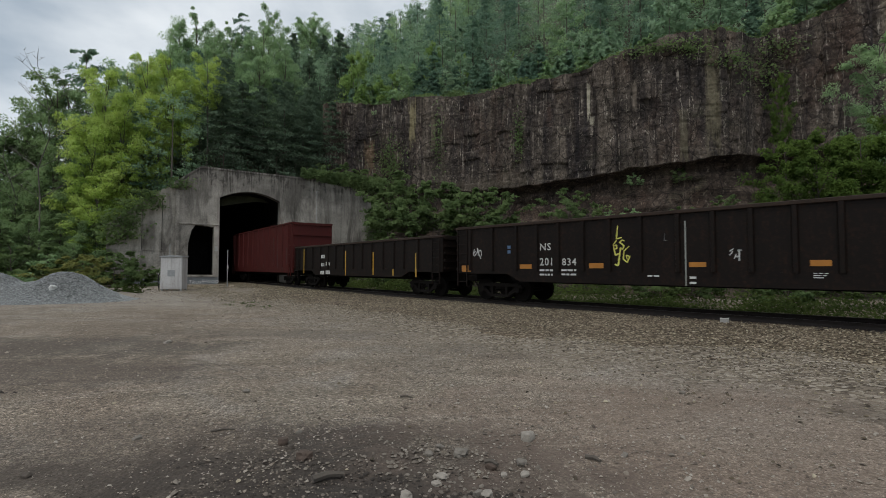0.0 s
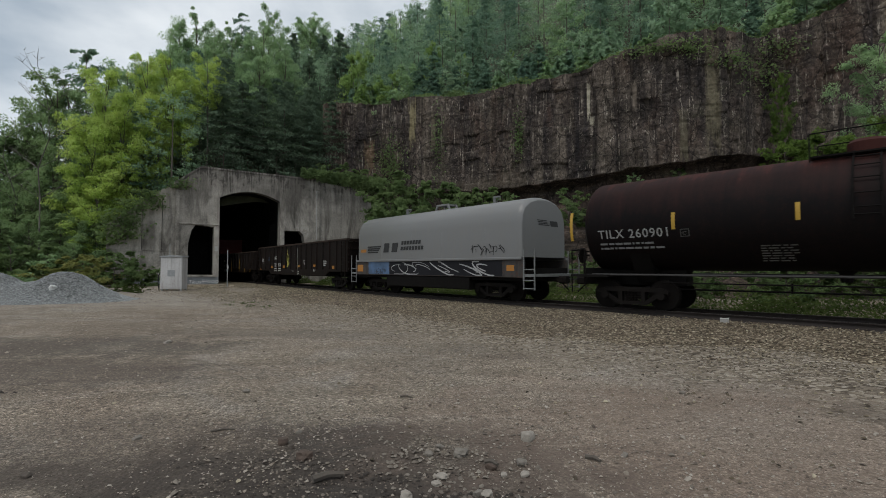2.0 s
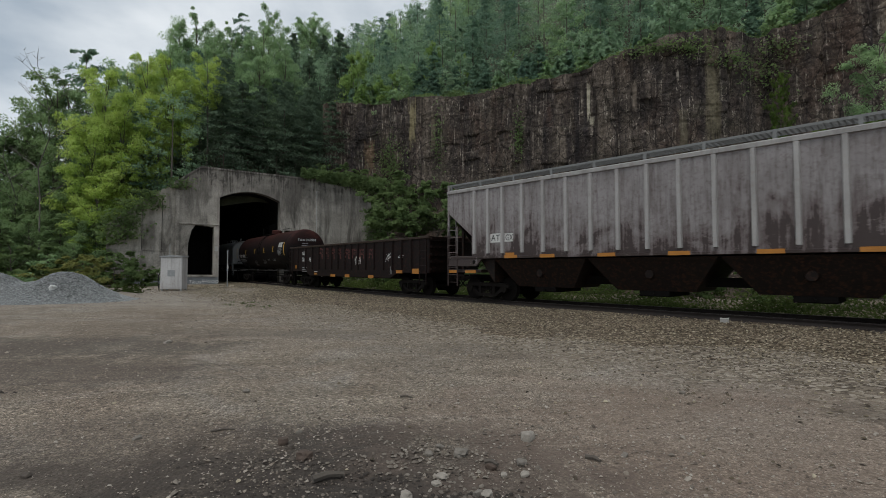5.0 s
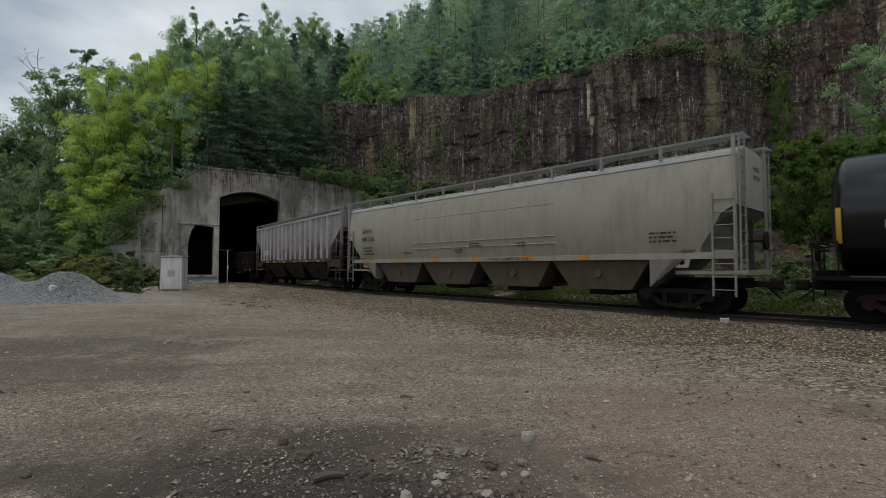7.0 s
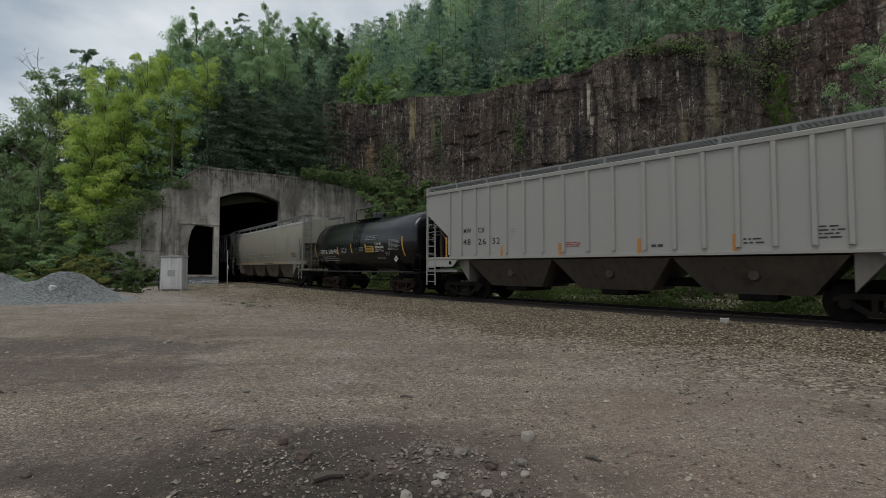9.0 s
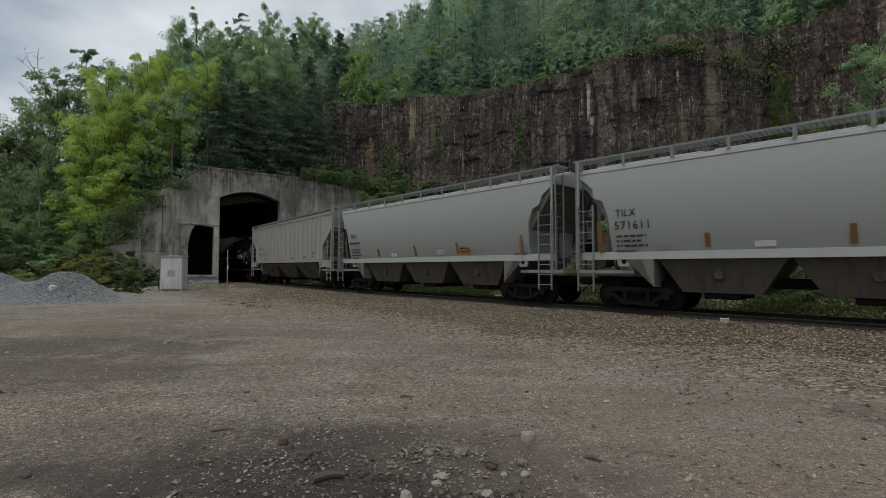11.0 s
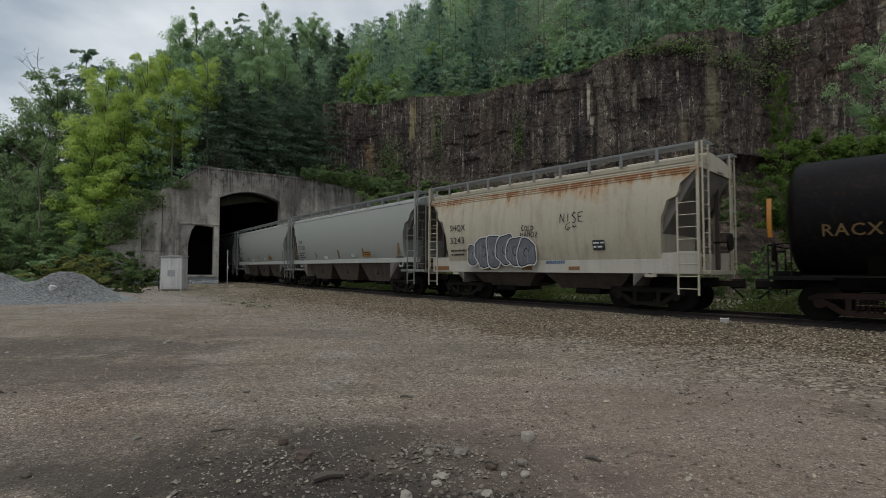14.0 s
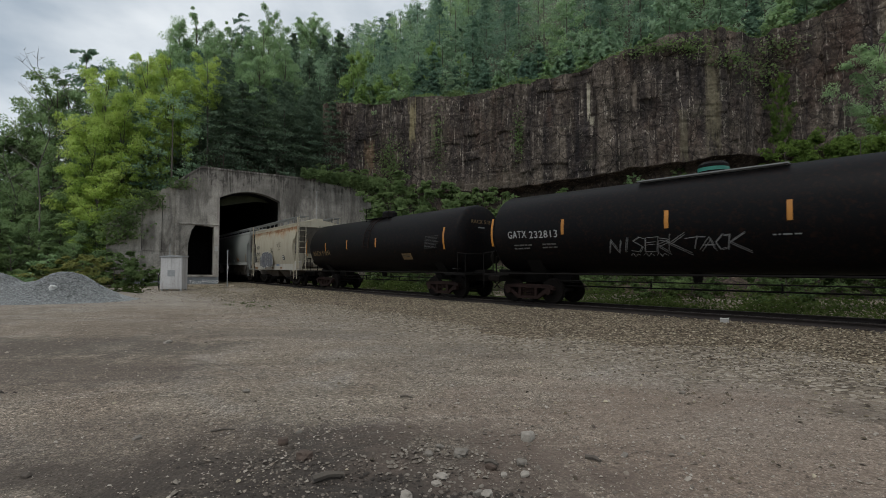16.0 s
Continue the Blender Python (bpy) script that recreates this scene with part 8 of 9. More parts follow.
def swirl_panel(car, x0, x1, z0, z1, y):
    """Black letters with white rims sprayed along the sill; nothing in them can be read."""
    bm = bmesh.new()
    box(bm, x1, x0, y - 0.003, y + 0.003, z0, z1)
    part("graffiti", bm, "graffiti_black", car, "black sprayed lettering ground")
    r = random.Random(77)
    n = 7
    for k in range(n):
        cx = x0 - (x0 - x1) * (k + r.uniform(0.2, 0.8)) / n
        for q in range(2):
            a0 = r.uniform(0, math.tau)
            pts = []
            for i in range(16):
                a = a0 + 3.1 * i / 15
                pts.append((cx + (0.8 - 0.25 * q) * math.cos(a), max(z0 + 0.03, min(z1 - 0.03, (z0 + z1) / 2 + (0.33 - 0.16 * q) * math.sin(a + 0.4 * k)))))
            bm = bmesh.new()
            ribbon(bm, pts, r.uniform(0.025, 0.075), y + 0.006 + 0.0006 * ((2 * k + q) % 5))
            part("graffiti", bm, "tag_white", car, "white curved sprayed outline")



def blob(bm, cx, cz, rx, rz, y, seed, grow=0.0):
    """One rounded, lumpy shape lying on a side."""
    r = random.Random(seed)
    ph, q = r.uniform(0, 6), r.uniform(0.06, 0.13)
    vs = []
    for i in range(28):
        a = math.tau * i / 28
        k = 1 + q * math.sin(3 * a + ph) + 0.05 * math.sin(5 * a + 2 * ph)
        c, s = math.cos(a), math.sin(a)
        vs.append(bm.verts.new((cx + (rx * k + grow) * math.copysign(abs(c) ** 0.8, c), y, cz + (rz * k + grow) * math.copysign(abs(s) ** 0.7, s))))
    bm.faces.new(vs)


def throw_up(car, x0, x1, z0, z1, y):
    """Fat overlapping sprayed bubbles: white rims, black lines, violet grey fill with pale hatching; nothing in them can be read."""
    r = random.Random(5)
    rows = [(0.07, 0.40, 0.10, 0.30), (0.24, 0.50, 0.13, 0.46), (0.42, 0.52, 0.12, 0.48), (0.58, 0.55, 0.12, 0.43), (0.74, 0.48, 0.12, 0.40), (0.90, 0.42, 0.12, 0.38)]
    W, H = x0 - x1, z1 - z0
    for k, (u, v, a, b) in enumerate(rows):
        cx, cz, rx, rz = x0 - W * u, z0 + H * v, W * a, H * b
        yk = y + 0.0035 * k
        for lay, grow, mat, label in ((0, 0.07, "paint_white", "white sprayed rim"), (1, 0.035, "graffiti_black", "black sprayed outline"), (2, 0.0, "graffiti_violet", "violet grey sprayed bubble")):
            bm = bmesh.new()
            blob(bm, cx, cz, rx, rz, yk + 0.0008 * lay, k, grow)
            bmesh.ops.recalc_face_normals(bm, faces=bm.faces)
            part("graffiti", bm, mat, car, label)
        bm = bmesh.new()
        for q in range(9):
            px = cx - rx * 0.8 + rx * 1.6 * q / 8
            top, low = cz + rz * r.uniform(0.2, 0.75), cz - rz * r.uniform(0.1, 0.75)
            ribbon(bm, [(px, low), (px + 0.02, (low + top) / 2), (px, top)], 0.022, yk + 0.0024)
        tagged(part("graffiti", bm, "paint_grey", car, "pale sprayed hatching"), kind="stuff")
        bm = bmesh.new()
        ribbon(bm, [(cx + rx * 0.3 * math.cos(t * 0.6 + k), cz + rz * 0.35 * math.sin(t * 0.6 + k)) for t in range(8)], 0.035, yk + 0.003)
        part("graffiti", bm, "graffiti_black", car, "black sprayed curl")


# ---- markings, car by car ----
words(gon_b, "NS", 4.35, 1.94, 0.36, "paint_white", 1.488, 0.000, 0.47)
words(gon_b, "201", 4.35, 1.4, 0.38, "paint_white", 1.488, 0.000, 0.52)
words(gon_b, "834", 3.44, 1.4, 0.35, "paint_white", 1.488, 0.000, 0.55)
bars(gon_b, 4.35, 1.3, 0.55, 0.31, 2, "paint_white", 1.488, 1, 0.000)
bars(gon_b, 3.46, 1.3, 0.57, 0.29, 2, "paint_white", 1.488, 2, 0.000)
side = lambda z: 1.484
hand(gon_b, "L", 1.5, 2.25, 0.26, 0.42, 0.05, "graffiti_yellow", side, 3, "yellow sprayed tag")
hand(gon_b, "6S", 1.62, 1.92, 0.46, 0.34, 0.045, "graffiti_yellow", side, 4, "yellow sprayed tag")
hand(gon_b, "YG", 1.58, 1.47, 0.58, 0.46, 0.05, "graffiti_yellow", side, 5, "yellow sprayed tag")
hand(gon_b, "L", 0.02, 2.1, 0.12, 0.2, 0.012, "paint_grey", side, 6, "small white scratched mark")
for zz in (1.86, 2.04):
    patch(gon_b, 5.66, 5.80, zz, zz + 0.12, "graffiti_blue", 1.488, 0.0, "stencil_mark")
scrawl(gon_b, 7.57, 1.59, 0.40, 0.55, 3, 0.04, "paint_white", 1.488, 5, label="")
scrawl(gon_b, -1.69, 1.49, 0.28, 0.37, 3, 0.03, "paint_white", 1.488, 6, label="")
patch(gon_b, -0.60, -0.56, 0.81, 2.67, "hopper_grey", 1.488, 0.000, "scratch")
patch(gon_b, 7.67, 8.19, 1.15, 1.41, "reflector_orange", 1.488, 0.000, "reflector")
patch(gon_b, 4.7, 5.23, 1.28, 1.44, "reflector_orange", 1.488, 0.000, "reflector")
patch(gon_b, 1.92, 2.42, 1.3, 1.47, "reflector_orange", 1.488, 0.000, "reflector")
patch(gon_b, -1.11, -0.67, 1.34, 1.48, "reflector_orange", 1.488, 0.000, "reflector")
patch(gon_b, -3.83, -3.42, 1.36, 1.51, "reflector_orange", 1.488, 0.000, "reflector")
bars(gon_b, 0.51, 1.12, 0.43, 0.10, 1, "paint_white", 1.488, 3, 0.000)
bars(gon_b, -3.48, 1.21, 0.28, 0.16, 3, "paint_white", 1.488, 4, 0.000)
bars(gon_b, -0.68, 1.11, 0.17, 0.30, 2, "paint_white", 1.488, 5, 0.000)
bars(gon_b, -4.93, 1.78, 0.60, 0.38, 3, "paint_white", 1.488, 6, 0.000)
patch(gon_b, -6.68, -6.37, 1.22, 1.43, "reflector_orange", 1.488, 0.000, "reflector")
patch(gon_a, 6.53, 6.63, 0.93, 2.53, "reflector_yellow", 1.488, 0.000, "reflector")
patch(gon_a, 0.74, 0.84, 0.86, 2.29, "reflector_yellow", 1.488, 0.000, "reflector")
patch(gon_a, -2.29, -2.19, 0.93, 2.15, "reflector_yellow", 1.488, 0.000, "reflector")
patch(gon_a, -4.17, -4.07, 0.92, 2.08, "reflector_yellow", 1.488, 0.000, "reflector")
patch(gon_a, -6.08, -5.98, 0.87, 2.0, "reflector_yellow", 1.488, 0.000, "reflector")
bars(gon_a, 4.07, 2.24, 0.58, 1.50, 3, "paint_white", 1.488, 1, 0.000)
bars(gon_a, 3.32, 1.8, 0.55, 1.05, 2, "paint_white", 1.488, 2, 0.000)
patch(red, -4.16, -4.07, 1.49, 3.71, "hopper_dirty", 1.488, 0.000, "scratch")
patch(red, -5.29, -5.20, 1.26, 3.87, "hopper_dirty", 1.488, 0.000, "scratch")
patch(red, -6.37, -6.28, 1.05, 4.02, "hopper_dirty", 1.488, 0.000, "scratch")
patch(red, -7.29, -7.20, 1.48, 2.72, "hopper_dirty", 1.488, 0.000, "scratch")
patch(red, -1.74, -1.66, 1.26, 3.37, "hopper_dirty", 1.488, 0.000, "scratch")
patch(coil, 3.4, 4.63, 2.37, 2.44, "paint_black", 1.492, 0.000, "emblem_stripe")
patch(coil, 3.49, 4.63, 2.27, 2.34, "paint_black", 1.492, 0.000, "emblem_stripe")
patch(coil, 3.59, 4.63, 2.18, 2.25, "paint_black", 1.492, 0.000, "emblem_stripe")
patch(coil, 3.68, 4.63, 2.08, 2.15, "paint_black", 1.492, 0.000, "emblem_stripe")
emblem(coil, 3.18, 1.92, 2.09, 2.55, 1.493)
slant_blocks(coil, 1.67, 2.43, 1.53, 0.18, 7, "paint_black", 1.492)
slant_blocks(coil, 1.73, 2.16, 1.78, 0.18, 8, "paint_black", 1.492)
words(coil, "163679", 4.05, 1.0, 0.39, "paint_black", 1.462, 0.000, 1.03)
patch(coil, 2.69, 4.59, 0.99, 1.72, "graffiti_blue", 1.462, 0.000, "graffiti")
swirl_panel(coil, 2.69, -4.78, 0.98, 1.6, 1.4655)
patch(coil, 5.13, 5.69, 1.11, 1.47, "reflector_orange", 1.462, 0.000, "reflector")
patch(coil, 2.37, 2.72, 1.14, 1.45, "reflector_orange", 1.462, 0.000, "reflector")
patch(coil, 0.02, 0.5, 1.15, 1.44, "reflector_orange", 1.462, 0.000, "reflector")
patch(coil, -2.2, -1.85, 1.17, 1.43, "reflector_orange", 1.462, 0.000, "reflector")
patch(coil, -5.37, -5.0, 1.2, 1.42, "reflector_orange", 1.462, 0.000, "reflector")
scrawl(coil, -3.11, 1.79, 1.74, 0.48, 9, 0.035, "graffiti_black", 1.492, 11, label="black sprayed tag")
patch(coil, 4.78, 5.3, 2.13, 2.29, "reflector_orange", 1.492, 0.000, "placard")
bars(coil, -3.41, 1.43, 0.48, 0.42, 2, "paint_white", 1.462, 7, 0.000)
words(tank_a, "TILX 260901", 6.54, 2.25, 0.40, "tag_white", 1.436, -0.319, 2.16)
bars(tank_a, 6.51, 2.14, 2.08, 0.30, 2, "paint_grey", 1.406, 1, -0.397)
tank_patch(tank_a, 7.44, 7.54, 2.22, 3.17, "reflector_yellow", 1.5, 2.72, "reflector")
tank_patch(tank_a, 4.17, 4.27, 2.44, 2.93, "reflector_yellow", 1.5, 2.72, "reflector")
tank_patch(tank_a, 1.24, 1.34, 2.51, 2.95, "reflector_yellow", 1.5, 2.72, "reflector")
tank_patch(tank_a, -1.43, -1.32, 2.51, 2.99, "reflector_yellow", 1.5, 2.72, "reflector")
tank_patch(tank_a, -3.81, -3.70, 2.56, 3.01, "reflector_yellow", 1.5, 2.72, "reflector")
bars(tank_a, 2.12, 1.93, 0.81, 0.54, 7, "paint_dim", 1.297, 2, -0.555)
bars(tank_a, -0.42, 1.98, 0.85, 0.47, 6, "paint_dim", 1.327, 3, -0.516)
bars(tank_a, -1.88, 2.02, 0.65, 0.15, 2, "paint_grey", 1.349, 4, -0.486)
bars(tank_a, -3.14, 2.02, 0.81, 0.21, 3, "paint_grey", 1.349, 5, -0.486)
for x0, x1, z0, z1 in ((-6.12, -5.12, 3.14, 3.22), (-6.02, -5.08, 3.09, 3.145), (-5.88, -5.12, 2.98, 3.095), (-6.04, -5.06, 2.92, 2.985), (-5.96, -5.10, 2.87, 2.925)):
    tank_patch(tank_a, x0, x1, z0, z1, "tag_white", 1.5, 2.72, "torn_sticker")
tank_patch(tank_a, -6.12, -4.99, 2.25, 2.83, "paint_dim", 1.5, 2.72, "placard", 0.006)
tank_patch(tank_a, -6.105, -5.005, 2.265, 2.815, "underframe", 1.5, 2.72, "placard", 0.010)
tank_patch(tank_a, -5.34, -5.02, 2.27, 2.46, "paint_dim", 1.5, 2.72, "torn_sticker", 0.016)
tank_patch(tank_a, -5.42, -5.16, 2.46, 2.54, "paint_grey", 1.5, 2.72, "torn_sticker", 0.018)
tank_patch(tank_a, -5.12, -4.62, 1.62, 1.90, "rail_dim", 1.5, 2.72, "data_panel", 0.006)
tank_patch(tank_a, -5.10, -4.64, 1.635, 1.885, "underframe", 1.5, 2.72, "data_panel", 0.010)
tank_patch(tank_a, 3.80, 4.04, 2.22, 2.44, "paint_dim", 1.5, 2.72, "stencil_box", 0.006)
tank_patch(tank_a, 3.82, 4.02, 2.24, 2.42, "underframe", 1.5, 2.72, "stencil_box", 0.010)
words(tank_a, "C", 3.98, 2.27, 0.15, "paint_dim", 1.462, -0.26)
bars(tank_a, -5.06, 2.82, 1.02, 0.50, 8, "paint_grey", 1.521, 6, 0.067)
tank_patch(tank_a, -6.40, -6.26, 2.24, 3.2, "reflector_yellow", 1.5, 2.72, "reflector")
words(gon_c, "NS", 5.99, 2.16, 0.33, "paint_white", 1.488, 0.000, 0.38)
words(gon_c, "187", 6.01, 1.72, 0.39, "paint_white", 1.488, 0.000, 0.54)
words(gon_c, "758", 4.96, 1.71, 0.38, "paint_white", 1.488, 0.000, 0.56)
bars(gon_c, 5.99, 1.38, 0.71, 0.38, 3, "paint_grey", 1.488, 2, 0.000)
bars(gon_c, 4.13, 1.11, 0.51, 0.10, 1, "paint_white", 1.488, 3, 0.000)
patch(gon_c, 6.72, 7.18, 1.26, 1.48, "reflector_orange", 1.488, 0.000, "reflector")
patch(gon_c, 3.67, 4.08, 0.87, 0.98, "reflector_orange", 1.488, 0.000, "reflector")
patch(gon_c, 1.16, 1.75, 0.77, 0.92, "reflector_orange", 1.488, 0.000, "reflector")
patch(gon_c, -0.61, -0.07, 0.76, 0.93, "reflector_orange", 1.488, 0.000, "reflector")
patch(gon_c, -3.23, -2.69, 0.76, 0.92, "reflector_orange", 1.488, 0.000, "reflector")
patch(gon_c, -5.9, -5.38, 1.04, 1.19, "reflector_orange", 1.488, 0.000, "reflector")
patch(gon_c, -7.24, -6.73, 1.03, 1.27, "reflector_orange", 1.488, 0.000, "reflector")
ghost_letter(gon_c, 3.42, 1.89, 0.56, 0.67, "faded_red", 1.487, 1.488)
ghost_letter(gon_c, 2.52, 1.87, 0.47, 0.66, "faded_red", 1.487, 1.488)
ghost_letter(gon_c, 1.75, 1.85, 0.54, 0.64, "faded_red", 1.487, 1.488)
ghost_letter(gon_c, 0.88, 1.84, 0.47, 0.62, "faded_red", 1.487, 1.488)
ghost_letter(gon_c, -0.07, 1.82, 0.54, 0.60, "faded_red", 1.487, 1.488)
ghost_letter(gon_c, -0.89, 1.80, 0.60, 0.59, "faded_red", 1.487, 1.488)
ghost_letter(gon_c, -1.77, 1.78, 0.56, 0.57, "faded_red", 1.487, 1.488)
ghost_letter(gon_c, -2.75, 1.76, 0.47, 0.55, "faded_red", 1.487, 1.488)
hand(gon_c, "*", -4.35, 1.62, 0.72, 0.62, 0.028, "paint_white", side, 31, "white sprayed star")
hand(gon_c, "II", -4.83, 0.98, 0.16, 0.4, 0.05, "paint_grey", side, 33, "white sprayed drip")
scrawl(gon_c, -1.22, 1.41, 0.65, 0.61, 7, 0.035, "paint_white", 1.488, 32, label="")
bars(gon_c, -5.57, 1.92, 0.45, 0.15, 2, "paint_white", 1.488, 8, 0.000)
patch(hop_a, 5.51, 6.02, 2.3, 2.65, "paint_white", 1.586, 0.000, "letter_ground")
patch(hop_a, 4.92, 5.32, 2.31, 2.63, "paint_white", 1.586, 0.000, "letter_ground")
words(hop_a, "AT", 5.98, 2.37, 0.33, "paint_black", 1.586, 0.000, 0.43)
words(hop_a, "GX", 5.28, 2.36, 0.33, "paint_black", 1.586, 0.000, 0.36)
patch(hop_a, 4.88, 5.29, 1.78, 1.89, "reflector_orange", 1.586, 0.000, "reflector")
for x in (-5.2, -3.2, -1.0, 1.2, 3.4, 5.0):
    patch(hop_a, x - 0.3, x + 0.3, 1.68, 1.80, "reflector_orange", 1.638, 0, "reflector")
for x in (7.1, 8.1):
    patch(hop_a, x - 0.3, x + 0.3, 1.10, 1.22, "reflector_orange", 1.572, 0, "reflector")
words(hop_b, "AOKX", 8.17, 3.13, 0.32, "paint_black", 1.574, 0.032, 0.89)
words(hop_b, "601326", 8.2, 2.71, 0.35, "paint_black", 1.563, -0.085, 1.11)
bars(hop_b, 8.17, 2.44, 0.97, 0.49, 3, "paint_black", 1.542, 1, -0.160)
words(hop_b, "DO NOT HAMMER ON CAR", -0.68, 1.61, 0.15, "paint_black", 1.372)
patch(hop_b, 7.68, 8.3, 1.60, 1.76, "reflector_orange", 1.368, 0, "reflector")
patch(hop_b, 4.88, 5.45, 1.60, 1.76, "reflector_orange", 1.368, 0, "reflector")
patch(hop_b, 2.26, 2.72, 1.60, 1.76, "reflector_orange", 1.368, 0, "reflector")
patch(hop_b, -0.28, 0.19, 1.60, 1.76, "reflector_orange", 1.368, 0, "reflector")
patch(hop_b, -2.89, -2.39, 1.60, 1.76, "reflector_orange", 1.368, 0, "reflector")
patch(hop_b, -5.23, -4.82, 1.60, 1.76, "reflector_orange", 1.368, 0, "reflector")
bead(hop_b, 2.65, 3.84, 3.86)
bead(hop_b, 1.33, 2.52, 3.86)
bead(hop_b, 0.01, 1.21, 3.86)
bead(hop_b, -1.30, -0.11, 3.86)
bead(hop_b, -2.62, -1.42, 3.86)
bead(hop_b, -3.93, -2.74, 3.86)
bead(hop_b, 2.65, 3.84, 3.6)
bead(hop_b, 1.33, 2.52, 3.6)
bead(hop_b, 0.01, 1.21, 3.6)
bead(hop_b, -1.30, -0.11, 3.6)
bead(hop_b, -2.62, -1.42, 3.6)
bead(hop_b, -3.93, -2.74, 3.6)
bead(hop_b, 2.73, 3.95, 2.45)
bead(hop_b, 1.39, 2.61, 2.45)
bead(hop_b, 0.04, 1.27, 2.45)
bead(hop_b, -1.30, -0.08, 2.45)
bead(hop_b, -2.64, -1.42, 2.45)
bead(hop_b, -3.98, -2.76, 2.45)
bead(hop_b, 2.73, 3.95, 2.19)
bead(hop_b, 1.39, 2.61, 2.19)
bead(hop_b, 0.04, 1.27, 2.19)
bead(hop_b, -1.30, -0.08, 2.19)
bead(hop_b, -2.64, -1.42, 2.19)
bead(hop_b, -3.98, -2.76, 2.19)
bars(hop_b, 4.64, 2.09, 0.54, 0.15, 2, "paint_black", 1.468, 2, -0.254)
bars(hop_b, 0.24, 2.35, 0.68, 0.19, 2, "paint_black", 1.526, 3, -0.184)
bars(hop_b, 1.13, 2.14, 0.46, 0.20, 3, "paint_black", 1.481, 4, -0.241)
bars(hop_b, -2.27, 2.29, 0.46, 0.19, 2, "paint_black", 1.514, 5, -0.201)
bars(hop_b, -7.29, 2.4, 0.78, 0.37, 3, "paint_black", 1.535, 6, -0.171)
words(tank_b, "UTLX 630142", 4.43, 2.15, 0.39, "paint_white", 1.426, -0.340, 2.15)
bars(tank_b, 4.29, 2.03, 1.96, 0.38, 3, "paint_grey", 1.389, 1, -0.426)
words(tank_b, "SODIUM", -1.92, 2.49, 0.19, "paint_white", 1.503, -0.107, 0.58)
words(tank_b, "HYDROXIDE", -1.92, 2.32, 0.19, "paint_white", 1.475, -0.222, 0.84)
words(tank_b, "SOLUTION", -1.92, 2.15, 0.18, "paint_white", 1.426, -0.340, 0.76)
tank_patch(tank_b, -1.78, -0.99, 2.14, 2.48, "reflector_yellow", 1.5, 2.65, "placard")
bars(tank_b, -1.05, 2.46, 0.69, 0.27, 2, "paint_black", 1.512, 2, -0.127)
bars(tank_b, -1.01, 3.03, 1.22, 0.27, 3, "paint_grey", 1.475, 9, 0.256)
tank_patch(tank_b, 5.17, 5.27, 1.9, 2.73, "reflector_yellow", 1.5, 2.65, "reflector")
tank_patch(tank_b, 2.17, 2.27, 2.1, 2.54, "reflector_yellow", 1.5, 2.65, "reflector")
tank_patch(tank_b, 0.55, 0.65, 2.15, 2.66, "reflector_yellow", 1.5, 2.65, "reflector")
tank_patch(tank_b, -1.00, -0.90, 2.16, 2.61, "reflector_yellow", 1.5, 2.65, "reflector")
tank_patch(tank_b, -4.47, -4.37, 1.9, 2.83, "reflector_yellow", 1.5, 2.65, "reflector")
bars(tank_b, -3.29, 2.75, 1.01, 0.56, 9, "paint_grey", 1.521, 3, 0.067)
diamond(tank_b, -3.67, 1.76, 0.17, 1.5, 2.65)
bars(tank_b, 1.75, 2.47, 0.65, 0.34, 4, "paint_grey", 1.513, 4, -0.120)
bars(tank_b, -0.34, 2.45, 0.39, 0.23, 3, "paint_grey", 1.510, 5, -0.134)
bars(tank_b, -2.83, 2.14, 0.43, 0.23, 3, "paint_grey", 1.434, 6, -0.347)
bars(tank_b, -1.9, 1.89, 0.98, 0.15, 2, "paint_grey", 1.316, 7, -0.531)
bars(tank_b, -3.95, 1.24, 0.61, 0.07, 1, "paint_grey", 0.528, 8, -1.223)
end_words(tank_b, "UTLX 630142", -5.45, 0.75, 3.25, 0.24, "paint_white")
end_words(tank_a, "TILX 260901", -7.25, 0.75, 3.3, 0.24, "paint_white")
for q in range(3):
    bars_end(tank_a, -7.25, 0.45, 3.1 - 0.16 * q, 0.5)
end_words(tank_c, "RACX 51891", -7.4, 0.75, 3.25, 0.24, "paint_gold")
bars_end(tank_c, -7.4, 0.35, 3.05, 0.4)
end_words(hop_b, "AOKX", -9.69, 0.05, 4.1, 0.2, "paint_black")
end_words(hop_b, "601326", -9.69, 0.05, 3.85, 0.2, "paint_black")
end_words(hop_g, "SHQX", -5.69, 0.05, 4.1, 0.2, "paint_black")
end_words(hop_g, "3243", -5.69, 0.05, 3.85, 0.2, "paint_black")
for q in range(4):
    bars_end(tank_b, -5.45, 0.45, 3.05 - 0.16 * q, 0.5)
words(hop_c, "MW", 6.2, 2.74, 0.29, "paint_black", 1.586, 0, 0.42)
words(hop_c, "CX", 5.4, 2.73, 0.28, "paint_black", 1.586, 0, 0.36)
words(hop_c, "48", 6.22, 2.25, 0.36, "paint_black", 1.586, 0, 0.42)
words(hop_c, "26", 5.4, 2.25, 0.35, "paint_black", 1.586, 0, 0.42)
words(hop_c, "32", 4.68, 2.25, 0.35, "paint_black", 1.586, 0, 0.42)
patch(hop_c, 7.17, 7.27, 1.74, 2.63, "reflector_orange", 1.586, 0.000, "reflector")
patch(hop_c, 4.14, 4.24, 1.7, 2.14, "reflector_orange", 1.586, 0.000, "reflector")
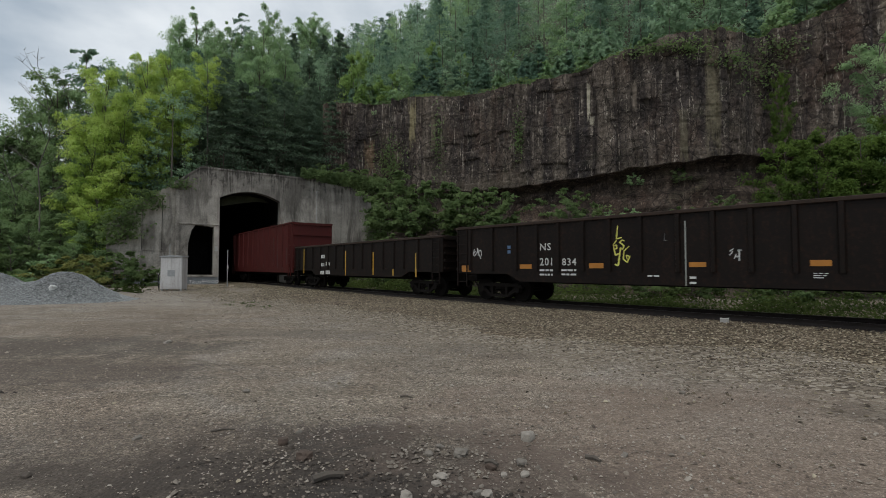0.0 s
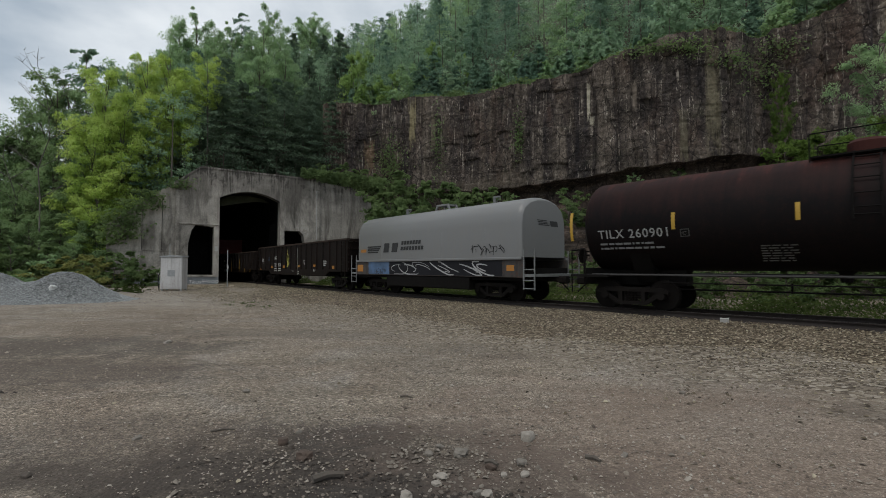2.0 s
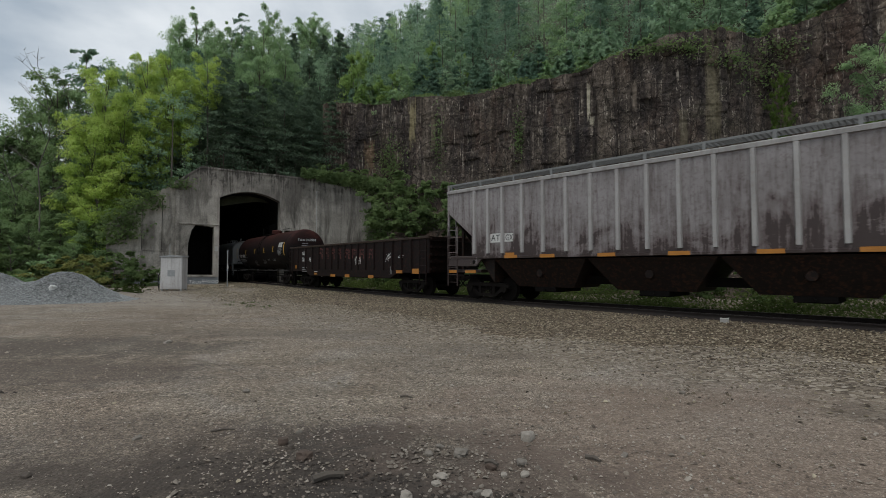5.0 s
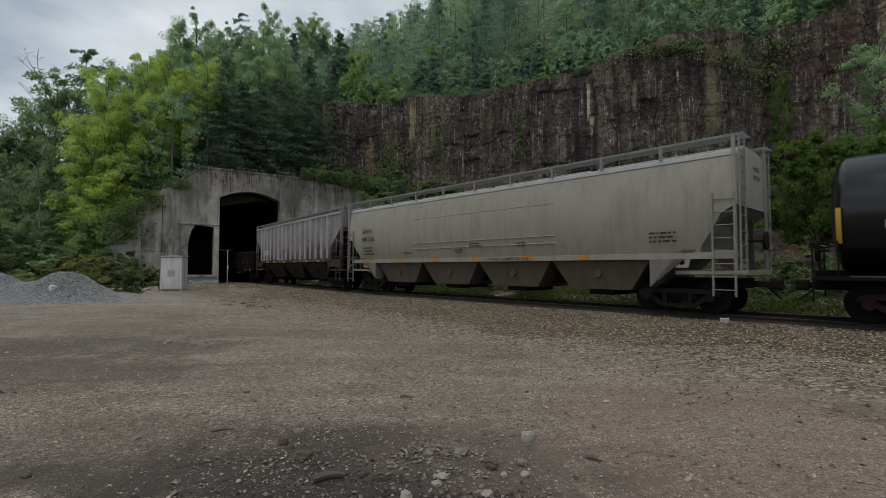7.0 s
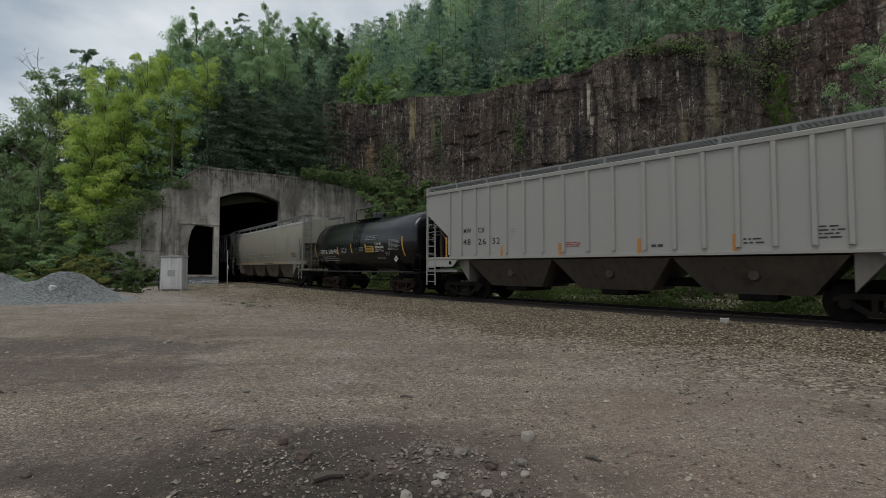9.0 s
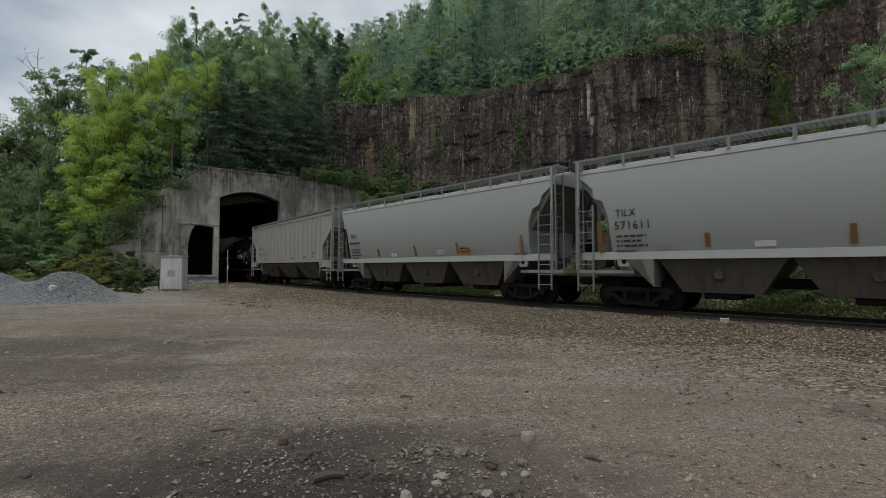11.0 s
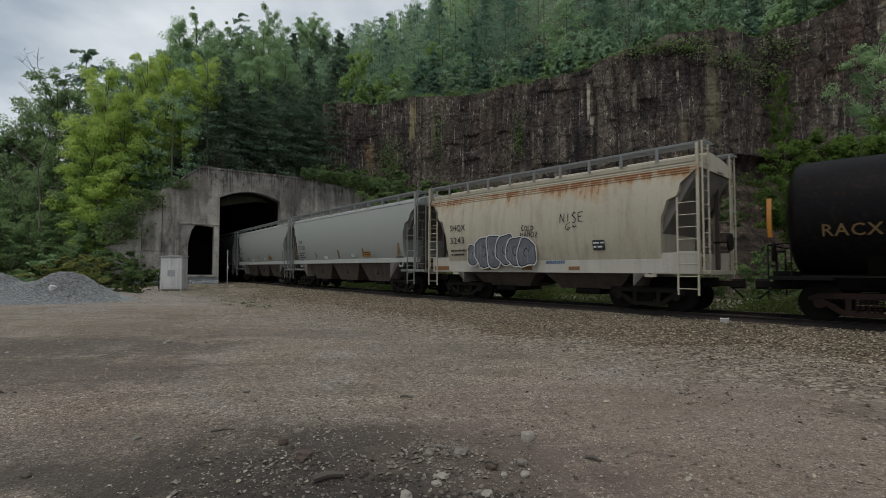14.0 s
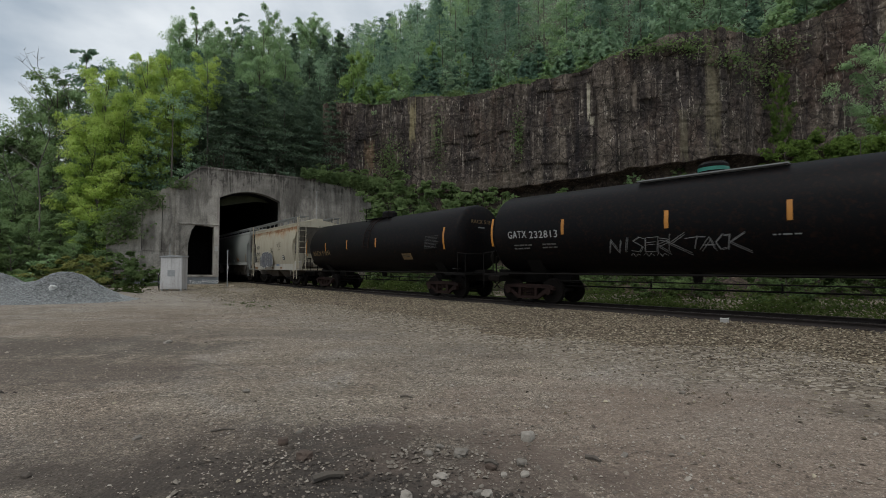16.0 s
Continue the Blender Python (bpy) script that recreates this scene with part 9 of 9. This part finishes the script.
patch(hop_c, 1.58, 1.68, 1.67, 2.17, "reflector_orange", 1.586, 0.000, "reflector")
patch(hop_c, -1.19, -1.09, 1.69, 2.21, "reflector_orange", 1.586, 0.000, "reflector")
patch(hop_c, -3.75, -3.65, 1.7, 2.22, "reflector_orange", 1.586, 0.000, "reflector")
patch(hop_c, -6.77, -6.67, 1.72, 2.76, "reflector_orange", 1.586, 0.000, "reflector")
bars(hop_c, 3.73, 2.82, 0.24, 0.28, 3, "paint_grey", 1.586, 1, 0.000)
bars(hop_c, 1.39, 2.21, 0.56, 0.19, 3, "graffiti_red", 1.586, 2, 0.000)
bars(hop_c, -1.51, 2.06, 0.46, 0.18, 1, "paint_black", 1.586, 3, 0.000)
bars(hop_c, -3.9, 2.12, 0.55, 0.20, 2, "paint_black", 1.586, 4, 0.000)
bars(hop_c, -5.44, 2.35, 0.54, 0.35, 4, "paint_black", 1.586, 5, 0.000)
words(hop_f, "TILX", 6.06, 2.92, 0.32, "paint_black", 1.594, -0.030, 0.64)
words(hop_f, "571755", 6.11, 2.52, 0.36, "paint_black", 1.560, -0.143, 1.08)
bars(hop_f, 6.06, 2.37, 0.96, 0.46, 3, "paint_black", 1.547, 1, -0.184)
patch(hop_f, 6.52, 6.66, 1.79, 2.8, "reflector_brown", 1.520, -0.205, "reflector")
patch(hop_f, 3.41, 3.54, 1.9, 2.3, "reflector_brown", 1.474, -0.258, "reflector")
patch(hop_f, 0.34, 0.47, 1.87, 2.36, "reflector_brown", 1.478, -0.254, "reflector")
patch(hop_f, -2.56, -2.44, 1.91, 2.4, "reflector_brown", 1.488, -0.243, "reflector")
patch(hop_f, -3.28, -2.66, 1.91, 2.2, "reflector_orange", 1.462, -0.270, "placard")
bars(hop_f, -2.69, 2.18, 0.56, 0.23, 2, "paint_black", 1.506, 2, -0.236)
patch(hop_f, -1.59, -1.15, 1.91, 2.09, "paint_white", 1.446, -0.284, "placard")
bars(hop_f, -1.19, 2.07, 0.38, 0.12, 2, "paint_grey", 1.478, 4, -0.266)
patch(hop_f, 1.91, 2.37, 1.87, 2.03, "paint_white", 1.431, -0.297, "placard")
bars(hop_f, -3.41, 2.05, 0.40, 0.13, 3, "paint_grey", 1.473, 5, -0.271)
bars(hop_f, 4.82, 1.98, 0.39, 0.16, 2, "paint_grey", 1.452, 6, -0.289)
patch(hop_f, -6.05, -5.92, 1.85, 2.6, "reflector_brown", 1.53, 0, "reflector")
words(hop_e, "TILX", 6.06, 2.92, 0.32, "paint_black", 1.594, -0.030, 0.64)
words(hop_e, "571611", 6.11, 2.52, 0.36, "paint_black", 1.560, -0.143, 1.08)
bars(hop_e, 6.06, 2.37, 0.96, 0.46, 3, "paint_black", 1.547, 1, -0.184)
patch(hop_e, 6.52, 6.66, 1.79, 2.8, "reflector_brown", 1.520, -0.205, "reflector")
patch(hop_e, 3.41, 3.54, 1.9, 2.3, "reflector_brown", 1.474, -0.258, "reflector")
patch(hop_e, 0.34, 0.47, 1.87, 2.36, "reflector_brown", 1.478, -0.254, "reflector")
patch(hop_e, -2.56, -2.44, 1.91, 2.4, "reflector_brown", 1.488, -0.243, "reflector")
patch(hop_e, -3.28, -2.66, 1.91, 2.2, "reflector_orange", 1.462, -0.270, "placard")
bars(hop_e, -2.69, 2.18, 0.56, 0.23, 2, "paint_black", 1.506, 2, -0.236)
patch(hop_e, -1.59, -1.15, 1.91, 2.09, "paint_white", 1.446, -0.284, "placard")
bars(hop_e, -1.19, 2.07, 0.38, 0.12, 2, "paint_grey", 1.478, 4, -0.266)
patch(hop_e, 1.91, 2.37, 1.87, 2.03, "paint_white", 1.431, -0.297, "placard")
bars(hop_e, -3.41, 2.05, 0.40, 0.13, 3, "paint_grey", 1.473, 5, -0.271)
bars(hop_e, 4.82, 1.98, 0.39, 0.16, 2, "paint_grey", 1.452, 6, -0.289)
patch(hop_e, -6.05, -5.92, 1.85, 2.6, "reflector_brown", 1.53, 0, "reflector")
words(hop_d, "TILX", 6.06, 2.92, 0.32, "paint_black", 1.594, -0.030, 0.64)
bars(hop_d, 6.11, 2.78, 1.08, 0.26, 1, "paint_black", 1.599, 3, -0.070)
bars(hop_d, 6.06, 2.37, 0.96, 0.46, 3, "paint_black", 1.547, 1, -0.184)
patch(hop_d, 6.52, 6.66, 1.79, 2.8, "reflector_brown", 1.520, -0.205, "reflector")
patch(hop_d, 3.41, 3.54, 1.9, 2.3, "reflector_brown", 1.474, -0.258, "reflector")
patch(hop_d, 0.34, 0.47, 1.87, 2.36, "reflector_brown", 1.478, -0.254, "reflector")
patch(hop_d, -2.56, -2.44, 1.91, 2.4, "reflector_brown", 1.488, -0.243, "reflector")
patch(hop_d, -3.28, -2.66, 1.91, 2.2, "reflector_orange", 1.462, -0.270, "placard")
bars(hop_d, -2.69, 2.18, 0.56, 0.23, 2, "paint_black", 1.506, 2, -0.236)
patch(hop_d, -1.59, -1.15, 1.91, 2.09, "paint_white", 1.446, -0.284, "placard")
bars(hop_d, -1.19, 2.07, 0.38, 0.12, 2, "paint_grey", 1.478, 4, -0.266)
patch(hop_d, 1.91, 2.37, 1.87, 2.03, "paint_white", 1.431, -0.297, "placard")
bars(hop_d, -3.41, 2.05, 0.40, 0.13, 3, "paint_grey", 1.473, 5, -0.271)
bars(hop_d, 4.82, 1.98, 0.39, 0.16, 2, "paint_grey", 1.452, 6, -0.289)
patch(hop_d, -6.05, -5.92, 1.85, 2.6, "reflector_brown", 1.53, 0, "reflector")
words(hop_g, "SHQX", 4.27, 2.87, 0.36, "paint_black", 1.596, 0.005, 0.89)
words(hop_g, "3243", 4.27, 2.33, 0.38, "paint_black", 1.564, -0.123, 0.83)
bars(hop_g, 4.27, 2.12, 0.94, 0.35, 2, "paint_black", 1.545, 1, -0.172)
for zz in (4.06, 4.13, 4.21, 4.29):
    bead(hop_g, -5.45, 5.45, zz, "hopper_tan", 2.93, 1.53, 1.58)
throw_up(hop_g, 3.1, -0.06, 1.34, 2.58, 1.586)
bulge = lambda z: 1.58 - 0.25 * ((z - 2.93) / 1.53) ** 2 + 0.002
hand(hop_g, "COLD", 0.49, 2.68, 0.56, 0.20, 0.03, "graffiti_black", bulge, 61, "black sprayed words")
hand(hop_g, "HANDZ", 0.55, 2.42, 0.80, 0.21, 0.03, "graffiti_black", bulge, 62, "black sprayed words")
hand(hop_g, "NISE", -1.15, 2.86, 0.92, 0.36, 0.028, "graffiti_black", bulge, 63, "black sprayed tag")
hand(hop_g, "G~", -1.35, 2.60, 0.5, 0.26, 0.022, "graffiti_black", bulge, 64, "black sprayed tag")
patch(hop_g, -2.78, -2.36, 1.89, 2.22, "paint_black", 1.521, -0.187, "data_panel")
bars(hop_g, -2.39, 2.19, 0.37, 0.26, 2, "paint_white", 1.556, 2, -0.156)
slant_blocks(hop_g, -0.45, 1.46, 0.78, 0.11, 9, "graffiti_blue", 1.39)
patch(hop_g, 4.52, 5.43, 1.21, 1.38, "reflector_brown", 1.388, 0.0, "reflector")
patch(hop_g, 2.14, 2.56, 1.22, 1.37, "reflector_brown", 1.388, 0.0, "reflector")
patch(hop_g, 0.16, 0.62, 1.23, 1.37, "reflector_brown", 1.388, 0.0, "reflector")
patch(hop_g, -1.8, -1.37, 1.24, 1.36, "reflector_brown", 1.388, 0.0, "reflector")
bars(hop_g, 0.19, 2.26, 0.29, 0.24, 3, "graffiti_red", 1.567, 5, -0.139)
words(tank_c, "RACX 51891", 6.6, 2.08, 0.43, "paint_gold", 1.411, -0.368, 2.24)
tank_patch(tank_c, 7.57, 7.67, 2.1, 3.09, "reflector_orange", 1.5, 2.62, "reflector")
tank_patch(tank_c, 4.82, 4.92, 2.36, 2.85, "reflector_orange", 1.5, 2.62, "reflector")
tank_patch(tank_c, 2.15, 2.26, 2.38, 2.88, "reflector_orange", 1.5, 2.62, "reflector")
tank_patch(tank_c, -0.93, -0.81, 2.39, 2.87, "reflector_orange", 1.5, 2.62, "reflector")
tank_patch(tank_c, -6.44, -6.33, 2.13, 3.09, "reflector_orange", 1.5, 2.62, "reflector")
bars(tank_c, -5.12, 2.77, 1.00, 0.60, 9, "rail_dim", 1.516, 1, 0.100)
tank_patch(tank_c, -3.83, -3.07, 1.72, 2.01, "paint_gold", 1.5, 2.62, "placard")
bars(tank_c, -3.12, 1.97, 0.65, 0.19, 2, "paint_black", 1.375, 2, -0.448)
bars(tank_c, -6.02, 1.28, 0.68, 0.07, 1, "paint_white", 0.691, 3, -1.105)
words(tank_d, "GATX", 6.67, 2.42, 0.39, "tag_white", 1.513, -0.159, 0.85)
words(tank_d, "232813", 5.7, 2.39, 0.38, "tag_white", 1.508, -0.179, 1.17)
bars(tank_d, 6.42, 2.21, 0.82, 0.25, 2, "paint_dim", 1.475, 2, -0.301)
bars(tank_d, 5.18, 2.21, 0.59, 0.24, 2, "paint_dim", 1.475, 3, -0.301)
tank_patch(tank_d, 7.41, 7.51, 2.16, 3.23, "reflector_orange", 1.52, 2.66, "reflector")
tank_patch(tank_d, 4.27, 4.38, 2.47, 2.99, "reflector_orange", 1.52, 2.66, "reflector")
tank_patch(tank_d, 0.81, 0.93, 2.48, 3.01, "reflector_orange", 1.52, 2.66, "reflector")
tank_patch(tank_d, -2.16, -2.04, 2.51, 3.03, "reflector_orange", 1.52, 2.66, "reflector")
barrel = lambda z: 1.525 * math.cos(math.asin((z - 2.66) / 1.52))
hand(tank_d, "NISERK", 2.75, 1.80, 2.2, 0.42, 0.018, "paint_grey", barrel, 51, "white sprayed tag", True)
hand(tank_d, "~~~", 2.1, 1.6, 1.2, 0.26, 0.012, "tag_white", barrel, 53, "thin white sprayed line")
hand(tank_d, "TACK", 0.35, 1.82, 1.3, 0.40, 0.018, "paint_grey", barrel, 52, "white sprayed tag", True)
bars(tank_d, -1.73, 2.21, 0.75, 0.09, 1, "paint_grey", 1.475, 4, -0.301)

# grey painted band low on the wall, with words and small fittings
for x0, x1, y0 in ((-3.28, -0.03, -0.005), (-8.55, -3.64, 0.112)):
    bm = bmesh.new()
    box(bm, x0, x1, y0, y0 + 0.004, -0.25, 0.70)
    part("painted_band", bm, "wall_paint", portal, "blue grey painted band low on the wall")
for text, x, z, size, lean in (("TRUST", -2.45, 0.16, 0.40, 0.08), ("IN", -1.36, 0.26, 0.34, 0.0), ("GOD", -0.95, 0.18, 0.40, 0.05)):
    m = Matrix.Translation((x, -0.009, z)) @ Matrix.Rotation(lean, 4, "Y") @ Matrix.Rotation(math.pi / 2, 4, "X")
    part_of("painted_words", text_mesh(text, size), "wall_white", portal, "rough white painted words", m)
r = random.Random(3)
for z, x0, w in ((0.98, -6.3, 1.5), (0.72, -6.1, 0.9), (0.50, -5.9, 0.7)):
    bm = bmesh.new()
    x = x0
    while x < x0 + w:
        box(bm, x, x + r.uniform(0.05, 0.12), 0.104, 0.109, z, z + r.uniform(0.10, 0.18))
        x += r.uniform(0.12, 0.2)
    part("painted_words", bm, "sign_white", portal, "small illegible white painted words")
bm = bmesh.new()
box(bm, -0.34, -0.1, -0.02, -0.003, 3.1, 3.55)
part("plate", bm, "sign_white", portal, "small white plate")
bm = bmesh.new()
box(bm, 9.2, 9.26, -0.135, -0.122, 4.5, 9.6)
part("lime_streak", bm, "sign_white", portal, "thin white lime streak")


motions()
